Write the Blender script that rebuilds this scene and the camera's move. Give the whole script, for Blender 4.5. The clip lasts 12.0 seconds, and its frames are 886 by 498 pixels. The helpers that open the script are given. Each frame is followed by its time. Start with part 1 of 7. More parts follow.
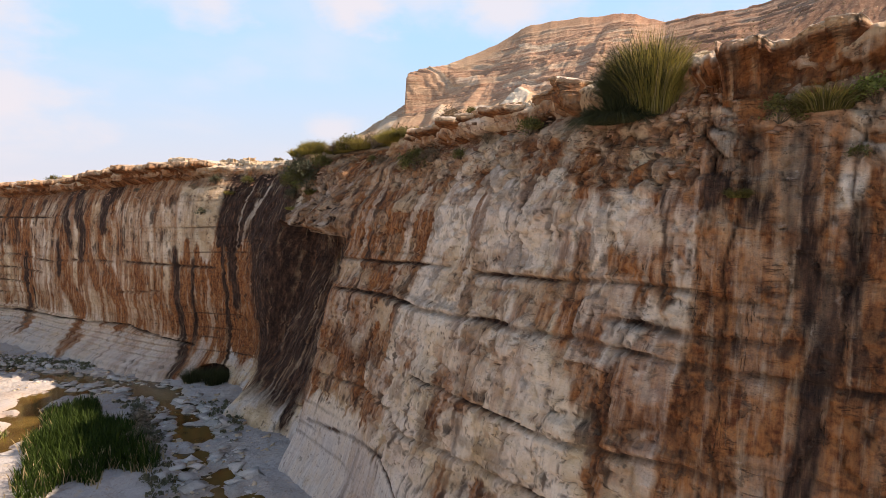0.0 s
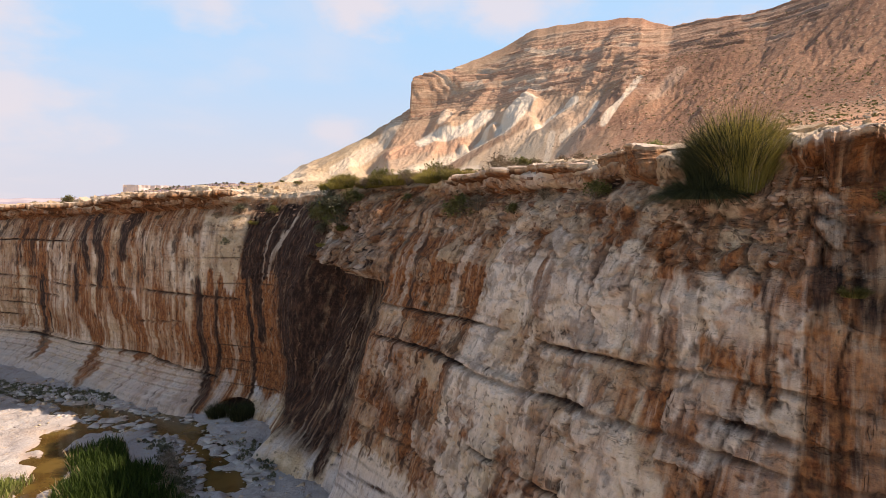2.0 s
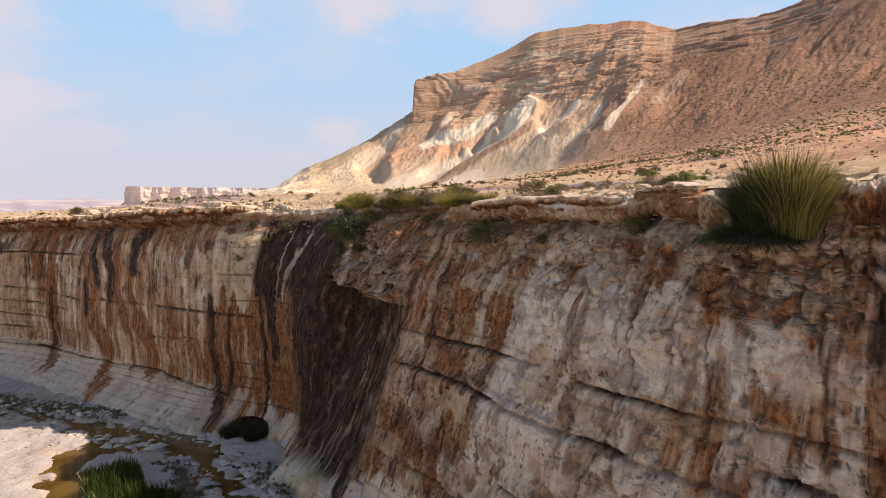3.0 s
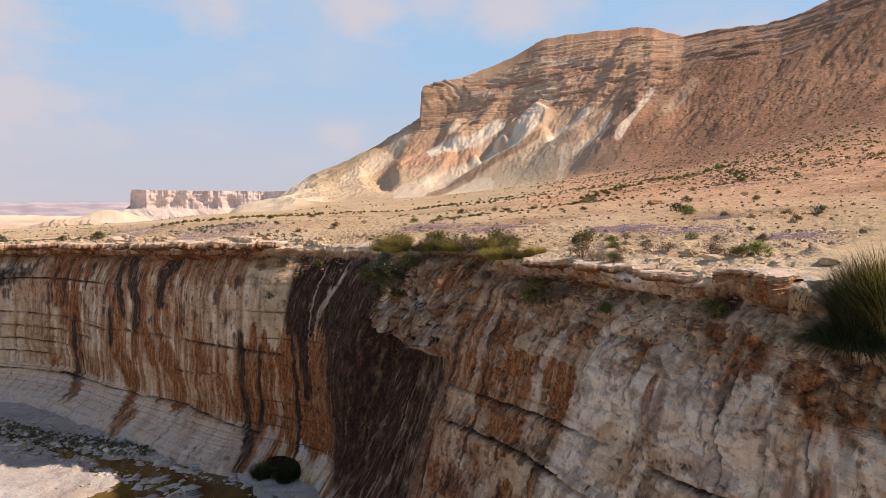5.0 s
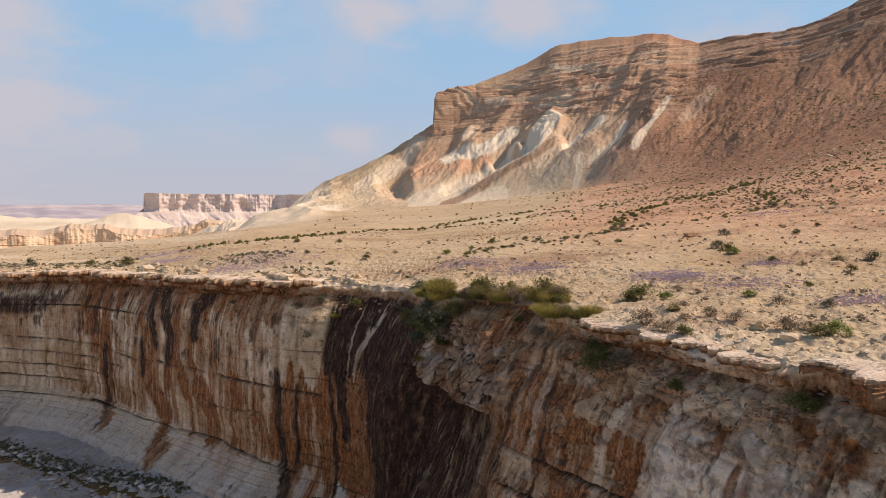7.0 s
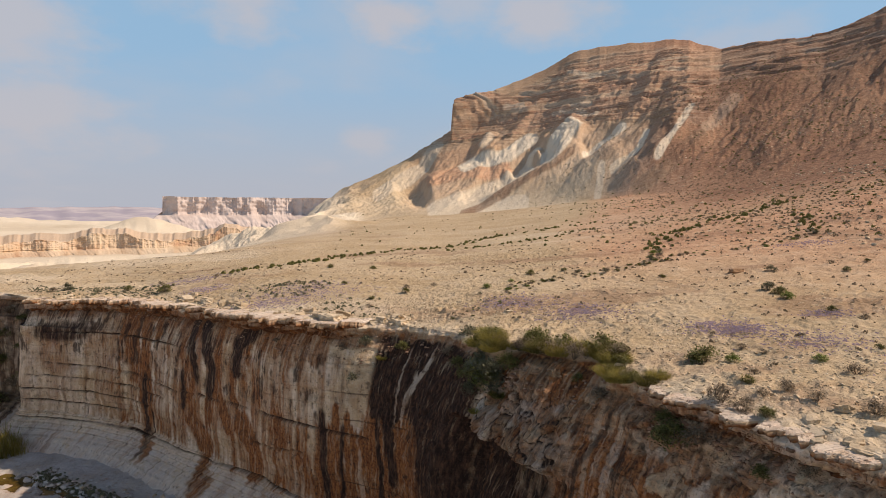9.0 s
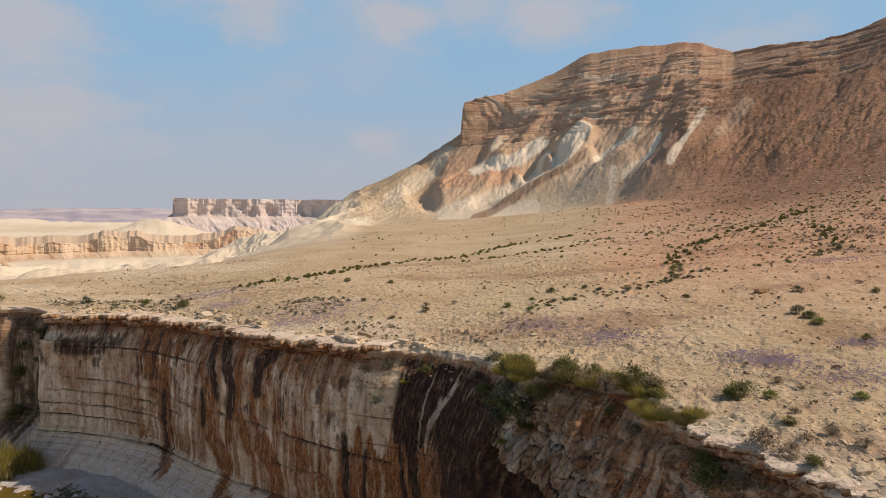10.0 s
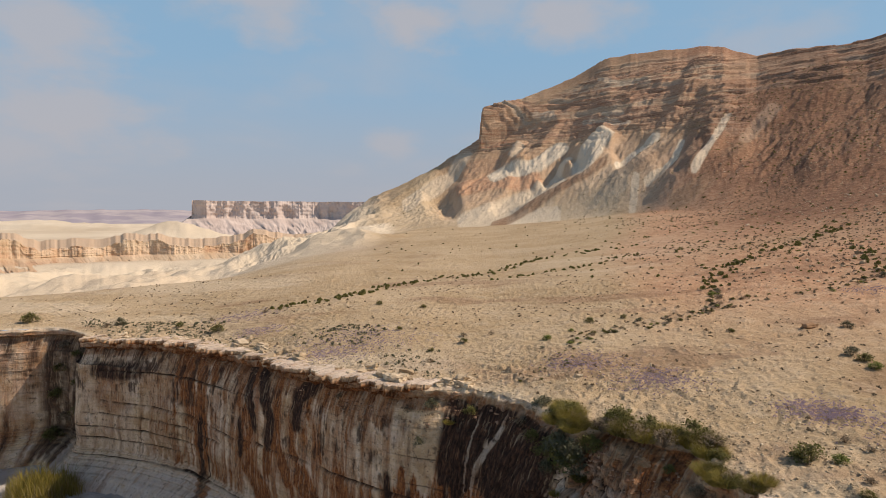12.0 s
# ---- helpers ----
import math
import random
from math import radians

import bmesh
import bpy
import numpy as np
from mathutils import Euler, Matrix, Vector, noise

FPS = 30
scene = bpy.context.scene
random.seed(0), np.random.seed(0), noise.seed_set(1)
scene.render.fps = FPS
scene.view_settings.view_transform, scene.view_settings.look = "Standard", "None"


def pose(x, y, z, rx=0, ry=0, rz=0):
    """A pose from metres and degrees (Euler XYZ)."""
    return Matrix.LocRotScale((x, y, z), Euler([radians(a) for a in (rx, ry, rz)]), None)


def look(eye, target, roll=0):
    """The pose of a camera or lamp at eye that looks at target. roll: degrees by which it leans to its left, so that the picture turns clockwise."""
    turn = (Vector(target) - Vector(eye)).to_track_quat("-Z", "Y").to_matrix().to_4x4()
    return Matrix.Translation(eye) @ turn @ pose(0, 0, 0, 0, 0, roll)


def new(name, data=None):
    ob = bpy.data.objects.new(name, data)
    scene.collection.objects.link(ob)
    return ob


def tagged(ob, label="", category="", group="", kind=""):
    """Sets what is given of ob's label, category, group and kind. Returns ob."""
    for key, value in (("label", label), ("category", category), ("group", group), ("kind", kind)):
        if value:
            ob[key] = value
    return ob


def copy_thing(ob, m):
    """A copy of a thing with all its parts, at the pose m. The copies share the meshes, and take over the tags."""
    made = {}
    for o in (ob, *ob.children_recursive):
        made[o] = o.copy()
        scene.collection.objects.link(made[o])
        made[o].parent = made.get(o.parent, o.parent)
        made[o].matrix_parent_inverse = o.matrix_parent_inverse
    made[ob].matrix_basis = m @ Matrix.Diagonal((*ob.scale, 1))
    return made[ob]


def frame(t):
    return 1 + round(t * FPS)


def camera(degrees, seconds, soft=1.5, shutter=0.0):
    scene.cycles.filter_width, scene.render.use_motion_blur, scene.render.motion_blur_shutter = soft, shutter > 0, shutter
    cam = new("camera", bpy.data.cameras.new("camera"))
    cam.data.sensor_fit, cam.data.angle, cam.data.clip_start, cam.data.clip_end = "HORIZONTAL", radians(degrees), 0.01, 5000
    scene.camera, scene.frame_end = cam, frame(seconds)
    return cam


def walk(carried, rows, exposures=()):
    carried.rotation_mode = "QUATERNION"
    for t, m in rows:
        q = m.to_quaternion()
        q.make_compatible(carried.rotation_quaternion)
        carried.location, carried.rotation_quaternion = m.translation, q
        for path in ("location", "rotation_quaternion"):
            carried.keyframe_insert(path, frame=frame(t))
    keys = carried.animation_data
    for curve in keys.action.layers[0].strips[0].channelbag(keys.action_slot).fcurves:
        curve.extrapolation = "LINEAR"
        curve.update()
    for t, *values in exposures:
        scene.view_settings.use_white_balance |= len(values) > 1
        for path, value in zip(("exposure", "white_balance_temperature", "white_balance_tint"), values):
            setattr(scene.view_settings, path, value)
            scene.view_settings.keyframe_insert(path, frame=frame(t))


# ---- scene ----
cam = camera(72.5, 12.0, soft=0.8)
METRES, EYE, TILT, LEAN, TURN = 15.0, 9.2, -4.4, 0.2, 0.0
ROWS = [
    (0.0, 0.0, 0.0, 0.0, 0.0, -0.0, 0.0),
    (0.5, -0.0253, 0.0119, 0.0287, 0.07, 0.02, -0.02),
    (1.0, -0.0478, 0.023, 0.0542, 0.11, 0.04, -0.04),
    (1.5, -0.0732, 0.0362, 0.082, 0.17, 0.08, -0.05),
    (2.0, -0.0966, 0.047, 0.1084, 0.2, 0.11, -0.06),
    (2.5, -0.1225, 0.0579, 0.1374, 0.25, 0.16, -0.07),
    (3.0, -0.1468, 0.0679, 0.165, 0.3, 0.23, -0.07),
    (5.0, -0.2517, 0.0958, 0.287, 0.68, 0.49, -0.19),
    (5.5, -0.2792, 0.1018, 0.3184, 0.84, 0.56, -0.21),
    (6.0, -0.3033, 0.1078, 0.3504, 1.05, 0.62, -0.25),
    (6.5, -0.3291, 0.1116, 0.384, 1.32, 0.68, -0.29),
    (7.0, -0.3542, 0.1138, 0.4155, 1.6, 0.74, -0.34),
    (9.0, -0.4676, 0.1232, 0.554, 2.98, 0.96, -0.5),
    (9.5, -0.4967, 0.1321, 0.5933, 3.39, 1.04, -0.54),
    (10.0, -0.5242, 0.1378, 0.6287, 3.75, 1.07, -0.59),
    (10.5, -0.5515, 0.1404, 0.6648, 4.15, 1.09, -0.64),
    (11.0, -0.5757, 0.143, 0.6973, 4.48, 1.13, -0.7),
    (11.5, -0.6011, 0.1469, 0.7296, 4.87, 1.17, -0.72),
    (12.0, -0.6269, 0.1513, 0.7579, 5.21, 1.18, -0.75),
]
walk(cam, [(t, pose(0, 0, EYE, TILT, LEAN, TURN) @ pose(METRES * x, METRES * y, METRES * z, 90 + pitch, roll, yaw)) for t, x, y, z, yaw, pitch, roll in ROWS],
     exposures=[(0.0, 0.5, 7950, 24), (3.0, 0.24, 7800, 26), (5.5, 0.0, 7700, 25), (7.0, -0.1, 7600, 23), (9.5, -0.28, 7500, 19), (12.0, -0.42, 7450, 18)])


# ---- daylight ----
SUN_AZ, SUN_EL = 86.0, 43.5   # degrees: clockwise from +y, and above the horizon
sun_dir = Vector((math.sin(radians(SUN_AZ)) * math.cos(radians(SUN_EL)),
                  math.cos(radians(SUN_AZ)) * math.cos(radians(SUN_EL)), math.sin(radians(SUN_EL))))
sun = new("sun", bpy.data.lights.new("sun", "SUN"))
sun.data.energy, sun.data.angle, sun.data.color = 5.0, radians(0.53), (1.0, 0.93, 0.82)
sun.matrix_world = look(sun_dir * 200, (0, 0, 0))

world = bpy.data.worlds.new("desert_sky")
scene.world = world
world.use_nodes = True
wn, wl = world.node_tree.nodes, world.node_tree.links
wn.clear()
w_out = wn.new("ShaderNodeOutputWorld")
w_bg = wn.new("ShaderNodeBackground")
w_sky = wn.new("ShaderNodeTexSky")
w_sky.sky_type, w_sky.sun_disc = "NISHITA", False
w_sky.sun_elevation, w_sky.sun_rotation = radians(SUN_EL), radians(SUN_AZ)
w_sky.altitude, w_sky.air_density, w_sky.dust_density, w_sky.ozone_density = 500, 1.1, 1.0, 1.6
w_bg.inputs["Strength"].default_value = 0.1
# thin broken cloud, seen as on a flat layer overhead
w_tc = wn.new("ShaderNodeTexCoord")
w_sep = wn.new("ShaderNodeSeparateXYZ")
wl.new(w_tc.outputs["Generated"], w_sep.inputs[0])
w_up = wn.new("ShaderNodeMath"); w_up.operation = "ADD"; w_up.inputs[1].default_value = 0.16
wl.new(w_sep.outputs["Z"], w_up.inputs[0])
w_div = wn.new("ShaderNodeVectorMath"); w_div.operation = "DIVIDE"
w_cmb = wn.new("ShaderNodeCombineXYZ")
for k in "XYZ":
    wl.new(w_up.outputs[0], w_cmb.inputs[k])
wl.new(w_tc.outputs["Generated"], w_div.inputs[0]); wl.new(w_cmb.outputs[0], w_div.inputs[1])
w_map = wn.new("ShaderNodeMapping"); w_map.inputs["Location"].default_value = (3.1, 1.7, 0.0); w_map.inputs["Scale"].default_value = (1.0, 0.8, 0.0)
wl.new(w_div.outputs[0], w_map.inputs["Vector"])
w_noise = wn.new("ShaderNodeTexNoise"); w_noise.inputs["Scale"].default_value = 1.25; w_noise.inputs["Detail"].default_value = 5.0; w_noise.inputs["Roughness"].default_value = 0.45
wl.new(w_map.outputs[0], w_noise.inputs["Vector"])
w_ramp = wn.new("ShaderNodeMapRange"); w_ramp.interpolation_type = "SMOOTHSTEP"
w_ramp.inputs["From Min"].default_value, w_ramp.inputs["From Max"].default_value = 0.5, 0.78
w_ramp.inputs["To Max"].default_value = 0.35
wl.new(w_noise.outputs["Fac"], w_ramp.inputs["Value"])
# thin haze: blue-white low down, paler at the horizon
def low_band(top, bottom, amount, colour, below):
    r = wn.new("ShaderNodeMapRange")
    r.interpolation_type = "SMOOTHSTEP"
    r.inputs["From Min"].default_value, r.inputs["From Max"].default_value, r.inputs["To Max"].default_value = top, bottom, amount
    wl.new(w_sep.outputs["Z"], r.inputs["Value"])
    mx = wn.new("ShaderNodeMix")
    mx.data_type = "RGBA"
    mx.inputs["B"].default_value = (*colour, 1)
    wl.new(r.outputs[0], mx.inputs["Factor"])
    wl.new(below, mx.inputs["A"])
    return mx.outputs["Result"]


w_hazy = low_band(0.75, 0.30, 0.85, (3.1, 6.2, 9.5), w_sky.outputs[0])
w_hazy = low_band(0.26, 0.0, 0.95, (4.8, 5.7, 6.95), w_hazy)
# soft puffs of cloud: direction, half width in radians, density
PUFFS = [((-0.605, 0.76, 0.238), 0.10, 0.8), ((-0.594, 0.793, 0.14), 0.12, 0.75), ((-0.36, 0.878, 0.316), 0.09, 0.75), ((-0.135, 0.941, 0.31), 0.085, 0.85), ((-0.02, 0.945, 0.32), 0.07, 0.6),
         ((0.098, 0.948, 0.302), 0.08, 0.8), ((-0.168, 0.979, 0.116), 0.045, 0.6), ((0.353, 0.902, 0.249), 0.08, 0.5), ((-0.648, 0.756, 0.09), 0.09, 0.6), ((-0.3, 0.93, 0.2), 0.05, 0.3)]
w_fluff = wn.new("ShaderNodeTexNoise")
w_fluff.inputs["Scale"].default_value, w_fluff.inputs["Detail"].default_value, w_fluff.inputs["Roughness"].default_value = 11.0, 6.0, 0.55
w_flat = wn.new("ShaderNodeMapping"); w_flat.inputs["Scale"].default_value = (1.0, 1.0, 1.9)
wl.new(w_tc.outputs["Generated"], w_flat.inputs["Vector"]); wl.new(w_flat.outputs[0], w_fluff.inputs["Vector"])
w_cloud = w_ramp.outputs[0]
for way, wide, dense_ in PUFFS:
    away = wn.new("ShaderNodeVectorMath"); away.operation = "DISTANCE"
    squash = wn.new("ShaderNodeVectorMath"); squash.operation = "MULTIPLY"
    squash.inputs[1].default_value = (1.0, 1.0, 1.9)
    wl.new(w_tc.outputs["Generated"], squash.inputs[0]); wl.new(squash.outputs[0], away.inputs[0])
    away.inputs[1].default_value = (way[0], way[1], way[2] * 1.9)
    bend = wn.new("ShaderNodeMath"); bend.operation = "MULTIPLY_ADD"
    bend.inputs[1].default_value = -2.6 * wide
    wl.new(w_fluff.outputs["Fac"], bend.inputs[0]); wl.new(away.outputs["Value"], bend.inputs[2])
    r = wn.new("ShaderNodeMapRange"); r.interpolation_type = "SMOOTHSTEP"
    r.inputs["From Min"].default_value, r.inputs["From Max"].default_value, r.inputs["To Max"].default_value = 0.25 * wide, -1.25 * wide, 0.9 * dense_
    wl.new(bend.outputs[0], r.inputs["Value"])
    mx = wn.new("ShaderNodeMath"); mx.operation = "MAXIMUM"
    wl.new(w_cloud, mx.inputs[0]); wl.new(r.outputs[0], mx.inputs[1])
    w_cloud = mx.outputs[0]
w_mixc = wn.new("ShaderNodeMix"); w_mixc.data_type = "RGBA"; w_mixc.inputs["B"].default_value = (5.9, 6.25, 7.0, 1)
wl.new(w_cloud, w_mixc.inputs["Factor"]); wl.new(w_hazy, w_mixc.inputs["A"])
wl.new(w_mixc.outputs["Result"], w_bg.inputs["Color"])
wl.new(w_bg.outputs[0], w_out.inputs["Surface"])

# ---- numpy noise ----
def lattice(ix, iy, seed):
    h = (ix.astype(np.int64) * 374761393 + iy.astype(np.int64) * 668265263 + seed * 974634767) & 0x7FFFFFFF
    h = ((h ^ (h >> 13)) * 1274126177) & 0x7FFFFFFF
    h = ((h ^ (h >> 16)) * 1911520717) & 0x7FFFFFFF
    return ((h ^ (h >> 15)) & 0xFFFF) / 65535.0


def vnoise(x, y, seed=0):
    """Smooth noise from 0 to 1."""
    x, y = np.broadcast_arrays(np.asarray(x, float), np.asarray(y, float))
    ix, iy = np.floor(x), np.floor(y)
    fx, fy = x - ix, y - iy
    fx, fy = fx * fx * (3 - 2 * fx), fy * fy * (3 - 2 * fy)
    a, b = lattice(ix, iy, seed), lattice(ix + 1, iy, seed)
    c, d = lattice(ix, iy + 1, seed), lattice(ix + 1, iy + 1, seed)
    return (a * (1 - fx) + b * fx) * (1 - fy) + (c * (1 - fx) + d * fx) * fy


def fbm(x, y, octaves=4, seed=0, gain=0.5):
    """Layered noise, about -1 to 1."""
    total, amp, norm = 0.0, 1.0, 0.0
    for o in range(octaves):
        total = total + amp * (vnoise(x * 2.03 ** o + 17.3 * o, y * 2.03 ** o - 9.1 * o, seed + o) * 2 - 1)
        norm += amp
        amp *= gain
    return total / norm


def sstep(a, b, x):
    t = np.clip((x - a) / (b - a), 0, 1)
    return t * t * (3 - 2 * t)


def window(x, a, b, soft):
    """1 between a and b, fading over soft outside."""
    return sstep(a - soft, a, x) * (1 - sstep(b, b + soft, x))


def blocks(x, y, seed):
    """Broken stone: for each place how far it is from its block's edge, and two numbers of that block."""
    ix, iy = np.floor(x), np.floor(y)
    f1, f2 = np.full(x.shape, 9.0), np.full(x.shape, 9.0)
    one = two = np.zeros(x.shape)
    for dx in (-1, 0, 1):
        for dy in (-1, 0, 1):
            cx, cy = ix + dx, iy + dy
            a, b = lattice(cx, cy, seed), lattice(cx, cy, seed + 7)
            d = np.hypot(x - cx - a, y - cy - b)
            closer = d < f1
            f2 = np.where(closer, f1, np.minimum(f2, d))
            one, two = np.where(closer, lattice(cx, cy, seed + 13), one), np.where(closer, lattice(cx, cy, seed + 19), two)
            f1 = np.where(closer, d, f1)
    return f2 - f1, one, two


# ---- meshes ----
def grid_mesh(name, P, uv=None, tone=None, keep=None):
    """A mesh from a grid of points (rows, columns, 3), with a uv in metres and a colour attribute."""
    n, m = P.shape[:2]
    idx = np.arange(n * m).reshape(n, m)
    q = np.stack([idx[:-1, :-1], idx[:-1, 1:], idx[1:, 1:], idx[1:, :-1]], -1)
    q = q[keep] if keep is not None else q.reshape(-1, 4)
    me = bpy.data.meshes.new(name)
    me.vertices.add(n * m)
    me.vertices.foreach_set("co", P.reshape(-1).astype(np.float32))
    me.loops.add(q.size)
    me.loops.foreach_set("vertex_index", q.reshape(-1).astype(np.int32))
    me.polygons.add(len(q))
    me.polygons.foreach_set("loop_start", (np.arange(len(q)) * 4).astype(np.int32))
    me.polygons.foreach_set("use_smooth", np.ones(len(q), bool))
    me.update(calc_edges=True)
    if uv is not None:
        layer = me.uv_layers.new(name="metres")
        layer.data.foreach_set("uv", uv.reshape(-1, 2)[q.reshape(-1)].reshape(-1).astype(np.float32))
    if tone is not None:
        at = me.color_attributes.new("tone", "FLOAT_COLOR", "POINT")
        full = np.ones((n * m, 4), np.float32)
        full[:, :tone.shape[-1]] = tone.reshape(n * m, -1)
        at.data.foreach_set("color", full.reshape(-1))
    me.validate()
    return me


def part(name, bm, material, parent, label=""):
    me = bm
    if not isinstance(bm, bpy.types.Mesh):
        me = bpy.data.meshes.new(name)
        bm.to_mesh(me)
        bm.free()
    if material and not me.materials:
        me.materials.append(material)
    ob = new(name, me)
    ob.parent = parent
    return tagged(ob, label)


# ---- materials ----
def nodes_of(name, rough=0.9, spec=0.25):
    m = bpy.data.materials.new(name)
    m.use_nodes = True
    nt = m.node_tree
    p = nt.nodes["Principled BSDF"]
    p.inputs["Roughness"].default_value = rough
    p.inputs["Specular IOR Level"].default_value = spec
    return m, nt, p


def n_noise(nt, vec, scale, detail=5.0, rough=0.55, stretch=None):
    if stretch:
        mp = nt.nodes.new("ShaderNodeMapping")
        mp.inputs["Scale"].default_value = stretch
        nt.links.new(vec, mp.inputs["Vector"])
        vec = mp.outputs[0]
    n = nt.nodes.new("ShaderNodeTexNoise")
    n.inputs["Scale"].default_value, n.inputs["Detail"].default_value, n.inputs["Roughness"].default_value = scale, detail, rough
    nt.links.new(vec, n.inputs["Vector"])
    return n.outputs["Fac"]


def n_range(nt, val, a, b, lo=0.0, hi=1.0):
    r = nt.nodes.new("ShaderNodeMapRange")
    r.interpolation_type = "SMOOTHSTEP"
    for k, v in zip(("From Min", "From Max", "To Min", "To Max"), (a, b, lo, hi)):
        r.inputs[k].default_value = v
    nt.links.new(val, r.inputs["Value"])
    return r.outputs[0]


def n_math(nt, op, a, b=None, clamp=False):
    n = nt.nodes.new("ShaderNodeMath")
    n.operation, n.use_clamp = op, clamp
    for i, v in enumerate((a, b)):
        if v is None:
            continue
        if isinstance(v, (int, float)):
            n.inputs[i].default_value = v
        else:
            nt.links.new(v, n.inputs[i])
    return n.outputs[0]


def n_mix(nt, fac, a, b, blend="MIX"):
    n = nt.nodes.new("ShaderNodeMix")
    n.data_type, n.blend_type = "RGBA", blend
    for k, v in (("Factor", fac), ("A", a), ("B", b)):
        if isinstance(v, (int, float)):
            n.inputs[k].default_value = v
        elif isinstance(v, tuple):
            n.inputs[k].default_value = (*v[:3], 1)
        else:
            nt.links.new(v, n.inputs[k])
    return n.outputs["Result"]


def n_bump(nt, p, height, strength, distance):
    b = nt.nodes.new("ShaderNodeBump")
    b.inputs["Strength"].default_value, b.inputs["Distance"].default_value = strength, distance
    nt.links.new(height, b.inputs["Height"])
    nt.links.new(b.outputs[0], p.inputs["Normal"])


def n_tone(nt):
    a = nt.nodes.new("ShaderNodeVertexColor")
    a.layer_name = "tone"
    s = nt.nodes.new("ShaderNodeSeparateColor")
    nt.links.new(a.outputs["Color"], s.inputs[0])
    return s.outputs["Red"], s.outputs["Green"], s.outputs["Blue"]

def n_solid(nt):
    """The colour attribute's fourth value: 1 on loose ground, 0 on bedded rock."""
    a = nt.nodes.new("ShaderNodeVertexColor")
    a.layer_name = "tone"
    return a.outputs["Alpha"]


# ---- rock and soil materials ----
def rock_material(name):
    """Banded limestone. tone: red = dark varnish and painted shade, green = rust, blue = pale lime crust."""
    m, nt, p = nodes_of(name, 0.88, 0.2)
    uv = nt.nodes.new("ShaderNodeUVMap").outputs[0]
    ob = nt.nodes.new("ShaderNodeTexCoord").outputs["Object"]
    dark, rust, pale = n_tone(nt)
    fine = n_noise(nt, ob, 9.0, 8, 0.62)
    mid = n_noise(nt, ob, 1.6, 7, 0.62)
    patch = n_noise(nt, ob, 0.75, 6, 0.6)
    streak = n_noise(nt, uv, 1.0, 6, 0.6, (5.0, 0.6, 1.0))
    thread = n_noise(nt, uv, 1.0, 6, 0.65, (8.0, 1.6, 1.0))
    beds = n_noise(nt, uv, 1.0, 5, 0.6, (0.35, 9.0, 1.0))
    base = n_mix(nt, n_range(nt, mid, 0.35, 0.66), (0.62, 0.44, 0.262), (0.81, 0.64, 0.43))
    base = n_mix(nt, n_range(nt, patch, 0.48, 0.66, 0, 0.4), base, (0.50, 0.40, 0.36))
    base = n_mix(nt, n_range(nt, beds, 0.46, 0.64, 0, 0.25), base, (0.50, 0.34, 0.20))
    palef = n_math(nt, "MULTIPLY", pale, n_range(nt, mid, 0.28, 0.55, 0.35, 1.0), True)
    base = n_mix(nt, palef, base, n_mix(nt, n_range(nt, thread, 0.35, 0.65), (0.735, 0.585, 0.462), (0.86, 0.73, 0.60)))
    # pale crust turns grey towards the foot: the sky's cool light painted in
    lime = nt.nodes.new("ShaderNodeSeparateXYZ")
    nt.links.new(uv, lime.inputs[0])
    skylit_grey = n_math(nt, "MULTIPLY", palef, n_range(nt, n_math(nt, "ADD", lime.outputs["Y"], n_math(nt, "MULTIPLY", patch, 1.5)), 2.6, 3.4, 0.85, 0.0))
    base = n_mix(nt, skylit_grey, base, n_mix(nt, n_range(nt, thread, 0.35, 0.65), (0.46, 0.435, 0.42), (0.66, 0.63, 0.605)))
    rustf = n_math(nt, "MULTIPLY", rust, n_range(nt, streak, 0.3, 0.55, 0.6, 1.1), True)
    base = n_mix(nt, rustf, base, n_mix(nt, n_range(nt, n_math(nt, "ADD", n_math(nt, "MULTIPLY", fine, 0.5), n_math(nt, "MULTIPLY", thread, 0.5)), 0.36, 0.62), (0.125, 0.038, 0.016), (0.41, 0.162, 0.058)))
    darkf = n_math(nt, "MULTIPLY", dark, n_range(nt, streak, 0.3, 0.5, 0.6, 1.15), True)
    base = n_mix(nt, darkf, base, n_mix(nt, n_range(nt, thread, 0.4, 0.68), (0.032, 0.017, 0.012), (0.115, 0.057, 0.035)))
    # runs of thin rust and varnish below the beds
    base = n_mix(nt, n_math(nt, "MULTIPLY", n_range(nt, thread, 0.58, 0.70), n_range(nt, patch, 0.42, 0.6, 0, 0.55)), base, (0.28, 0.14, 0.07))
    speck = n_range(nt, fine, 0.58, 0.70, 0, 0.5)
    base = n_mix(nt, speck, base, (0.13, 0.08, 0.05))
    chips = n_range(nt, n_noise(nt, ob, 6.5, 6, 0.6), 0.59, 0.68, 0, 0.5)
    clean = n_math(nt, "SUBTRACT", 1.0, n_math(nt, "MAXIMUM", darkf, rustf), True)
    base = n_mix(nt, n_math(nt, "MULTIPLY", chips, clean), base, (0.72, 0.62, 0.52))

    def lines(stretch, detail, width, keep, seed):
        """Thin broken lines: where a noise crosses its middle, kept in patches."""
        off = nt.nodes.new("ShaderNodeMapping")
        off.inputs["Location"].default_value = (seed * 3.7, seed * 1.9, 0)
        off.inputs["Scale"].default_value = stretch
        nt.links.new(uv, off.inputs["Vector"])
        n = n_noise(nt, off.outputs[0], 1.0, detail, 0.55)
        d = n_math(nt, "ABSOLUTE", n_math(nt, "SUBTRACT", n, 0.5))
        return n_math(nt, "MULTIPLY", n_range(nt, d, 0.0, width, 1, 0), n_range(nt, n_noise(nt, uv, 1.0, 4, 0.6, keep), 0.55, 0.63))

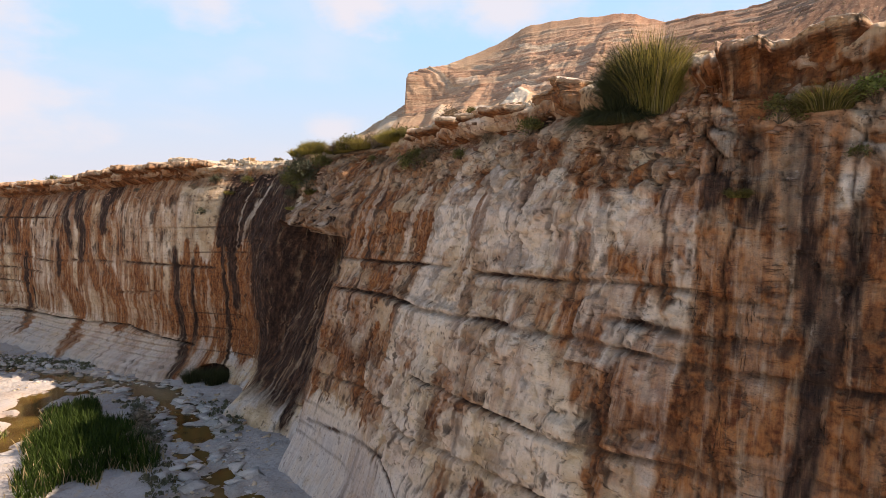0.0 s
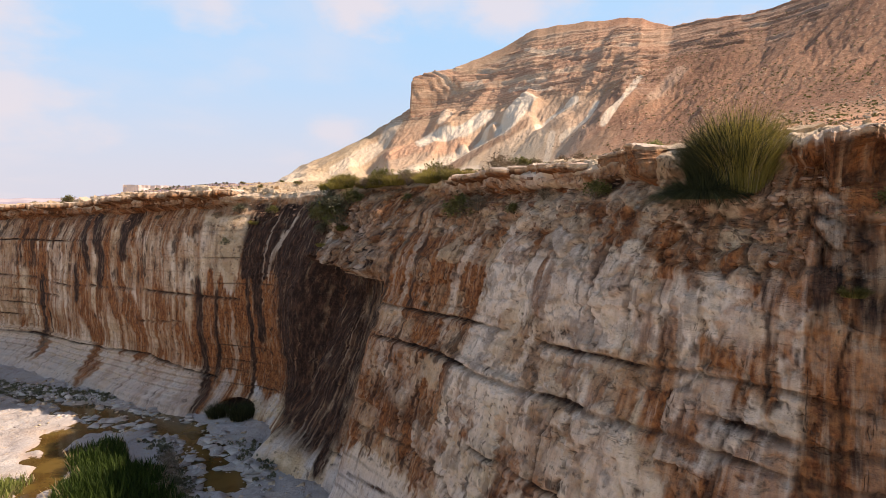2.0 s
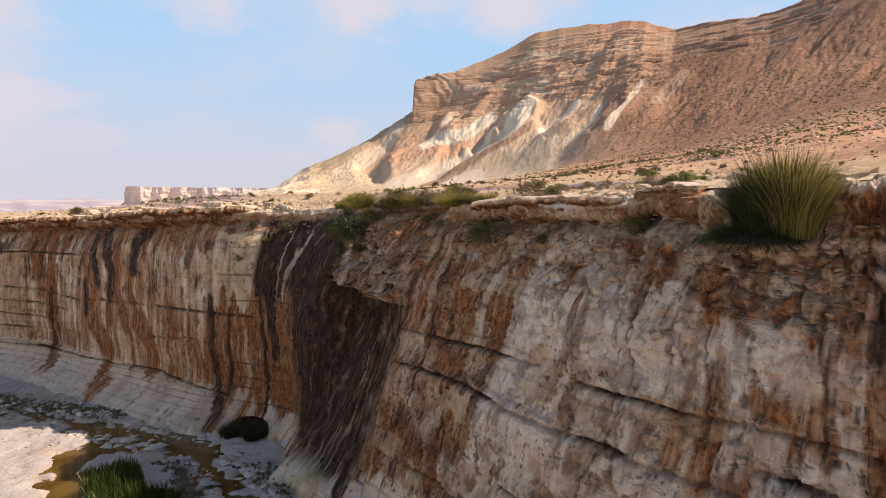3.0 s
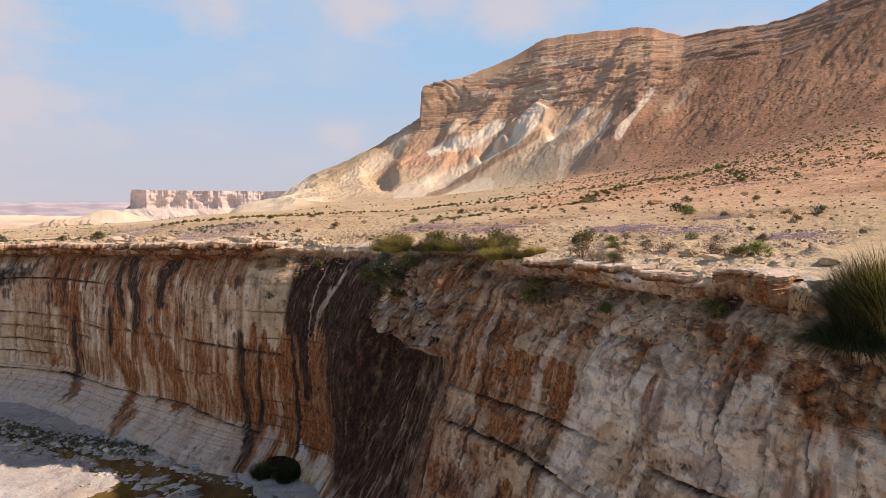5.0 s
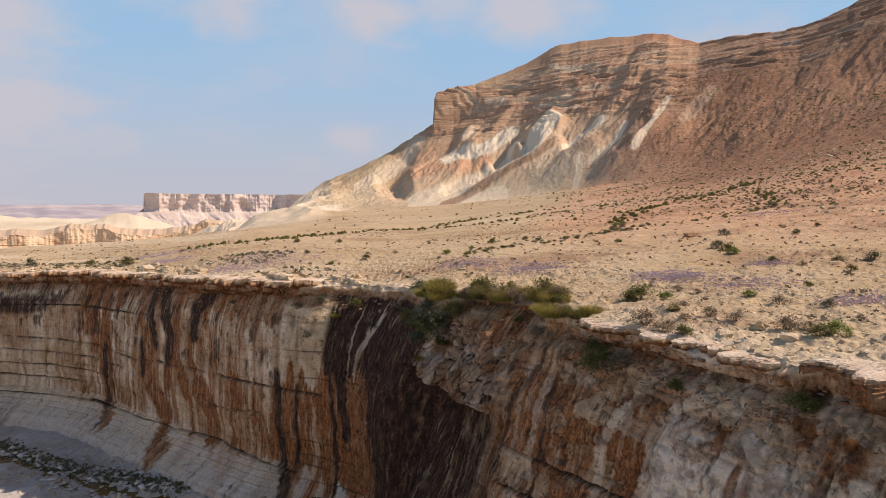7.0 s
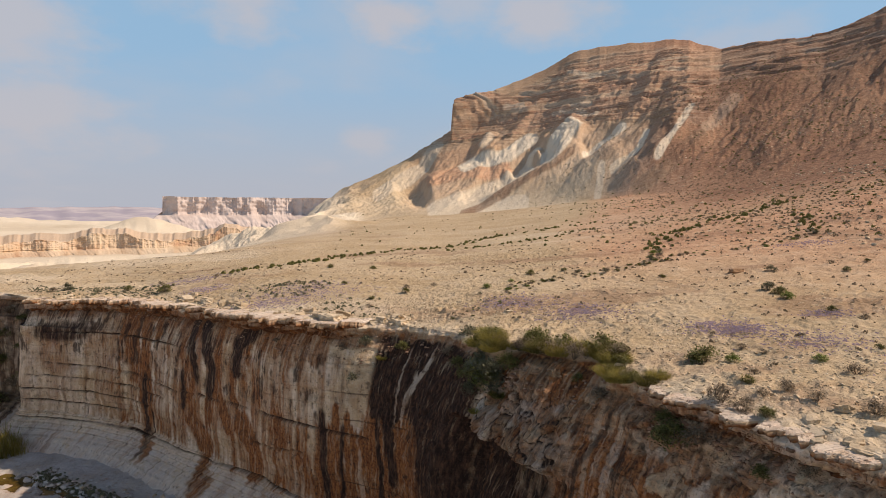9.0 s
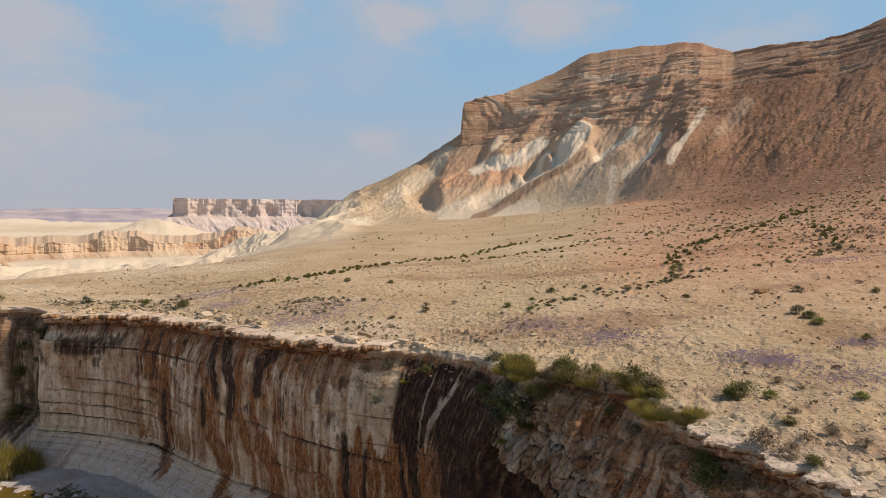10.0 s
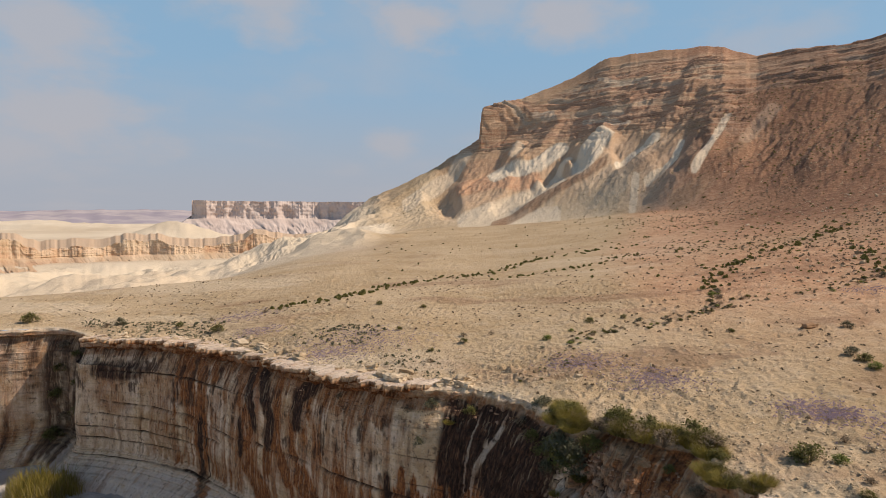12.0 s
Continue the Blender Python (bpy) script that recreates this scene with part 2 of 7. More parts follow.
    dash = lines((0.55, 5.0, 1.0), 4, 0.022, (1.7, 4.5, 1.0), 1)
    split = lines((2.6, 0.45, 1.0), 5, 0.012, (2.2, 1.1, 1.0), 2)
    hair = n_math(nt, "MULTIPLY", n_math(nt, "MAXIMUM", n_math(nt, "MULTIPLY", dash, 0.75), split), n_range(nt, pale, 0.3, 1.0, 1.0, 0.3))
    base = n_mix(nt, n_math(nt, "MULTIPLY", hair, 0.75), base, (0.05, 0.03, 0.02))
    pits = n_range(nt, n_noise(nt, ob, 3.4, 5, 0.6), 0.60, 0.67, 0, 0.6)
    pits = n_math(nt, "MULTIPLY", pits, n_range(nt, pale, 0.3, 1.0, 1.0, 0.45))
    base = n_mix(nt, pits, base, (0.10, 0.065, 0.045))
    nt.links.new(base, p.inputs["Base Color"])
    h = n_math(nt, "ADD", n_math(nt, "MULTIPLY", fine, 0.5), n_math(nt, "ADD", mid, n_math(nt, "MULTIPLY", beds, 0.25)))
    h = n_math(nt, "SUBTRACT", h, n_math(nt, "ADD", n_math(nt, "MULTIPLY", hair, 0.25), n_math(nt, "MULTIPLY", pits, 0.4)))
    n_bump(nt, p, h, 1.0, 0.14)
    return m


def soil_material(name, white=((0.71, 0.595, 0.435), (0.85, 0.755, 0.61)), plain=((0.45, 0.33, 0.197), (0.53, 0.405, 0.262))):
    """Stony loess. tone: red = chalk white, green = reddish soil, blue = dark gravel, and shade painted on the hill."""
    m, nt, p = nodes_of(name, 0.95, 0.1)
    ob = nt.nodes.new("ShaderNodeTexCoord").outputs["Object"]
    chalk, red, dark = n_tone(nt)
    big = n_noise(nt, ob, 0.09, 5, 0.6)
    mid = n_noise(nt, ob, 0.8, 6, 0.62)
    fine = n_noise(nt, ob, 5.5, 7, 0.65)
    base = n_mix(nt, n_range(nt, big, 0.35, 0.65), plain[0], plain[1])
    base = n_mix(nt, n_range(nt, mid, 0.45, 0.7, 0, 0.6), base, (0.52, 0.42, 0.30))
    base = n_mix(nt, red, base, n_mix(nt, n_range(nt, mid, 0.35, 0.65), (0.52, 0.258, 0.152), (0.645, 0.378, 0.24)))
    base = n_mix(nt, dark, base, n_mix(nt, n_range(nt, mid, 0.35, 0.65), (0.185, 0.094, 0.06), (0.31, 0.172, 0.108)))
    base = n_mix(nt, chalk, base, n_mix(nt, n_range(nt, fine, 0.3, 0.7), white[0], white[1]))
    solid = n_math(nt, "SUBTRACT", 1.0, n_solid(nt), True)
    sheets = n_noise(nt, ob, 1.0, 6, 0.65, (0.035, 0.035, 1.1))
    thin = n_noise(nt, ob, 1.0, 5, 0.6, (0.09, 0.09, 3.2))
    base = n_mix(nt, n_math(nt, "MULTIPLY", solid, n_range(nt, sheets, 0.50, 0.62, 0, 0.75)), base, (0.36, 0.17, 0.10))
    base = n_mix(nt, n_math(nt, "MULTIPLY", solid, n_range(nt, thin, 0.54, 0.66, 0, 0.6)), base, (0.70, 0.50, 0.36))
    base = n_mix(nt, n_math(nt, "MULTIPLY", solid, n_range(nt, thin, 0.46, 0.36, 0, 0.7)), base, (0.22, 0.10, 0.06))
    base = n_mix(nt, n_range(nt, fine, 0.54, 0.70, 0, 0.5), base, (0.24, 0.155, 0.09))
    grit = n_noise(nt, ob, 1.9, 6, 0.7)
    base = n_mix(nt, n_range(nt, grit, 0.55, 0.68, 0, 0.45), base, (0.25, 0.165, 0.10))
    crumbs = n_noise(nt, ob, 3.1, 6, 0.65)
    base = n_mix(nt, n_range(nt, crumbs, 0.57, 0.68, 0, 0.6), base, (0.62, 0.495, 0.34))
    nt.links.new(base, p.inputs["Base Color"])
    h = n_math(nt, "ADD", n_math(nt, "MULTIPLY", fine, 0.25), mid)
    h = n_math(nt, "ADD", h, n_math(nt, "MULTIPLY", grit, 0.6))
    h = n_math(nt, "ADD", h, n_math(nt, "MULTIPLY", solid, n_math(nt, "ADD", n_math(nt, "MULTIPLY", thin, 2.0), n_math(nt, "MULTIPLY", sheets, 3.0))))
    n_bump(nt, p, h, 0.8, 0.3)
    return m


ROCK = rock_material("banded_limestone")
SOIL = soil_material("stony_loess")
CRUST = soil_material("grey_lime_crust", ((0.46, 0.45, 0.44), (0.64, 0.63, 0.62)), ((0.40, 0.365, 0.32), (0.52, 0.475, 0.42)))


def water_material():
    m, nt, p = nodes_of("murky_water", 0.06, 0.5)
    ob = nt.nodes.new("ShaderNodeTexCoord").outputs["Object"]
    n = n_noise(nt, ob, 0.6, 4)
    nt.links.new(n_mix(nt, n_range(nt, n, 0.35, 0.65), (0.085, 0.05, 0.012), (0.15, 0.098, 0.026)), p.inputs["Base Color"])
    n_bump(nt, p, n_noise(nt, ob, 5.0, 3), 0.15, 0.02)
    return m


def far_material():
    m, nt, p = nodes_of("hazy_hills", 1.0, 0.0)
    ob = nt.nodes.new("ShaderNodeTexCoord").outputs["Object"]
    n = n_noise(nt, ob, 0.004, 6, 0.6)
    # lilac-grey base colour stands in for the haze before the hills
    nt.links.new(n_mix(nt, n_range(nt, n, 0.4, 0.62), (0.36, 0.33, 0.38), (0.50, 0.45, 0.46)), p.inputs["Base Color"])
    return m


def leaf_material(name, low, high, trans=0.25):
    m, nt, p = nodes_of(name, 0.7, 0.2)
    info = nt.nodes.new("ShaderNodeObjectInfo").outputs["Random"]
    geo = nt.nodes.new("ShaderNodeNewGeometry").outputs["Random Per Island"]
    mixed = n_mix(nt, geo, low, high)
    mixed = n_mix(nt, n_math(nt, "MULTIPLY", info, 0.45), mixed, tuple(0.5 * (a + b) * 0.6 for a, b in zip(low, high)))
    nt.links.new(mixed, p.inputs["Base Color"])
    tr = nt.nodes.new("ShaderNodeBsdfTranslucent")
    nt.links.new(mixed, tr.inputs["Color"])
    mx = nt.nodes.new("ShaderNodeMixShader")
    mx.inputs[0].default_value = trans
    nt.links.new(p.outputs[0], mx.inputs[1]); nt.links.new(tr.outputs[0], mx.inputs[2])
    nt.links.new(mx.outputs[0], nt.nodes["Material Output"].inputs["Surface"])
    return m


def stone_material(name, low, high):
    m, nt, p = nodes_of(name, 0.9, 0.2)
    ob = nt.nodes.new("ShaderNodeTexCoord").outputs["Object"]
    info = nt.nodes.new("ShaderNodeObjectInfo").outputs["Random"]
    geo = nt.nodes.new("ShaderNodeNewGeometry").outputs["Random Per Island"]
    mid, fine = n_noise(nt, ob, 2.5, 6, 0.6), n_noise(nt, ob, 14, 6, 0.65)
    c = n_mix(nt, n_math(nt, "FRACT", n_math(nt, "ADD", info, geo)), low, high)
    c = n_mix(nt, n_range(nt, mid, 0.45, 0.7, 0, 0.6), c, tuple(v * 0.6 for v in low))
    c = n_mix(nt, n_range(nt, fine, 0.55, 0.75, 0, 0.5), c, tuple(v * 0.4 for v in low))
    nt.links.new(c, p.inputs["Base Color"])
    n_bump(nt, p, n_math(nt, "ADD", mid, n_math(nt, "MULTIPLY", fine, 0.4)), 0.8, 0.06)
    return m


def hazed_rock():
    m, nt, p = nodes_of("hazed_pink_rock", 1.0, 0.0)
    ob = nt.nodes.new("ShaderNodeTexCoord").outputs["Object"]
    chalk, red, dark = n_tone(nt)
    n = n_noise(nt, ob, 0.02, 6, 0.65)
    # distance haze is put into the mesa's colour: pale and weak in contrast
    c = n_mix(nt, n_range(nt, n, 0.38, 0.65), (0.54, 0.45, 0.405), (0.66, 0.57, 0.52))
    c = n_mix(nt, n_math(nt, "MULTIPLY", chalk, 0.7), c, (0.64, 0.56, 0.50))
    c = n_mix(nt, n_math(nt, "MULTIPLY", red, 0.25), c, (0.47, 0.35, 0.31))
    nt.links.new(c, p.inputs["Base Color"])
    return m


PALE = hazed_rock()
WATER, FAR = water_material(), far_material()
LEAF_GREEN = leaf_material("fresh_leaves", (0.12, 0.165, 0.035), (0.36, 0.39, 0.12))
LEAF_OLIVE = leaf_material("olive_leaves", (0.10, 0.10, 0.03), (0.27, 0.25, 0.085))
LEAF_DRY = leaf_material("dry_leaves", (0.18, 0.135, 0.09), (0.40, 0.31, 0.21), 0.15)
LEAF_GREY = leaf_material("grey_leaves", (0.11, 0.11, 0.065), (0.25, 0.24, 0.15), 0.15)
# grass blades with shade put into their colour
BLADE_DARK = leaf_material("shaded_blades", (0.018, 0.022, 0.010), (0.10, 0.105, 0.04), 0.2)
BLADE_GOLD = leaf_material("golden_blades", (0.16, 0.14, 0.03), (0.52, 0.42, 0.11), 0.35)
CHALKY = stone_material("chalky_flakes", (0.50, 0.46, 0.42), (0.70, 0.66, 0.60))
BLADE = leaf_material("grass_blades", (0.03, 0.034, 0.01), (0.24, 0.20, 0.05), 0.3)
REED = leaf_material("reed_blades", (0.012, 0.03, 0.005), (0.075, 0.125, 0.02), 0.3)
STRAW = leaf_material("straw", (0.30, 0.23, 0.12), (0.48, 0.38, 0.22), 0.3)
PETAL = leaf_material("lilac_petals", (0.44, 0.33, 0.40), (0.58, 0.48, 0.54), 0.3)
TWIG = stone_material("grey_twigs", (0.13, 0.095, 0.065), (0.24, 0.18, 0.125))
STONE = stone_material("tan_stone", (0.48, 0.36, 0.23), (0.69, 0.565, 0.41))
REDSTONE = stone_material("red_rubble", (0.25, 0.125, 0.075), (0.50, 0.33, 0.225))
SLAB = stone_material("red_conglomerate", (0.36, 0.21, 0.115), (0.46, 0.31, 0.19))

# ---- the canyon wall ----
# its line in plan at mid height, from upstream to downstream, with the rim's height
LINE = [(26, -16, 12.4), (17, -4, 12.3), (11, 4, 12.2), (7.2, 8.1, 12.1), (5.5, 9.6, 12.05), (4.1, 10.5, 12.0), (3.0, 11.8, 11.95),
        (2.0, 13.2, 11.9), (1.0, 14.8, 11.85), (-0.2, 17.2, 11.75), (-1.1, 19.2, 11.7), (-2.2, 20.9, 11.7), (-3.4, 22.6, 11.65),
        (-4.6, 23.9, 11.65), (-6.0, 25.1, 11.6), (-7.2, 26.1, 11.6), (-8.5, 28.2, 11.5), (-9.6, 30.4, 11.4), (-11, 31.8, 11.3)]
LINE += [(-13, 33, 11.35), (-16.8, 34.9, 11.32), (-21.7, 38.2, 11.05), (-25.5, 40.9, 10.8), (-31.5, 45, 10.65), (-36.5, 47.2, 10.4), (-41.0, 48.2, 10.2),
         (-43.6, 48.6, 10.1), (-45.4, 51.5, 10.1), (-48, 52.6, 10.2), (-53, 51, 10.2), (-62, 49, 10.1), (-76, 52, 10.0), (-95, 60, 10.0)]


def spline(pts, per=24):
    """Catmull-Rom through pts."""
    A = np.array(pts, float)
    A = np.vstack([2 * A[0] - A[1], A, 2 * A[-1] - A[-2]])
    t = np.linspace(0, 1, per, endpoint=False)[:, None]
    out = []
    for i in range(1, len(A) - 2):
        a, b, c, d = A[i - 1:i + 3]
        out.append(0.5 * (2 * b + (c - a) * t + (2 * a - 5 * b + 4 * c - d) * t ** 2 + (3 * b - a - 3 * c + d) * t ** 3))
    return np.vstack(out + [A[-2:-1]])


dense = spline(LINE)
arc = np.concatenate([[0], np.cumsum(np.hypot(*np.diff(dense[:, :2], axis=0).T))])
S0 = arc[24 * 6]                       # arc length is counted from the buttress nearest to the eye
arc -= S0
# stations along the wall: close together where it is near
steps = [arc[0]]
while steps[-1] < arc[-1]:
    s = steps[-1]
    steps.append(s + (0.6 if s < -9 else 0.042 if s < 26 else 0.085 if s < 62 else 0.4))
S = np.array(steps[:-1])
GX, GY, GZ = (np.interp(S, arc, dense[:, k]) for k in range(3))
tx, ty = np.gradient(GX, S), np.gradient(GY, S)
k = np.ones(25) / 25
tx, ty = (np.convolve(np.pad(v, 12, "edge"), k, "valid") for v in (tx, ty))
ln = np.hypot(tx, ty)
NX, NY = -ty / ln, tx / ln              # horizontal, out into the canyon

# profiles from the foot up: metres out from the line, height (above 8 m: from the rim down)
PROF_A = [(3.4, -0.6), (2.9, 0.3), (2.5, 0.9), (2.2, 1.7), (1.7, 3.1), (1.42, 3.8), (0.98, 5.4), (0.76, 6.1), (0.6, 6.35), (0.0, 7.5),
          (-0.4, 9.0), (-0.95, -1.9), (-1.25, -1.1), (-1.75, -0.62), (-1.5, -0.45), (-1.5, -0.15), (-1.7, 0.0)]
PROF_B = [(2.6, -0.9), (1.7, 0.0), (1.0, 0.35), (0.45, 0.9), (0.05, 1.7), (0.0, 2.4), (0.12, 3.7), (0.05, 5.2), (0.0, 6.2), (-0.05, 7.2),
          (-0.12, 8.3), (-0.35, -1.9), (-0.75, -1.05), (-1.0, -0.62), (-0.55, -0.5), (-0.5, -0.15), (-0.8, 0.0)]
PROF_C = [(1.9, -0.6), (1.6, 0.3), (1.45, 0.9), (1.3, 1.7), (1.1, 3.1), (0.95, 3.8), (0.6, 5.4), (0.35, 6.1), (0.1, 6.6), (0.0, 7.9),
          (0.55, 8.25), (0.25, -2.9), (-0.9, -1.9), (-2.0, -0.95), (-2.6, -0.55), (-3.1, -0.25), (-3.5, 0.0)]
PROF_D = [(1.2, -0.8), (0.7, 0.1), (0.4, 0.5), (0.15, 0.9), (-0.05, 1.7), (-0.1, 2.4), (0.0, 3.7), (0.05, 5.2), (0.0, 6.2), (-0.15, 7.2),
          (-0.5, 8.3), (-0.95, -2.0), (-1.4, -1.3), (-1.8, -0.8), (-2.1, -0.5), (-2.2, -0.2), (-2.4, 0.0)]
ROWS_PER = [4, 8, 14, 24, 14, 32, 14, 8, 24, 30, 22, 18, 14, 8, 8, 6]


def profile(pr, rim):
    a = np.array(pr)
    z = np.where((np.arange(len(a)) >= 11)[:, None], rim[None] + a[:, 1:2], a[:, 1:2] + 0 * rim[None])
    return np.repeat(a[:, 0:1], len(rim), 1), z


def along(x, y):
    """The arc length of the point of the line nearest to (x, y)."""
    return arc[np.argmin((dense[:, 0] - x) ** 2 + (dense[:, 1] - y) ** 2)]


S_CORNER, S_NOTCH0, S_NOTCH1 = along(-9.2, 29.6), along(-4.4, 23.8), along(-7.6, 26.8)
wB = sstep(S_CORNER + 3.0, S_CORNER + 7.5, S)
wD = sstep(S_NOTCH1, S_NOTCH1 + 2.0, S) * (1 - wB)
wC = window(S, S_NOTCH0, S_NOTCH1 - 0.4, 1.6)
wC, wD = wC * (1 - wD), wD
wA = np.clip(1 - wB - wC - wD, 0, 1)
rimz = GZ + 0.12 * fbm(S * 0.7, 0 * S, 3, 5)
kd = kz = 0
for w, pr in ((wA, PROF_A), (wB, PROF_B), (wC, PROF_C), (wD, PROF_D)):
    d, z = profile(pr, rimz)
    kd, kz = kd + w * d, kz + w * z
# the cap's outreach comes and goes along the rim
capw = (0.35 * fbm(S * 0.35, 0 * S + 3, 3, 8) + 0.28 * (vnoise(np.floor(S * 0.55 + 0.8 * vnoise(S * 0.3, 0 * S, 3)), 0 * S, 31) - 0.5)) * (1 - wC)
for row, f in ((13, 0.4), (14, 1.0), (15, 1.0), (16, 0.9)):
    kd[row] += capw * f
rows_d, rows_z = [], []
for i, n in enumerate(ROWS_PER):
    for t in np.arange(n) / n:
        rows_d.append(kd[i] * (1 - t) + kd[i + 1] * t)
        rows_z.append(kz[i] * (1 - t) + kz[i + 1] * t)
rows_d.append(kd[-1]); rows_z.append(kz[-1])
D, Z = np.array(rows_d), np.array(rows_z)
# soften the corners of the profile, but keep the cap crisp
for _ in range(5):
    for M in (D, Z):
        M[1:-28] = 0.25 * M[:-29] + 0.5 * M[1:-28] + 0.25 * M[2:-27]
SS = np.broadcast_to(S, D.shape)
ZB = Z + 0.026 * SS + 0.10 * fbm(SS * 0.12, 0 * SS, 2, 12)     # height within the gently dipping beds

# beds: each has its own setback, with a dark joint under it
rng = np.random.default_rng(4)
bed_z = np.cumsum(rng.uniform(0.28, 0.95, 40)) - 1.0
bed_i = np.searchsorted(bed_z, ZB)
bed_lo, bed_hi = bed_z[np.clip(bed_i - 1, 0, 39)], bed_z[np.clip(bed_i, 0, 39)]
gap = np.minimum(ZB - bed_lo, bed_hi - ZB)
jz = np.where(ZB - bed_lo < bed_hi - ZB, bed_i, bed_i + 1)
joint = (1 - sstep(0.0, 0.07, gap)) * sstep(0.45, 0.65, vnoise(SS * 0.22, jz * 5.3, 22))
cell_u = SS * (0.45 + 0.75 * lattice(bed_i, 0 * bed_i, 2)) + 13.7 * lattice(bed_i, 0 * bed_i, 9) + 0.12 * fbm(SS * 0.8, ZB * 1.7, 3, 24)
block = lattice(np.floor(cell_u), bed_i, 23)
seam = np.minimum(cell_u % 1, 1 - cell_u % 1)
seam = (1 - sstep(0.0, 0.03, seam)) * sstep(0.55, 0.65, lattice(np.round(cell_u), bed_i, 25)) * window(Z, 2.6, 10.4, 0.4)
# the deep bedding joints that can be followed by eye: along, height
LEDGES_NEAR = [
    [(-12, 6.55), (-4.2, 6.43), (-2.6, 6.43), (-1.7, 6.50), (-0.1, 6.57), (1.4, 6.50), (3.3, 6.43), (6.1, 6.23), (9.3, 6.23), (12.8, 6.08)],
    [(-2.9, 7.5), (-1.6, 7.65), (-0.3, 7.65), (1.9, 7.5), (4.0, 7.43)],
    [(-2.7, 4.82), (-1.9, 4.96), (-0.7, 4.82), (0.5, 4.75), (2.0, 4.67), (3.7, 4.67), (5.3, 4.6)],
    [(2.0, 1.5), (4.4, 1.88), (5.1, 2.14), (5.7, 2.31), (6.8, 2.23), (9.4, 1.88), (11.8, 1.62)],
    [(-0.2, 3.66), (0.8, 3.59), (2.1, 3.52), (4.8, 3.17), (7.1, 3.52), (12.4, 3.09)],
    [(-3.6, 6.92), (-2.2, 6.92), (-0.5, 7.0)],
]
LEDGES_FAR = [
    [(26.5, 5.75), (29.2, 5.7), (33.7, 5.7), (40.3, 5.45), (45.6, 5.18), (50.9, 5.5), (60, 5.4)],
    [(28.3, 1.3), (34.3, 1.77), (39.0, 1.5), (43.5, 1.35), (50.8, 1.25), (62, 1.05)],
    [(30.9, 4.15), (35.2, 3.76)], [(5.7, 7.43), (9.8, 7.21), (13.2, 7.12)], [(44.2, 8.24), (52.1, 8.19), (59.2, 7.92)],
    [(48, 3.4), (54, 3.5), (62, 3.3)], [(46, 4.3), (53, 4.5), (61, 4.4)], [(52, 2.5), (62, 2.4)],
]
ledge = np.zeros_like(Z)
for pts in LEDGES_NEAR + LEDGES_FAR:
    a = np.array(pts)
    lz = np.interp(SS, a[:, 0], a[:, 1]) + 0.035 * fbm(SS * 1.3, 0 * SS + pts[0][1], 3, 47) + 0.02 * fbm(SS * 5, 0 * SS, 2, 48)
    on = window(SS, a[0, 0], a[-1, 0], 0.3) * (0.55 + 0.45 * sstep(0.35, 0.6, vnoise(SS * 0.8, 0 * SS + pts[0][1] * 9, 49)))
    half = 0.045 + 0.035 * vnoise(SS * 0.6, 0 * SS + pts[0][1] * 3, 51)
    ledge = np.maximum(ledge, on * (1 - sstep(0.3 * half, 1.3 * half, np.abs(Z - lz))))
blocky = 0.35 + 0.65 * (1 - wB) * (1 - wD)
relief = 0.07 * (lattice(bed_i, 0 * bed_i, 6) - 0.5) + 0.09 * blocky * (block - 0.5) - 0.06 * blocky * seam
chip = np.abs(fbm(SS * 1.7, ZB * 2.1, 4, 42))
relief = relief + 0.09 * fbm(SS * 0.7, ZB * 0.6, 4, 40) + 0.06 * fbm(SS * 3.1, ZB * 4.0, 4, 41, 0.6) - 0.10 * (1 - sstep(0, 0.12, chip)) * (1 - wB)
flute = fbm(SS * 0.42 + 0.15 * np.sin(ZB * 0.8), ZB * 0.05, 3, 43)
relief = relief + (0.10 + 0.22 * wB + 0.22 * wD) * flute * window(Z, 1.5, 9.5, 1.5)
left_w = sstep(27, 30, SS)
joint = joint * (1 - 0.75 * left_w)
relief = relief - (0.04 + 0.05 * left_w) * joint - 0.2 * ledge
# wandering upright cracks
wig = SS + 0.5 * fbm(SS * 0.0 + np.floor(SS / 1.7) * 3.3, ZB * 0.55, 3, 45)
crack = np.abs((wig / 1.7) % 1 - 0.5)
crack = (1 - sstep(0.0, 0.03, crack)) * sstep(0.52, 0.66, vnoise(np.floor(wig / 1.7) * 5.1, ZB * 0.35, 46))
relief = relief - 0.10 * crack
# broken ground below the cap and on the fallen tongue
rub = window(Z, 10.5, 11.15, 0.35) * (0.3 + 0.5 * vnoise(SS * 0.5, 0 * SS, 54)) * (1 - wC) + wC * window(Z, 8.2, 11.3, 0.3)
rub = rub + window(SS, -1.6, 0.9, 0.4) * window(Z, 9.6, 11.0, 0.3) + 0.7 * window(SS, 7.0, 11.0, 0.6) * window(Z, 10.2, 11.0, 0.3)
cell = np.abs(fbm(SS * 1.5 + 0.5 * fbm(SS, Z, 3, 53), Z * 1.9, 5, 50))
relief = relief + np.clip(rub, 0, 1) * (0.35 * cell - 0.1 + 0.10 * fbm(SS * 5, Z * 5, 3, 52))
cap = sstep(-0.64, -0.5, Z - rimz[None]) * (1 - wC)
relief = relief * (1 - 0.4 * cap) + cap * (0.26 * fbm(SS * 1.6, Z * 2.0, 4, 55, 0.6) + 0.14 * fbm(SS * 5, Z * 5, 4, 56, 0.6))
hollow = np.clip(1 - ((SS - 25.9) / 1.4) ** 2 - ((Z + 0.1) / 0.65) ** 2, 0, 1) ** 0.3
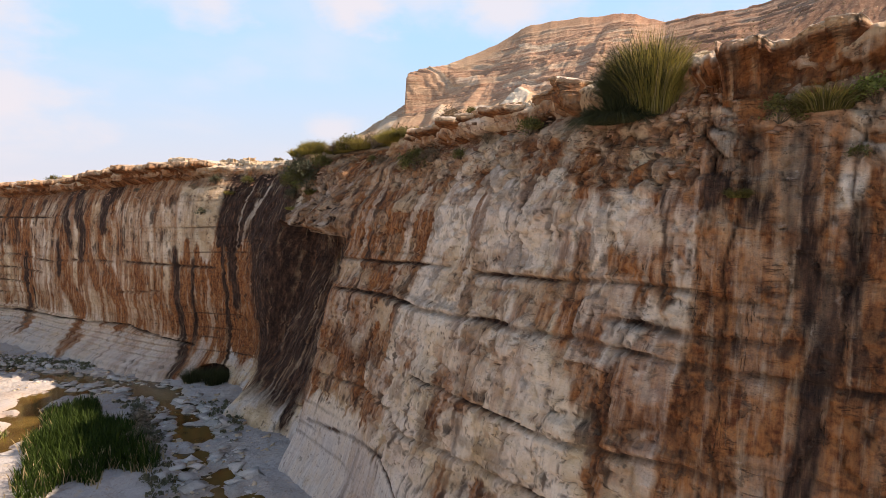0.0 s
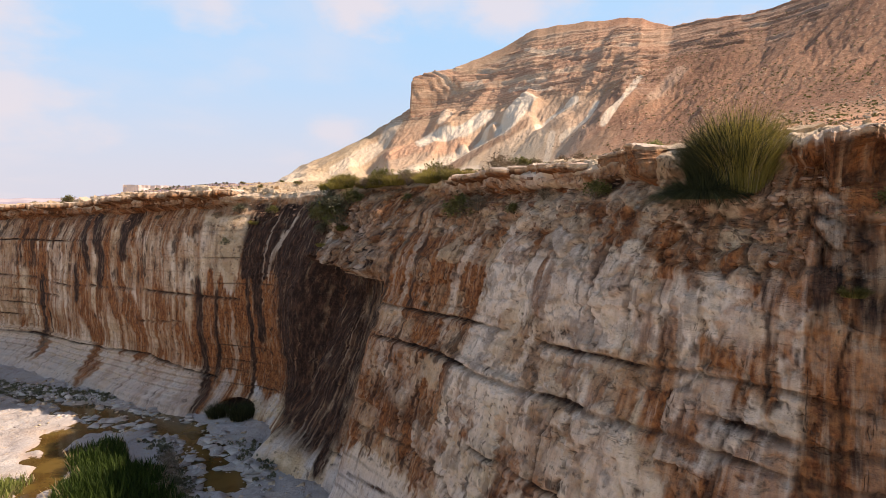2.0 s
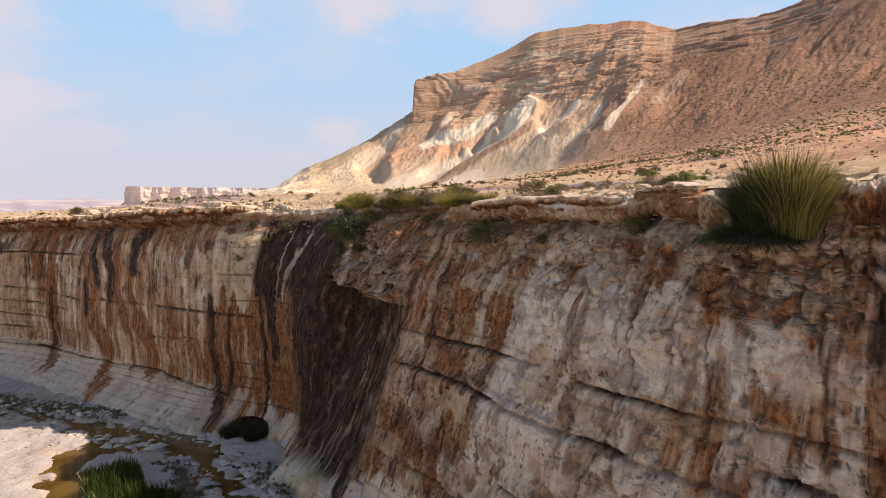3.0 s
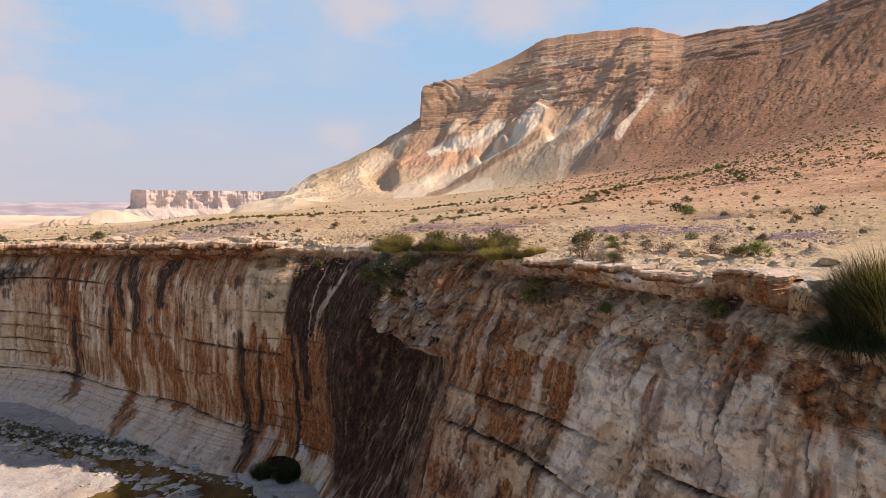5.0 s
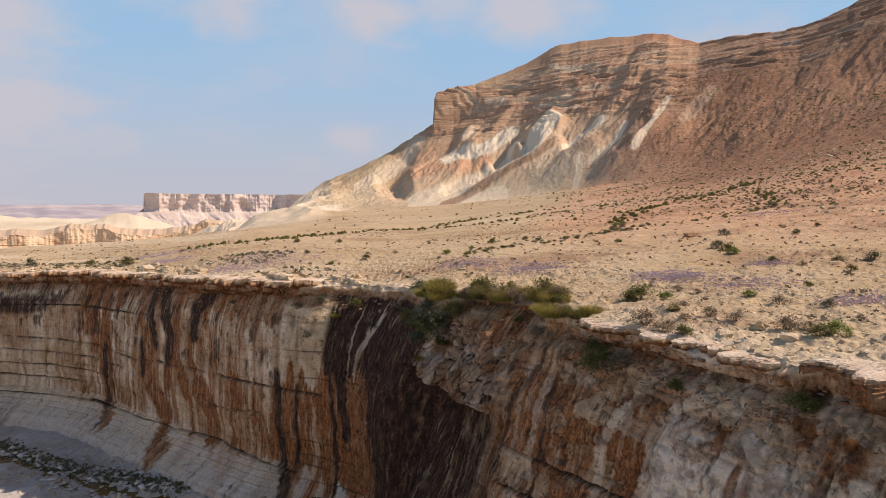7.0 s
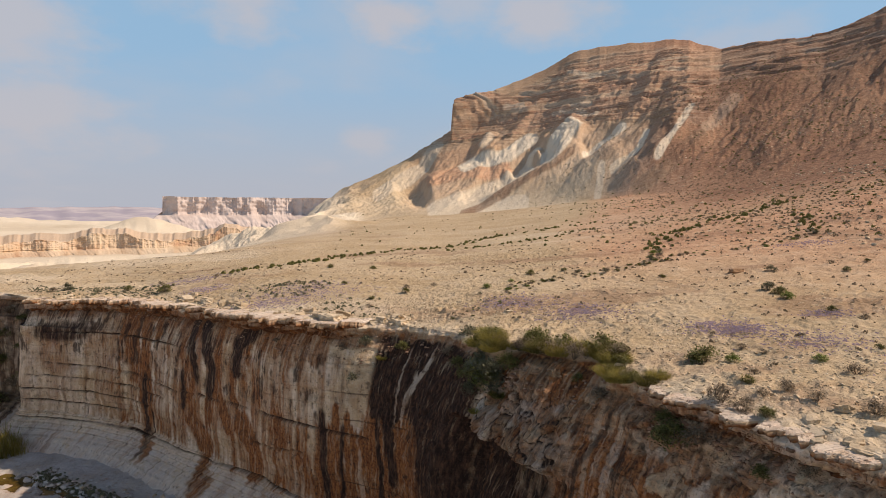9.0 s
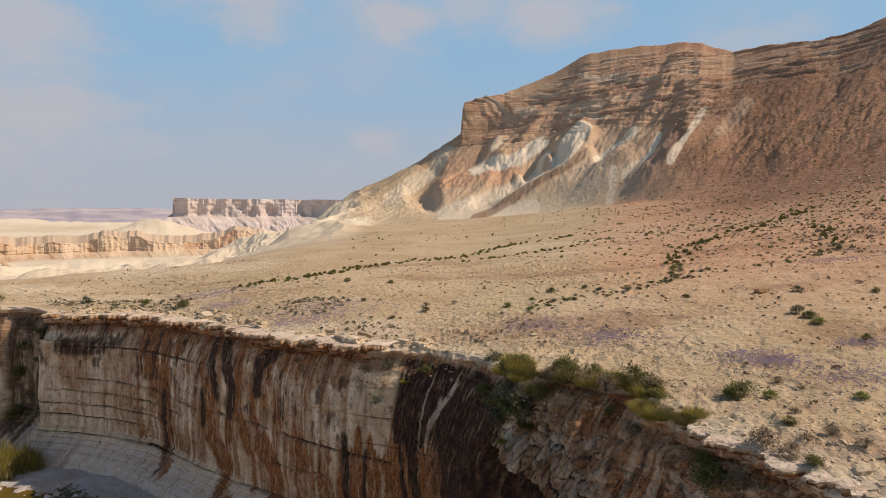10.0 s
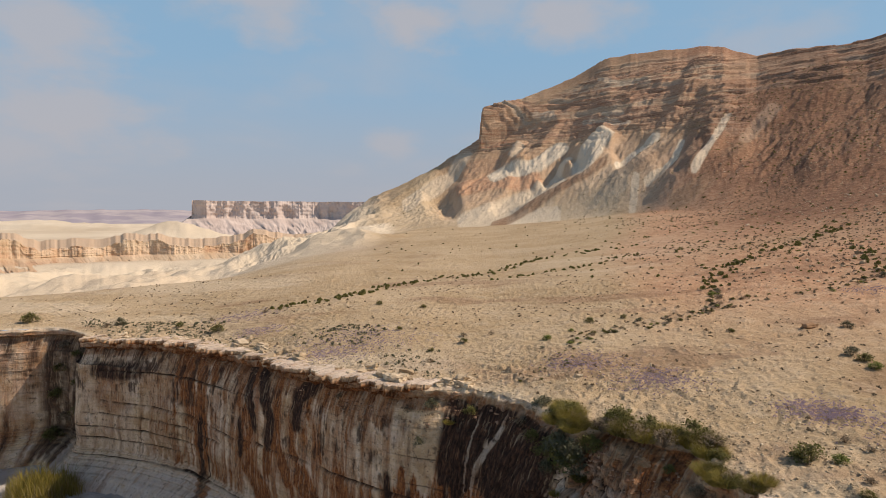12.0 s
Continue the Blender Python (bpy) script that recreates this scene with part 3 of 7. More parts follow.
# low flow terraces on the pale apron
apron = left_w * window(Z, -0.3, 1.5, 0.25)
relief = relief + apron * 0.16 * (sstep(0.25, 0.75, (Z * 3.2 + 0.25 * fbm(SS * 0.15, Z, 2, 44)) % 1) - 0.5)
smooth_foot = (1 - left_w) * window(Z, -2, 2.1, 0.7) * (SS < 13)
relief = relief * (1 - 0.8 * smooth_foot)
# the notch stands back, and below the lip of the fallen tongue it is hollowed out
stand_back = np.interp(SS, [12.5, 15.4, 16.8, 18.6, 20.5, 23.0], [0.0, 0.3, 1.15, 1.1, 0.6, 0.0]) * sstep(-0.6, 3.0, Z) * (1 - sstep(9.3, 10.9, Z))
lip_z = 8.0 + 0.35 * sstep(15.5, 18.5, SS) + 0.22 * fbm(SS * 1.3, 0 * SS, 4, 117, 0.6)
alcove = window(SS, 14.6, 20.0, 1.5) * sstep(0.0, 0.16, lip_z - Z) * sstep(-0.8, 1.2, Z)
tongue = window(SS, 14.2, 19.4, 0.8) * sstep(-0.1, 0.05, Z - lip_z) * (1 - sstep(9.8, 10.6, Z))
crag = np.abs(fbm(SS * 1.1 + 0.3 * Z, Z * 1.6, 4, 121, 0.6))
relief = relief + tongue * (0.55 * crag - 0.25 + 0.22 * (vnoise(np.floor(SS * 1.7 + 0.8 * Z), np.floor(Z * 2.3 + 0.6 * crag), 122) - 0.5))
# breccia of rounded blocks below the cap and on the tongue, and large plates on the near wall
warp_s, warp_z = 0.35 * fbm(SS * 1.1, Z * 1.3, 3, 123), 0.35 * fbm(SS * 1.2, Z * 1.1, 3, 124)
brec_e, brec_a, brec_b = blocks((SS + warp_s) * 1.7, (Z + warp_z) * 2.3, 125)
small_e, small_a, _ = blocks((SS + warp_s) * 4.2, (Z + warp_z) * 5.2, 127)
breccia = window(SS, -7, 11.0, 1.0) * window(Z + 0.5 * fbm(SS * 0.5, 0 * SS, 3, 126), 9.75, 11.0, 0.3)
breccia = breccia * np.maximum(window(SS, -2.2, 1.6, 0.6), 0.8 * sstep(0.4, 0.6, vnoise(SS * 0.55, Z * 0.8, 131)))
breccia = np.clip(np.maximum(breccia, 0.8 * tongue), 0, 1)
relief = relief * (1 - 0.4 * breccia) + breccia * (0.26 * (brec_a - 0.5) + 0.16 * sstep(0.0, 0.3, brec_e) - 0.12 + 0.08 * (small_a - 0.5) + 0.05 * sstep(0, 0.2, small_e))
plate_e, plate_a, plate_b = blocks((SS + 0.8 * warp_s) * 0.85, (ZB + 0.6 * warp_z) * 1.1, 128)
plates = (1 - sstep(11.5, 14.5, SS)) * window(Z, 2.6, 9.6, 0.5)
relief = relief + plates * (0.11 * (plate_a - 0.5) + 0.03 * sstep(0, 0.1, plate_e))
OUT = D + relief - 1.0 * hollow - stand_back - alcove * np.interp(Z, [0.5, 2.5, 6.0], [0.35, 0.7, 1.8])
WX, WY = GX + NX * OUT, GY + NY * OUT
WZ = Z + 0.05 * fbm(SS * 2.4, OUT * 2.4, 3, 57) * sstep(8, 11, Z) + cap * 0.12 * fbm(SS * 3.0, Z * 2, 4, 34, 0.6)

# stains: along from, to, height from, to, kind (d dark varnish and painted recess shade, r rust, p pale crust),
# strength
STAINS_END = [
    (-12, -1.9, 0.0, 7.8, "r", 1.0), (-12, -1.5, 7.8, 10.4, "r", 0.9), (-2.0, -1.7, 9.1, 9.9, "p", 0.8), (-1.8, -1.4, 7.8, 8.8, "p", 0.8), (-4.3, -4.0, 8.9, 9.8, "p", 0.9),
    (-1.8, -1.5, 5.0, 6.4, "p", 1.0),
]
STAINS_UPPER = [
    (-1.6, 0.3, 6.6, 7.7, "p", 0.7), (-1.4, 0.2, 7.9, 9.6, "p", 0.8), (-1.5, -1.2, 5.3, 6.2, "r", 0.9), (-1.5, -0.3, 7.7, 7.9, "r", 0.9), (0.3, 0.7, 6.8, 7.6, "r", 0.8),
    (3.5, 3.8, 6.0, 6.4, "r", 0.8), (1.0, 1.4, 8.5, 9.4, "r", 0.6), (9.6, 13.0, 6.3, 10.0, "r", 0.85), (7.9, 9.1, 8.1, 9.7, "r", 0.7), (1.8, 3.8, 7.6, 9.1, "p", 0.5),
    (-0.4, 2.1, 4.7, 6.1, "p", 0.6), (3.5, 4.2, 3.4, 4.0, "d", 0.5), (3.7, 5.1, 4.5, 4.9, "d", 0.6),
]
STAINS_MIDDLE = [
    (-0.4, 0.7, 3.9, 4.7, "p", 0.8), (4.0, 4.5, 7.6, 8.6, "r", 0.7), (4.1, 8.0, 5.6, 6.4, "p", 0.7), (8.1, 12.1, 3.9, 6.1, "p", 0.45), (12.0, 14.0, 3.4, 6.0, "r", 0.8),
    (8.0, 11.4, 4.2, 4.7, "d", 0.5), (12.4, 26.5, 1.3, 8.0, "r", 0.95), (12.4, 15.0, -1.0, 1.2, "p", 0.8), (26.3, 29.7, -0.2, 5.9, "r", 0.95), (18.2, 26.4, 7.2, 10.6, "d", 0.95),
]
STAINS_BREAST = [
    (11.3, 12.7, 4.2, 7.0, "r", 0.8),
]
# the strip from 67 m darkens the crack at the far end
STAINS_CAP = [
    (-1.7, 1.3, 9.5, 11.1, "r", 0.75), (-4.6, -1.2, 10.1, 11.7, "r", 1.0), (3.7, 5.3, 10.9, 11.5, "r", 0.9), (6.8, 9.6, 10.8, 11.5, "r", 0.8), (1.6, 7.0, 8.2, 10.7, "p", 0.3),
    (1.4, 7.0, 6.5, 8.0, "p", 0.3), (3.0, 8.0, 4.6, 6.0, "p", 0.6), (7.4, 13.2, 2.8, 10.7, "r", 0.85), (67.0, 69.4, -0.5, 9.4, "d", 0.8), (-0.4, 0.5, 9.8, 10.5, "d", 0.5),
]
# the strip from 62.3 m darkens the wall beside that crack
STAINS_FAR = [
    (29.7, 34.4, 6.1, 10.1, "p", 0.3), (43.6, 47.0, 6.7, 9.7, "p", 0.35), (56.2, 66, 1.4, 6.8, "p", 0.45), (29.7, 62, 9.3, 10.6, "r", 0.6), (62.3, 66.5, -0.5, 9.3, "d", 0.9),
    (60.5, 62.3, 8.3, 9.8, "p", 0.6), (-12, 12.4, -1.0, 2.4, "p", 0.8), (27.5, 66, -1.0, 1.5, "p", 0.75),
]
st = fbm(SS * 1.1 + 0.25 * fbm(SS * 0.4, Z * 0.5, 3, 60), Z * 0.10, 5, 61)
st2 = fbm(SS * 3.3 + 0.2 * fbm(SS * 2, Z, 2, 59), Z * 0.16, 4, 62)
st3 = fbm(SS * 9.0, Z * 0.35, 3, 58)
blot = fbm(SS * 0.45, ZB * 0.55, 4, 63)
pock = fbm(SS * 2.6, ZB * 2.2, 4, 65)
left = sstep(27, 30, SS)
dark = sstep(0.30, 0.62, st + 0.35 * st2 - 0.12 + 0.08 * left) * 0.85
rust = 0.8 * sstep(0.18, 0.62, st * 0.7 + 0.5 * st2 + 0.5 * blot + 0.08 + 0.14 * left)
pale = sstep(-0.1, 0.4, blot * -0.9 + 0.35 * fbm(SS * 2, ZB * 5, 3, 64) - 0.2 * st2) * (1 - 0.45 * left)
calm = sstep(11.5, 14.5, SS) * (1 - sstep(60, 63, SS))
dark, rust = dark * (1 - 0.55 * calm) * (0.3 + 0.7 * sstep(-2.0, 0.0, SS)), np.maximum(rust, (0.18 + 0.4 * left) * np.clip(0.75 + 1.4 * st2 + 0.6 * blot, 0, 1) * window(Z, 1.6, 9.6, 0.8))
layers = {"d": dark, "r": rust, "p": pale}
for group in (STAINS_END, STAINS_UPPER, STAINS_MIDDLE, STAINS_BREAST, STAINS_CAP, STAINS_FAR):
    for s0, s1, z0, z1, kind, power in group:
        wide = s1 - s0
        es = np.clip(0.16 * wide, 0.05, 0.5)
        ws = SS + (0.10 + 0.12 * min(wide, 2)) * (0.8 * st2 + fbm(SS * 0.7, Z * 0.6, 3, 66))
        wz = Z + 0.45 * st3 + 0.35 * pock + 0.3 * st2
        w = power * window(ws, s0, s1, es) * window(wz, z0, z1, 0.35)
        gate = np.clip(0.95 + 0.8 * st2 + 0.3 * st3 + 0.5 * pock, 0.15, 1)
        w = w * (gate if wide < 3.5 else 0.45 + 0.55 * gate)
        for key in layers:
            if key == kind:
                layers[key] = np.maximum(layers[key], w)
            elif not (kind == "r" and key == "d"):
                layers[key] = layers[key] * (1 - (0.85 if key != "r" or kind == "p" else 0.3) * w)
def run(kind, half, power, *way):
    """A stain that runs down the wall, in the alcove also painted shade: half width and a way of (along, height) from
    its top to its foot.
    """
    pts = np.array(way)
    reach = half + 1.2
    cols = slice(int(np.searchsorted(S, pts[:, 0].min() - reach)), int(np.searchsorted(S, pts[:, 0].max() + reach)))
    s_, z_ = SS[:, cols], Z[:, cols]
    thread = 0.6 * st2[:, cols] + 0.4 * st3[:, cols]
    near_ = np.full(s_.shape, 9.0)
    wob_ = 0.14 * fbm(s_ * 0.5 + 7.1 * way[0][0], z_ * 0.7, 3, 66)
    ease = 0.55 + 0.3 * half
    for (s0, z0), (s1, z1) in zip(pts, pts[1:]):
        t_ = np.clip(((s_ - s0) * (s1 - s0) + (z_ - z0) * (z1 - z0)) / ((s1 - s0) ** 2 + (z1 - z0) ** 2), 0, 1)
        ds, dz = s_ + wob_ - s0 - t_ * (s1 - s0), z_ + 0.5 * thread - z0 - t_ * (z1 - z0)
        near_ = np.minimum(near_, np.hypot(ds / half, dz / ease))
    w = power * (1 - sstep(0.62, 1.3, near_ + 0.55 * thread)) * np.clip(1.0 + 0.7 * thread + 0.35 * pock[:, cols], 0.25, 1)
    for key in layers:
        if key == kind:
            layers[key][:, cols] = np.maximum(layers[key][:, cols], w)
        elif not (kind == "r" and key == "d"):
            layers[key][:, cols] *= 1 - (0.85 if key != "r" or kind == "p" else 0.3) * w


run("d", 0.38, 0.95, (43.0, 10.27), (42.2, 8.41), (41.5, 6.78))
run("r", 0.85, 0.95, (42.4, 6.91), (42.6, 4.77), (41.5, 3.17), (40.8, 2.3))
run("r", 0.55, 0.90, (41.5, 3.17), (40.7, 2.1), (40.4, 0.9), (39.0, 0.08))
run("d", 0.26, 0.80, (43.2, 6.45), (43.0, 4.77))
run("r", 0.47, 0.90, (39.5, 10.39), (39.0, 7.82), (39.1, 5.82), (37.8, 4.13))
run("d", 0.51, 0.85, (41.4, 9.89), (39.7, 7.42), (40.1, 5.94))
run("d", 0.55, 0.95, (35.9, 10.47), (37.3, 9.26), (37.1, 7.9))
run("r", 0.38, 0.95, (37.1, 9.0), (37.6, 6.15), (36.8, 4.45), (35.6, 3.17), (35.4, 1.8))
run("r", 0.46, 0.80, (36.4, 4.88), (34.9, 3.38), (34.9, 1.9))
run("r", 0.26, 0.70, (36.2, 9.01), (35.4, 6.99))
run("r", 0.38, 0.90, (48.1, 6.28), (47.4, 3.74), (47.9, 1.5), (46.8, 0.59))
run("d", 0.08, 0.80, (47.8, 5.21), (47.4, 3.74), (47.3, 1.17))
run("r", 0.17, 0.60, (49.9, 4.13), (50.9, 2.05))
run("r", 0.64, 0.85, (49.5, 10.09), (48.2, 8.12), (48.4, 6.53))
run("r", 0.38, 0.70, (47.9, 10.2), (46.8, 8.53))
run("r", 0.17, 0.70, (51.3, 9.59), (50.7, 7.2))
run("r", 0.17, 0.60, (52.5, 9.46), (51.4, 6.74))
run("r", 0.34, 0.70, (53.7, 9.34), (53.2, 6.66))
run("r", 0.38, 0.55, (54.7, 6.78), (50.7, 6.78), (47.1, 6.74))
run("d", 0.58, 0.90, (59.8, 7.93), (57.8, 7.9), (55.6, 8.19))
run("r", 1.74, 0.70, (58.4, 7.64), (58.3, 5.45))
run("r", 1.40, 0.60, (54.1, 7.93), (53.5, 5.82))
run("r", 1.15, 0.80, (50.8, 9.03), (49.4, 5.58))
run("r", 0.60, 0.90, (48.6, 5.7), (48.5, 2.81), (47.9, 1.2))
run("d", 0.30, 0.80, (48.3, 5.21), (48.3, 2.0), (47.5, 0.59))
run("d", 0.40, 0.80, (67.3, 8.01), (68.1, 5.45), (69.3, 3.01))
run("d", 0.26, 0.90, (29.5, 6.28), (29.2, 4.34), (29.2, 1.71), (28.3, 0.19))
run("r", 0.26, 1.00, (28.5, 6.53), (28.5, 3.74), (28.5, 1.23), (27.9, 0.21))
run("r", 0.21, 0.90, (27.8, 6.28), (27.7, 3.82), (28.0, 1.3))
run("d", 0.13, 0.80, (28.1, 5.58), (28.2, 1.53))
run("r", 0.26, 0.90, (26.61, 6.62), (26.52, 4.02))
run("p", 0.21, 0.70, (27.0, 4.77), (27.0, 1.71))
run("r", 0.32, 1.00, (26.18, 8.12), (25.8, 4.66), (25.84, 1.03))
run("d", 0.15, 0.90, (26.52, 9.88), (25.89, 6.99), (25.63, 4.02), (25.51, 1.03))
run("d", 0.34, 0.90, (25.51, 9.03), (25.21, 6.45), (24.84, 4.13))
run("r", 0.61, 1.00, (24.42, 6.53), (24.04, 3.68), (24.21, 1.3))
run("d", 0.39, 0.90, (22.48, 6.22), (18.66, 3.55))
# two broad runs put the shade of the notch and alcove into the colour
run("d", 2.2, 0.95, (23.0, 9.9), (21.0, 5.9), (20.5, 1.5))
run("d", 2.4, 0.92, (18.4, 7.6), (17.6, 5.0), (17.4, 1.8))
run("p", 1.7, 0.75, (18.2, 9.6), (16.4, 8.9), (15.2, 8.6))
run("r", 0.9, 0.55, (13.9, 10.3), (15.0, 9.9), (16.6, 10.2))
run("p", 0.06, 0.75, (24.96, 9.92), (24.96, 8.79), (24.92, 7.6), (24.88, 7.03))
run("p", 0.13, 0.80, (23.58, 9.93), (24.12, 8.91), (24.46, 7.93), (24.46, 7.12))
# more of the alcove's shade, painted with its dark streaks
run("d", 0.80, 0.85, (15.85, 8.12), (16.06, 5.45), (15.81, 2.92))
run("d", 0.52, 0.80, (14.21, 8.35), (14.42, 5.7), (14.46, 3.25))
run("d", 0.38, 1.00, (15.93, 5.5), (15.76, 3.35), (15.93, 1.41), (15.81, 0.6))
run("d", 0.38, 1.00, (18.66, 6.87), (17.61, 4.3), (17.4, 2.58))
run("r", 0.27, 0.90, (17.49, 7.03), (16.65, 4.05), (16.69, 1.24))
run("p", 0.04, 0.60, (17.28, 5.75), (17.19, 4.4), (17.44, 3.45))
run("r", 0.67, 0.90, (11.94, 10.22), (12.74, 9.2), (12.95, 8.0), (12.95, 6.28))
run("p", 0.10, 0.50, (12.7, 9.81), (12.7, 8.59), (12.49, 6.88))
run("d", 0.10, 0.80, (12.4, 10.01), (12.99, 8.6), (13.08, 6.47))
run("r", 0.31, 0.90, (11.06, 9.94), (10.68, 8.25), (10.43, 6.45))
run("d", 0.08, 0.80, (11.52, 10.05), (11.4, 8.55), (11.02, 6.29))
run("p", 0.15, 0.60, (11.77, 9.49), (11.73, 7.75), (11.44, 6.26))
run("r", 0.31, 0.85, (9.93, 9.45), (9.8, 8.0), (9.84, 6.36))
run("p", 0.19, 0.70, (8.54, 9.25), (8.96, 8.15), (8.75, 6.83))
run("r", 0.36, 0.80, (7.87, 9.65), (7.57, 8.4))
run("p", 0.15, 0.60, (6.27, 9.08), (6.19, 8.0))
run("p", 0.65, 0.55, (11.23, 5.7), (9.93, 5.05))
run("r", 0.21, 0.70, (8.62, 6.05), (7.49, 4.6))
run("r", 0.08, 0.60, (6.57, 5.55), (5.85, 4.45))
run("d", 0.08, 0.70, (7.53, 6.13), (6.44, 4.55))
run("p", 0.69, 0.70, (4.72, 10.74), (3.88, 10.02))
run("r", 0.13, 0.80, (4.55, 8.9), (4.05, 7.9))
run("r", 0.21, 0.90, (1.36, 10.4), (0.73, 9.45))
run("r", 0.11, 0.60, (1.32, 9.39), (1.15, 8.96))
run("d", 0.18, 0.50, (2.11, 10.26), (1.61, 10.1))
run("d", 0.04, 0.80, (4.09, 10.55), (3.0, 9.14), (2.62, 7.65))
run("d", 0.04, 0.70, (0.56, 8.85), (0.48, 8.15))
run("p", 0.54, 0.90, (-0.45, 9.54), (-0.7, 8.15))
run("r", 0.05, 0.45, (0.06, 9.55), (-0.2, 8.0))
run("r", 0.09, 0.95, (-0.2, 7.85), (-0.87, 7.8), (-1.46, 7.7))
run("d", 0.04, 0.85, (-1.08, 9.72), (-1.37, 8.65), (-1.46, 7.75))
run("p", 0.06, 0.80, (-1.71, 9.93), (-1.71, 9.45), (-1.62, 9.0), (-1.58, 8.0))
run("d", 0.20, 0.95, (-2.09, 10.25), (-2.09, 9.49))
run("r", 0.18, 0.90, (0.52, 8.1), (0.52, 6.78))
run("r", 0.23, 0.90, (0.48, 8.15), (0.39, 6.88))
run("r", 0.17, 0.90, (-1.16, 6.16), (-1.33, 5.45))
run("p", 0.15, 0.95, (-1.5, 6.36), (-1.62, 5.7), (-1.62, 5.0))
run("r", 0.19, 0.50, (-0.49, 6.19), (-0.87, 5.35))
run("r", 0.15, 0.70, (0.06, 6.29), (-0.28, 5.95))
run("p", 0.34, 0.80, (-0.07, 4.5), (0.01, 3.8))
run("d", 0.21, 0.95, (-3.81, 6.36), (-3.85, 5.8), (-3.77, 4.9))
run("d", 0.25, 0.80, (-3.85, 7.4), (-3.89, 6.54))
run("d", 0.23, 0.85, (-3.51, 9.85), (-3.68, 7.75))
run("d", 0.16, 0.90, (-4.27, 8.8), (-4.31, 7.8))
run("d", 0.27, 0.90, (-2.76, 10.02), (-2.88, 9.37))
run("d", 0.11, 0.90, (-2.38, 10.27), (-2.38, 9.65))
run("p", 0.11, 0.85, (-1.92, 9.79), (-1.83, 9.26), (-1.71, 8.55))
run("p", 0.15, 0.80, (-4.1, 10.05), (-4.1, 9.34))
dark, rust, pale = (layers[key] for key in "drp")
# the streaks of the far wall run together towards the notch
drench = window(SS, 21, 50, 4.0) * window(Z, 1.8, 10.4, 0.8)
rust, dark = np.clip(rust * (1 + 0.4 * drench), 0, 1), np.clip(dark * (1 + 0.25 * drench), 0, 1)
pale = pale * (1 - 0.25 * drench * rust)
speckle = sstep(0.34, 0.5, pock + 0.25 * st3) * window(Z, 2.5, 9.5, 1) * 0.7
dark = np.maximum(dark, speckle * (1 - wB * 0.5))
grit = sstep(0.15, 0.4, fbm(SS * 2.2, ZB * 1.1, 4, 67) + 0.4 * st3) * window(Z, 6.4, 9.4, 0.6) * left * 0.75
dark = np.maximum(dark, grit)
# patchwork of old crusts on the near wall, parted by thin dark seams
rust = rust * (1 - 0.75 * breccia) + breccia * ((0.6 - 0.25 * sstep(1.5, 2.5, SS)) * sstep(0.45, 0.65, brec_b) * (0.7 + 0.5 * small_a) + 0.08)
pale = pale * (1 - 0.6 * breccia) + breccia * 0.85 * sstep(0.65, 0.5, brec_b)
dark = dark * (1 - 0.5 * breccia) + breccia * (0.5 * (1 - sstep(0.02, 0.08, brec_e)) + 0.25 * (1 - sstep(0.0, 0.1, small_e)) * (small_a > 0.5))
plates = plates * (0.25 + 0.75 * sstep(-2.0, -1.0, SS))
rust = rust * (1 + plates * (1.1 * plate_b - 0.5))
pale = np.maximum(pale, plates * 0.6 * sstep(0.62, 0.7, plate_a))
dark = np.maximum(dark, plates * 0.7 * (1 - sstep(0.0, 0.035, plate_e)) * sstep(0.35, 0.6, vnoise(SS * 0.9, Z * 0.9, 129)))
quilt = fbm(SS * 0.75 + 0.3 * fbm(SS * 2, ZB * 2, 3, 26), ZB * 0.8, 5, 25, 0.6)
quilt2 = fbm(SS * 1.3, ZB * 1.5, 5, 24, 0.6)
here = (1 - sstep(11, 14, SS)) * window(Z, 3.0, 10.6, 0.5)
breast = window(SS, 0.4, 7.0, 0.8) * window(Z + 0.8 * quilt2, 5.5, 9.4, 0.6)
rust = np.maximum(rust * (1 - 0.2 * breast), here * (0.9 - 0.3 * breast) * sstep(-0.06, 0.12, quilt) * np.clip(0.8 + quilt2, 0, 1))
dark = np.maximum(dark * (1 - 0.35 * breast), here * 0.35 * sstep(0.22, 0.34, quilt2))
pale = np.maximum(pale, breast * sstep(0.12, -0.08, quilt) * (0.8 + 0.5 * quilt2))
seams = (1 - sstep(0.0, 0.022, np.abs(quilt - 0.10))) * sstep(-0.1, 0.1, quilt2)
seams = np.maximum(seams, (1 - sstep(0.0, 0.02, np.abs(quilt + 0.15))) * sstep(0.0, 0.15, -quilt2))
dark = np.maximum(dark, here * 0.8 * seams)
dark = np.maximum(dark, 0.85 * joint * (Z > 1) * (0.45 + 0.55 * sstep(11, 15, SS)))
dark = np.maximum(dark, 0.6 * blocky * seam)
dark = np.maximum(dark, 0.75 * crack)
dark = np.maximum(dark, ledge * (0.95 + 0.3 * st2))
rust = np.maximum(rust, (0.9 - 0.45 * window(SS, 1.6, 7.5, 0.5)) * window(Z - rimz[None], -1.1, -0.35, 0.25) * (1 - wC) * (0.75 + 0.5 * pock))
# a dark band paints the shade of the recess below the cap
dark = np.maximum(dark, 0.3 * window(Z - rimz[None], -0.95, -0.5, 0.15) * (1 - wC) * (0.6 + 0.6 * st2))
rust = np.maximum(rust, 0.7 * np.clip(rub, 0, 1) * (0.5 + 1.2 * pock))
pale = pale * (1 - 0.8 * np.clip(rub, 0, 1)) * (1 - wC * sstep(7.5, 8.2, Z))
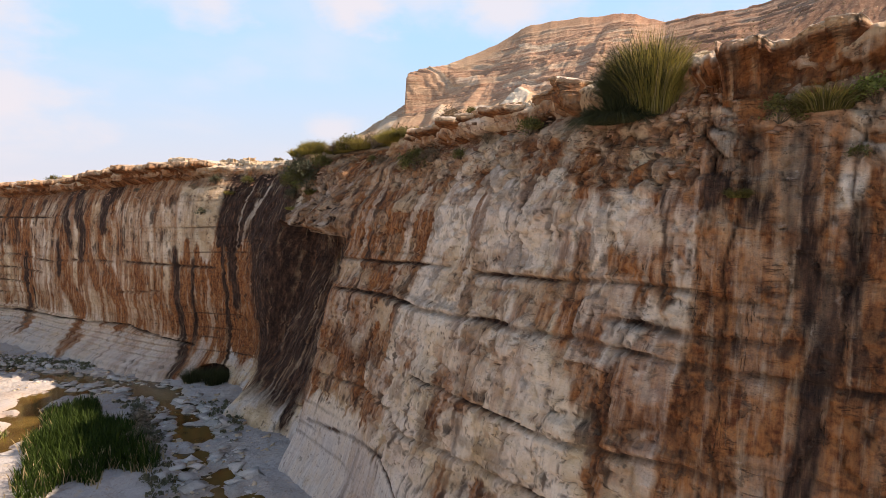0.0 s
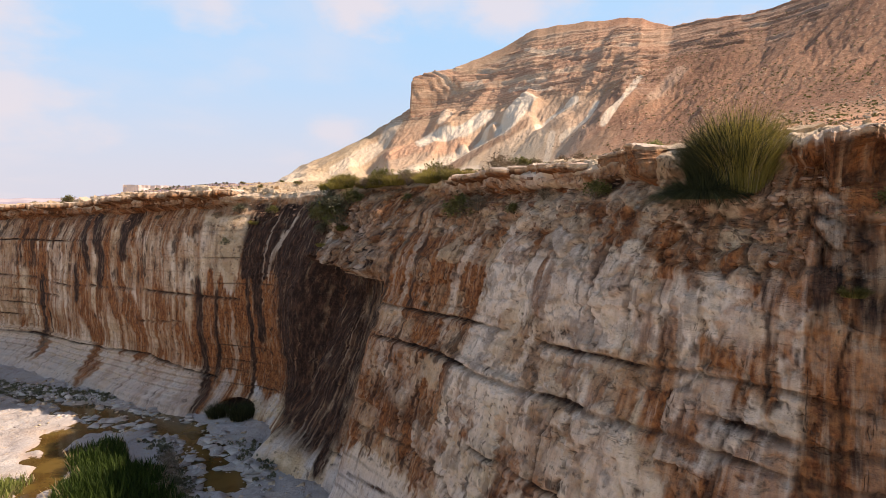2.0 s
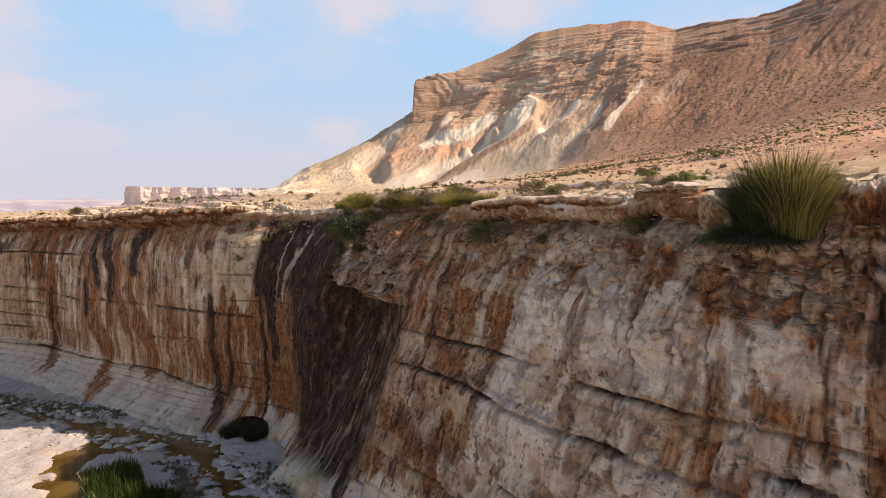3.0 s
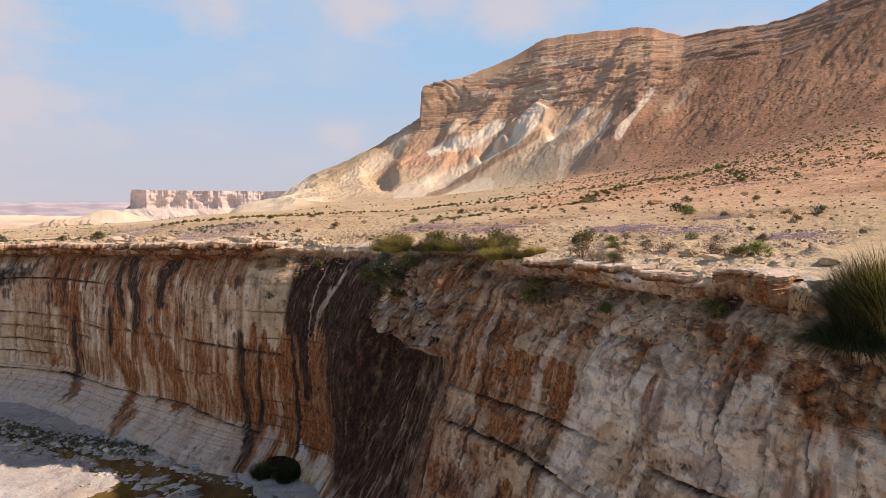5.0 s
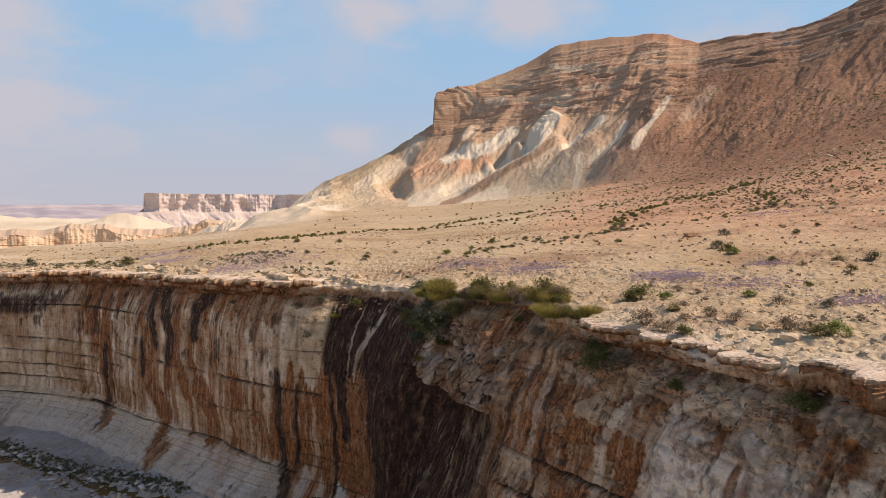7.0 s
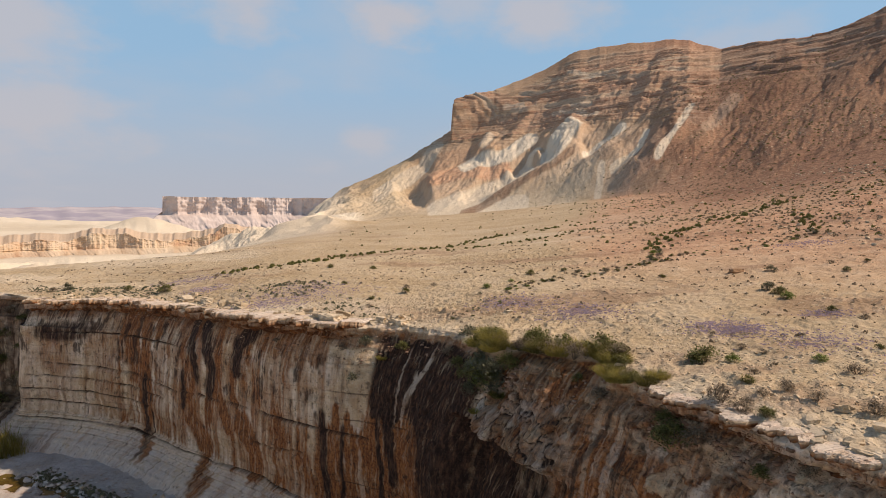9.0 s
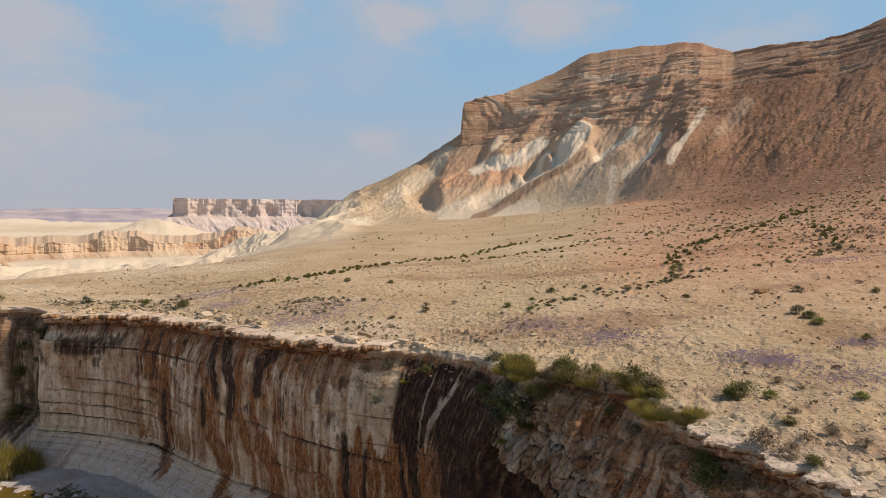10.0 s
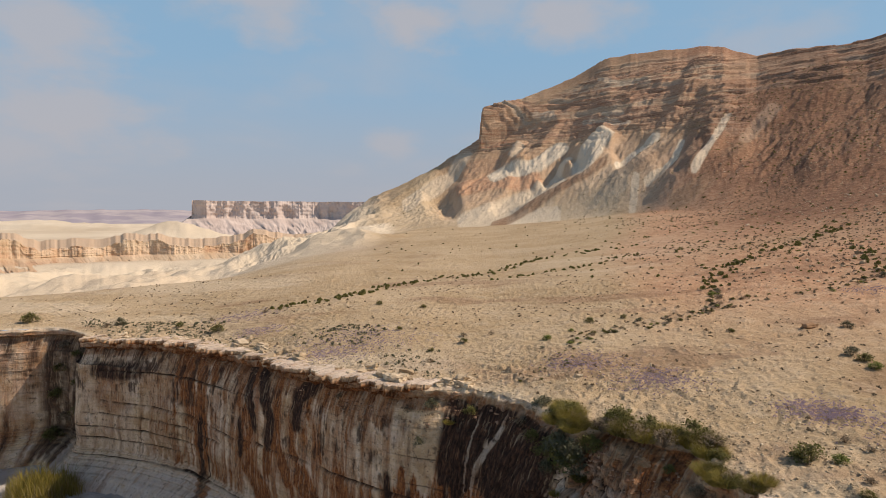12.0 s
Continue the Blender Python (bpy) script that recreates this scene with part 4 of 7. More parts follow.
rust = np.maximum(rust, wC * window(Z, 8.0, 11.6, 0.2) * (0.85 + 0.7 * fbm(SS * 1.2, Z * 1.2, 4, 39)))
dark = np.maximum(dark, wC * window(Z, 8.2, 11.0, 0.3) * 0.6 * sstep(-0.15, 0.3, fbm(SS * 0.8, Z * 1.0, 4, 30) + 0.3 * pock))
dark = np.maximum(dark, np.clip(rub, 0, 1) * sstep(0.14, 0.0, cell) * 0.6)
# the fallen tongue is cleaner: pinkish-grey blocks with dark only in their joints
clean = tongue * (0.55 + 0.4 * sstep(-0.2, 0.25, pock))
dark = dark * (1 - 0.75 * clean) + tongue * (0.75 * (1 - sstep(0.02, 0.10, brec_e)) + 0.3 * (1 - sstep(0.0, 0.1, small_e)))
rust = rust * (1 - 0.6 * clean) + clean * 0.4 * sstep(0.4, 0.65, brec_b) * (0.6 + 0.6 * small_a)
pale = np.maximum(pale, clean * sstep(0.75, 0.5, brec_b) * (0.75 + 0.5 * pock))
rust = rust * (1 - 0.8 * sstep(-0.25, -0.1, Z - rimz[None]))
dark = dark * (1 - 0.9 * sstep(-0.6, -0.45, Z - rimz[None]) * (1 - wC))
pale = np.maximum(pale, 0.4 * sstep(-0.3, -0.05, Z - rimz[None]))
# the shade inside the hollow at the foot is painted dark
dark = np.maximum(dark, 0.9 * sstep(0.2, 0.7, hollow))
flow = (Z * 3.2 + 0.25 * fbm(SS * 0.15, Z, 2, 44)) % 1
dark = np.maximum(dark, apron * 0.35 * window(flow, 0.35, 0.6, 0.12) * (0.6 + 0.5 * st2))
pale = pale * (1 - 0.35 * apron * (0.6 + fbm(SS * 0.8, Z * 3, 4, 35)))
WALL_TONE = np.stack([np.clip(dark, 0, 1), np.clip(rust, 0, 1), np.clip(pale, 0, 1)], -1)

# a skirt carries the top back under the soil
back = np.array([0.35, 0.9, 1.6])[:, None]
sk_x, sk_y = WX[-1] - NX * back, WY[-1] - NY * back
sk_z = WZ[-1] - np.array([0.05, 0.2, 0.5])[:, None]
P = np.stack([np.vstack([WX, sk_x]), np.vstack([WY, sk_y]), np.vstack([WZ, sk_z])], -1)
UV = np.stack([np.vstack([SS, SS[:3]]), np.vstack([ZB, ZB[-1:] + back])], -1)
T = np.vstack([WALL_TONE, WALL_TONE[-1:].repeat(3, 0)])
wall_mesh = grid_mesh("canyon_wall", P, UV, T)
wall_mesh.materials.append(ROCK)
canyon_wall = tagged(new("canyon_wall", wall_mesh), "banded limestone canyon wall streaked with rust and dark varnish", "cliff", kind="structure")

# ---- the land: one sheet from the rim to the horizon, laid out round a middle point ----
OX, OY = -9.0, 2.0
rim_az = np.degrees(np.arctan2(WX[-1] - OX, WY[-1] - OY))
rim_r = np.hypot(WX[-1] - OX, WY[-1] - OY)
order = np.argsort(rim_az)
AZ = np.concatenate([np.arange(-66, -46, 0.5), np.arange(-46, 44, 0.095), np.arange(44, 118, 1.0)])
RIM_R = np.interp(AZ, rim_az[order], rim_r[order])
RIM_Z = np.interp(AZ, rim_az[order], WZ[-1][order])


def median(v, n):
    p = np.pad(v, n, "edge")
    return np.median(np.stack([p[i:i + len(v)] for i in range(2 * n + 1)]), 0)


wide_r, wide_z = median(RIM_R, 24), median(RIM_Z, 24)
RIM_R, RIM_Z = (np.where(AZ < -37, w, median(v, 6)) for v, w in ((RIM_R, wide_r), (RIM_Z, wide_z)))
soft_r = np.convolve(np.pad(RIM_R, 14, "edge"), np.ones(29) / 29, "valid")
RIM_R = RIM_R + (soft_r - RIM_R) * window(AZ, -46, -33.5, 1.0)
RIM_R = np.convolve(np.pad(RIM_R, 6, "edge"), np.ones(13) / 13, "valid")
RIM_EASY = np.convolve(np.pad(RIM_R, 40, "edge"), np.ones(81) / 81, "valid")      # the rim's distance without its bays
q = [0.0]
while q[-1] < 4700:
    v = q[-1]
    q.append(v + (0.10 if v < 3 else 0.16 if v < 14 else 0.0125 * v if v < 160 else 0.6 if v < 345 else 0.022 * v))
Q = np.array(q)[:, None]
RR = Q + RIM_R[None] * np.clip(1 - Q / 120, 0, None)
A2 = np.broadcast_to(AZ, RR.shape)
LX, LY = OX + RR * np.sin(np.radians(A2)), OY + RR * np.cos(np.radians(A2))


def lerp(az, *pairs):
    a = np.array(pairs, float)
    return np.interp(az, a[:, 0], a[:, 1])


# heights at five distances, by bearing
z45 = lerp(AZ, (-60, 9.9), (-45, 10.1), (-30, 10.5), (-15, 12.0), (0, 12.6), (8, 12.95), (24, 13.6), (45, 14.0), (100, 14))
z90 = lerp(AZ, (-60, 9.9), (-40, 10.4), (-30, 10.9), (-17, 12.7), (-1, 12.9), (8, 14.4), (16, 16.2), (26, 18.2), (34, 20.5), (60, 25), (100, 25))
foot_r = lerp(AZ, (-60, 150), (-24, 160), (-17, 200), (-8, 205), (0, 196), (8, 180), (13, 165), (19, 130), (26, 112), (60, 105))
foot_z = lerp(AZ, (-60, 1), (-27, 3), (-19, 8.5), (-14, 12.5), (-8, 15.5), (0, 17), (8, 19.5), (13, 21.5), (19, 21), (26, 22), (34, 25), (60, 29))
ridge_r = lerp(AZ, (-60, 260), (-22, 260), (-12, 300), (-2, 318), (8, 322), (14, 310), (18.5, 300), (21.6, 285), (25, 270), (31, 256), (45, 250), (100, 250))
ridge_z = lerp(AZ, (-60, -6), (-26, -3), (-20, 8), (-15.5, 14.5), (-11.8, 26.5), (-6.5, 43.5), (-3.2, 55), (-1.85, 61), (0, 66.5), (2.2, 75.5), (4.6, 83), (8.2, 95.5), (9.4, 99.5),
               (14, 99), (18.4, 96), (21.6, 86.5), (24.7, 84.5), (28.4, 81.5), (31, 83), (36, 92), (45, 102), (100, 105))
def eased(v, n=9):
    return np.convolve(np.pad(v, n, "edge"), np.ones(2 * n + 1) / (2 * n + 1), "valid")


ridge_z = eased(ridge_z, 7) + 0.5 * fbm(AZ * 1.2, 0 * AZ, 4, 73)
ridge_r, foot_r, foot_z, z90, z45 = (eased(v, 30) for v in (ridge_r, foot_r, foot_z, z90, z45))
back_z = np.where(AZ < -3, ridge_z * 0.6 - 10, ridge_z - 3)
k_r = np.stack([np.minimum(RIM_R, RIM_EASY), np.maximum(45, RIM_R + 6), np.maximum(90, RIM_R + 14), np.maximum(foot_r, RIM_R + 30), ridge_r, ridge_r + 70,
                0 * AZ + 1000, 0 * AZ + 1600, 0 * AZ + 5200])
k_z = np.stack([RIM_Z, z45, z90, foot_z, ridge_z, back_z, np.where(AZ < 0, -16, 30), np.where(AZ < 0, -30, 0), -30 + 0 * AZ])
LZ = np.empty_like(RR)
for j in range(len(AZ)):
    LZ[:, j] = np.interp(RR[:, j], k_r[:, j], k_z[:, j])
RIM_S = np.convolve(np.pad(RIM_Z, 30, "edge"), np.ones(61) / 61, "valid")
LZ -= (RIM_Z - RIM_S)[None] * np.clip(1 - (RR - RIM_R) / np.maximum(45 - RIM_R, 6), 0, 1)
LZ += (RIM_Z - RIM_S)[None] * np.exp(-Q / 0.7)
for _ in range(3):                      # round off the kinks beyond the rim's neighbourhood
    mid = 0.25 * LZ[:-2] + 0.5 * LZ[1:-1] + 0.25 * LZ[2:]
    LZ[1:-1] = np.where(Q[1:-1] > 14, mid, LZ[1:-1])

# the hill's own shape between its foot and its crest; gullies run aslant down its face
F = np.clip((RR - foot_r) / (ridge_r - foot_r), 0, 1.0)
inhill = (RR > foot_r) & (RR < ridge_r + 70)
hill_h = ridge_z - foot_z
C = A2 - 13 * F
mound = np.sin(np.pi * np.clip(F, 0, 1))
spur = fbm(C * 0.22 + 0.6 * fbm(A2 * 0.15, F * 3, 2, 69), F * 2.2, 4, 70)
gul = np.abs(fbm(C * 0.34 + 0.9 * fbm(A2 * 0.2, F * 3, 3, 71), F * 1.5, 5, 72))
expo = eased(lerp(AZ, (-20, 1.1), (-4, 1.2), (3, 1.4), (10, 1.2), (16, 1.22), (24, 1.4), (60, 1.45)), 40)
badland = window(C, -12, 6, 3) * window(F, 0.05, 0.4, 0.12) * 0.28
Fw = np.clip(F + 0.07 * spur * mound + 0.20 * (gul - 0.22) * mound * badland - 0.02 * gul * mound, 0, 1)
H = foot_z + hill_h * Fw ** expo
H0 = H.copy()                           # heights of the slope, by which its features are placed
frayed = 0.45 * fbm(A2 * 0.9, H0 * 0.2, 4, 93, 0.6)


def on_hill(half, *way):
    """Nearness to a line of (bearing, height) on the hillside, with ragged borders."""
    best = np.full(A2.shape, 9.0)
    u0, v0 = A2 + frayed * (0.12 + 0.6 * half), H0 / 4.4 + 0.35 * frayed
    if len(way) == 1:
        way = (way[0], (way[0][0] + 0.01, way[0][1]))
    for (a0, h0), (a1, h1) in zip(way, way[1:]):
        du, dv = a1 - a0, (h1 - h0) / 4.4
        u, v = u0 - a0, v0 - h0 / 4.4
        k_ = np.clip((u * du + v * dv) / (du * du + dv * dv), 0, 1)
        best = np.minimum(best, np.hypot(u - k_ * du, v - k_ * dv) / half)
    return best


def rise(height, half, *way):
    return 0.6 * height * (1 - sstep(0.0, 1.6, on_hill(half, *way))) * sstep(0.0, 9.0, H0 - foot_z)


# spurs, knobs and the hollow at the hill's end
H = H + rise(4.5, 0.9, (9.6, 39), (7.5, 31.5), (4.8, 26), (2.2, 21)) + rise(3.0, 1.2, (12.6, 36), (10.6, 28), (9.4, 21)) + rise(2.5, 0.8, (16.5, 36), (14.2, 27), (13.2, 21))
H = H + rise(5.0, 0.9, (1.6, 50.5), (1.2, 45)) + rise(4.5, 0.9, (3.3, 66), (4.6, 67)) + rise(5.5, 0.7, (6.1, 38)) + rise(4.5, 0.5, (3.6, 33)) + rise(6.5, 1.3, (9.2, 50), (8.0, 44))
H = H + rise(3.0, 1.0, (-3.2, 30), (0.5, 33)) + rise(2.5, 0.9, (9.8, 72), (11.5, 68)) + rise(2.5, 0.7, (14.5, 76), (17.5, 70))
H = H - rise(6.5, 1.2, (-4.6, 41), (-5.7, 30), (-4.9, 21)) - rise(3.5, 0.8, (5.2, 38), (3.0, 29.5), (0.0, 23)) - rise(3.0, 0.8, (12.6, 47), (10.9, 40)) - rise(2.0, 0.5, (17.8, 44), (15.6, 33))
# beds of the upper slope stand as low cliffs of uneven height
rocky = np.maximum(window(A2, -3.0, 19, 4), 0.75 * window(A2, 15, 40, 4) * sstep(-26, -14, H - ridge_z)) * sstep(43, 53, H + 6 * spur) * (1 - sstep(-9, -4, H - ridge_z) * window(A2, 4, 20, 2)) * (0.55 + 0.45 * sstep(-0.3, 0.2, fbm(A2 * 0.4, H * 0.35, 3, 74)))
beds = np.cumsum(np.random.default_rng(9).uniform(1.2, 3.2, 70)) + 10
Hw = H + 1.6 * fbm(A2 * 0.25, F * 2, 3, 75) + 0.10 * (A2 - 8)
bi = np.clip(np.searchsorted(beds, Hw), 1, 69)
fr = np.clip((Hw - beds[bi - 1]) / (beds[bi] - beds[bi - 1]), 0, 1)
edge = 0.30 + 0.35 * vnoise(A2 * 0.35, bi * 3.7, 79)
stand = sstep(0.3, 0.75, vnoise(A2 * 0.8, bi * 5.9, 28))
H = H + rocky * (beds[bi] - beds[bi - 1]) * (sstep(edge, edge + 0.3, fr) - fr) * (0.1 + 0.85 * stand)
H = H + mound * (0.9 * fbm(C * 1.2, RR * 0.05, 4, 76) + 0.35 * fbm(A2 * 6, RR * 0.3, 3, 77)) + rocky * 0.45 * fbm(A2 * 1.6, Hw * 0.5, 4, 37)
nose = sstep(-1.9, -1.72, A2 + 0.25 * fbm(RR * 0.05, 0 * RR, 3, 36)) * np.interp(A2, [-1.7, 0.3, 2.2, 4.6, 8.0], [1.3, 1.05, 0.48, 0.26, 0.0])      # the bluff at the hill's end
H = H + nose * 11.5 * (0.45 * sstep(0.86, 0.885, F + 0.02 * spur) + 0.15 * sstep(0.89, 0.90, F) + 0.4 * sstep(0.91, 0.93, F + 0.01 * spur))
LZ = np.where(inhill & (RR <= ridge_r) & (A2 > -24), H, LZ)
crest = inhill & (RR > ridge_r)
LZ = LZ + np.where(crest, nose * 11.5 * np.clip(1 - (RR - ridge_r) / 60, 0, 1), 0)
LZ = LZ + crest * 0.5 * fbm(A2 * 1.5, RR * 0.05, 3, 78)
# the wide valley beyond the plateau: pale badlands, a low red scarp and a far table mountain
west = sstep(-7, -14, A2)
LZ = LZ + west * window(RR, 180, 400, 40) * 17 * (0.25 - np.abs(fbm(LX * 0.022, LY * 0.013, 5, 85)))
LZ = np.where((RR > 380) & (RR < 1300) & (A2 < -8), LZ * (1 - sstep(380, 430, RR)) - 9 * sstep(380, 430, RR) - 15 * sstep(520, 1250, RR), LZ)
cone = np.hypot(LX + 470, LY - 830)
LZ = LZ + np.where(RR > 560, 30 * np.clip(1 - cone / 120 + 0.25 * np.abs(fbm(LX * 0.02, LY * 0.02, 4, 87)), 0, 1) ** 1.4, 0)
LZ = np.where((RR > 1290) & (A2 < -4), -26 + 4 * fbm(LX * 0.004, LY * 0.004, 3, 89) + 42 * np.maximum(0, fbm(LX * 0.0016, LY * 0.0032, 5, 23, 0.55)) * window(RR, 1700, 3000, 250), LZ)
# plain: gentle swells and pebbly roughness
plain = np.clip(Q / 6, 0, 1)
near = 1 - sstep(60, 140, RR)
LZ = LZ + plain * (0.22 * fbm(LX * 0.11, LY * 0.11, 3, 80) + 0.06 * fbm(LX * 0.6, LY * 0.6, 3, 81) * near)
contour = 2.6 * fbm(LX * 0.10, LY * 0.14, 4, 32) + 0.35 * (RR - RIM_EASY) / 3
LZ = LZ + near * np.clip(Q / 1.0, 0, 1) * 0.14 * (sstep(0.44, 0.56, contour % 1) - (contour % 1)) * vnoise(LX * 0.12, LY * 0.12, 31)
rough = vnoise(LX * 0.25, LY * 0.25, 83)
crust = 1 - sstep(3, 16, Q) * 0.6
LZ = LZ + near * np.clip(Q / 2.5, 0.12, 1) * np.clip(Q / 0.4, 0, 1) * crust * 0.17 * (0.5 + rough) * np.maximum(0, fbm(LX * 1.3, LY * 1.3, 4, 27, 0.65))
LZ = LZ + near * np.clip(Q / 0.5, 0, 1) * (0.08 + 0.16 * rough) * np.abs(fbm(LX * 2.3, LY * 2.3, 4, 82)) + near * np.clip(Q, 0, 1) * 0.07 * fbm(LX * 0.9 + 0.5 * LY, LY * 2.2, 3, 68) * rough

chalk = np.zeros_like(RR); red = np.zeros_like(RR); gravel = np.zeros_like(RR)
swirl = fbm(LX * 0.05, LY * 0.05, 4, 90)
AW = A2 + 4 * fbm(LX * 0.02, LY * 0.02, 4, 38)        # bearings with ragged borders
red = np.maximum(red, window(AW, 16, 130, 7) * sstep(28, 65, RR) * (0.7 + 0.4 * swirl))
gravel = np.maximum(gravel, sstep(5, 16, C + 4 * spur + 2 * swirl) * sstep(-0.05, 0.3, F) * (0.8 + 0.4 * swirl) * (RR > 80))
gravel = np.maximum(gravel, 0.6 * sstep(12, 26, AW) * sstep(60, 130, RR))
gravel = np.maximum(gravel, sstep(15, 25, AW) * sstep(75, 120, RR) * (0.95 + 0.3 * swirl))
band = fbm(A2 * 0.35, Hw * 0.55, 4, 91, 0.6)
red = np.maximum(red, rocky * np.clip(0.9 + 0.6 * band, 0, 1))
red = np.maximum(red, 0.45 * window(A2, -4, 22, 3) * sstep(0.05, 0.3, F) * inhill)
layer = lattice(bi, 0 * bi, 118)
red = red * (1 - 0.55 * rocky * (layer > 0.55))
chalk = np.maximum(chalk, rocky * (0.10 + 0.42 * (layer > 0.6) * sstep(0.25, 0.75, vnoise(A2 * 0.6, bi * 2.7, 119)) * (0.4 + 0.6 * stand)))
gravel = np.maximum(gravel, rocky * (sstep(0.05, 0.4, band) * 0.3 + 0.25 * (layer < 0.25)))
gravel = np.maximum(gravel, 0.3 * sstep(84, 89, LZ) * (A2 > 2) * inhill)
sandy = sstep(0.05, 0.35, fbm(LX * 0.045, LY * 0.08, 4, 98)) * near
chalk = np.maximum(chalk, 0.38 * sandy * (1 - sstep(10, 24, AW)))
gravel = np.maximum(gravel, 0.45 * near * sstep(0.12, 0.4, fbm(LX * 0.08 + 4, LY * 0.16, 5, 64, 0.6)) + 0.4 * west * window(RR, 120, 430, 30) * sstep(0.1, 0.4, fbm(LX * 0.02, LY * 0.02, 4, 33)))
chalk = np.maximum(chalk, 0.75 * np.exp(-Q / 1.6) * (RR < 120) * np.clip(0.8 + 0.8 * swirl, 0, 1))
chalk = np.maximum(chalk, 0.2 * sstep(0.0, 0.06, F) * window(AW, -20, 13, 5) * (1 - rocky) * (1 - sstep(0.4, 0.6, F)))
strip = 0.35 * fbm(C * 2.4, F * 5, 4, 29, 0.6)
upon = (RR < ridge_r) * sstep(0.0, 0.02, F)


def wash(tone_, power, half, *way):
    """Chalk, red earth or gravel that lies in a streak on the hillside; gravel also paints shadowed places."""
    global chalk, red, gravel
    w = power * (1 - sstep(0.7, 1.15, on_hill(half, *way))) * np.clip(1.0 + strip, 0, 1) * upon
    chalk, red, gravel = (np.maximum(v, w) if key == tone_ else v * (1 - w) for key, v in (("chalk", chalk), ("red", red), ("gravel", gravel)))


wash("red", 0.8, 1.0, (-3.4, 31), (-0.2, 33.5), (3.2, 34.5))
wash("red", 0.6, 1.6, (-2.5, 40), (0.5, 43))
wash("chalk", 0.5, 0.7, (-3.1, 51.7), (-4.4, 42), (-5.6, 37.3), (-8.5, 25))
wash("chalk", 0.95, 0.8, (5.6, 49.4), (3.5, 41.5), (0.9, 38.5), (-0.5, 35.5))
wash("chalk", 0.95, 1.0, (9.3, 51.5), (8.3, 42), (7.4, 36))
wash("chalk", 0.9, 0.5, (6.2, 41), (5.0, 35), (5.6, 31.5))
wash("chalk", 1.0, 0.45, (13.75, 48.8), (11.95, 43), (10.7, 38))
wash("chalk", 0.9, 0.3, (15.9, 43.9), (15.4, 37.8), (14.7, 34.7))
wash("chalk", 0.75, 0.33, (19.5, 52.4), (18.5, 43.5), (17.5, 36.2), (17.0, 32.8))
wash("chalk", 0.18, 0.6, (23.0, 54), (22.3, 50.3), (21.0, 43.4))
wash("chalk", 0.7, 1.0, (4.6, 30.5), (2.5, 27), (0.0, 22.6), (-3.2, 17.6))
wash("chalk", 0.3, 1.6, (10.2, 31), (8.2, 23), (7.0, 18))
wash("chalk", 0.75, 0.6, (1.2, 17.6), (3.3, 19.4), (5.2, 20.5))
wash("chalk", 0.6, 0.35, (12.2, 31), (11.9, 22))
wash("chalk", 0.6, 0.4, (14.4, 33.6), (13.2, 30))
wash("chalk", 0.55, 0.4, (9.1, 85), (11.2, 80), (13.0, 79))
wash("chalk", 0.5, 0.35, (9.4, 64.5), (10.8, 63))
wash("chalk", 0.55, 0.3, (7.7, 62), (9.5, 60), (11.4, 57))
wash("chalk", 0.5, 0.5, (1.8, 50), (1.2, 45.5))
wash("chalk", 0.5, 0.5, (3.4, 67), (4.6, 66))
# the spur's shadowed line, painted in the gravel tone
wash("gravel", 0.75, 0.35, (9.4, 37.5), (7.5, 31.5), (4.8, 26), (2.2, 21), (-0.5, 17))
wash("gravel", 0.5, 0.5, (12.4, 34), (14.8, 43), (17.0, 52))
wash("gravel", 0.6, 0.6, (20.5, 40), (18.0, 30), (15.5, 24))
# gravel tone painted for the triangle of shadow on the right slope
wash("gravel", 0.7, 1.2, (25.5, 54), (27.5, 62))
chalk = np.maximum(chalk, window(A2, -21, -11, 2) * window(F, 0.01, 0.14, 0.05) * 0.9 * (F > 0) * (RR < ridge_r))
chalk = np.maximum(chalk, window(A2, -70, -14, 4) * sstep(105, 170, RR) * np.clip(0.75 + 0.4 * fbm(LX * 0.012, LY * 0.012, 4, 94), 0, 1) * (1 - sstep(420, 440, RR)))
chalk = np.where((RR > 430) & (A2 < -4), np.clip(0.75 + 0.5 * fbm(LX * 0.006, LY * 0.006, 4, 96), 0.3, 1), chalk)
LT = np.clip(np.stack([chalk, red, gravel, 1 - np.clip(rocky * upon * 1.2, 0, 1) * (1 - 0.6 * chalk)], -1), 0, 1)
land_mesh = grid_mesh("ground", np.stack([LX, LY, LZ], -1), np.stack([LX, LY], -1), LT)
land_mesh.materials.append(SOIL)
ground = tagged(new("ground", land_mesh), "stony tan desert plateau rising into a bare layered hill", "ground", kind="structure")


def ground_z(x, y):
    """The land's height at a place behind the rim."""
    a, r = math.degrees(math.atan2(x - OX, y - OY)), math.hypot(x - OX, y - OY)
    j = int(np.argmin(np.abs(AZ - a)))
    return float(np.interp(r, RR[:, j], LZ[:, j]))


# ---- the canyon floor and its water ----
STREAM = [(-2, 9), (-5.2, 15), (-7.6, 19.5), (-10.2, 23.8), (-12.2, 27.2), (-14.2, 29.6), (-18.2, 32.2), (-22.5, 33.8), (-27.5, 36.2), (-34, 39.6), (-42, 41.5)]
POOL = [(-16.6, 31.0), (-19.8, 30.2), (-19.4, 27.6), (-18.3, 25.4), (-17.4, 24.0)]


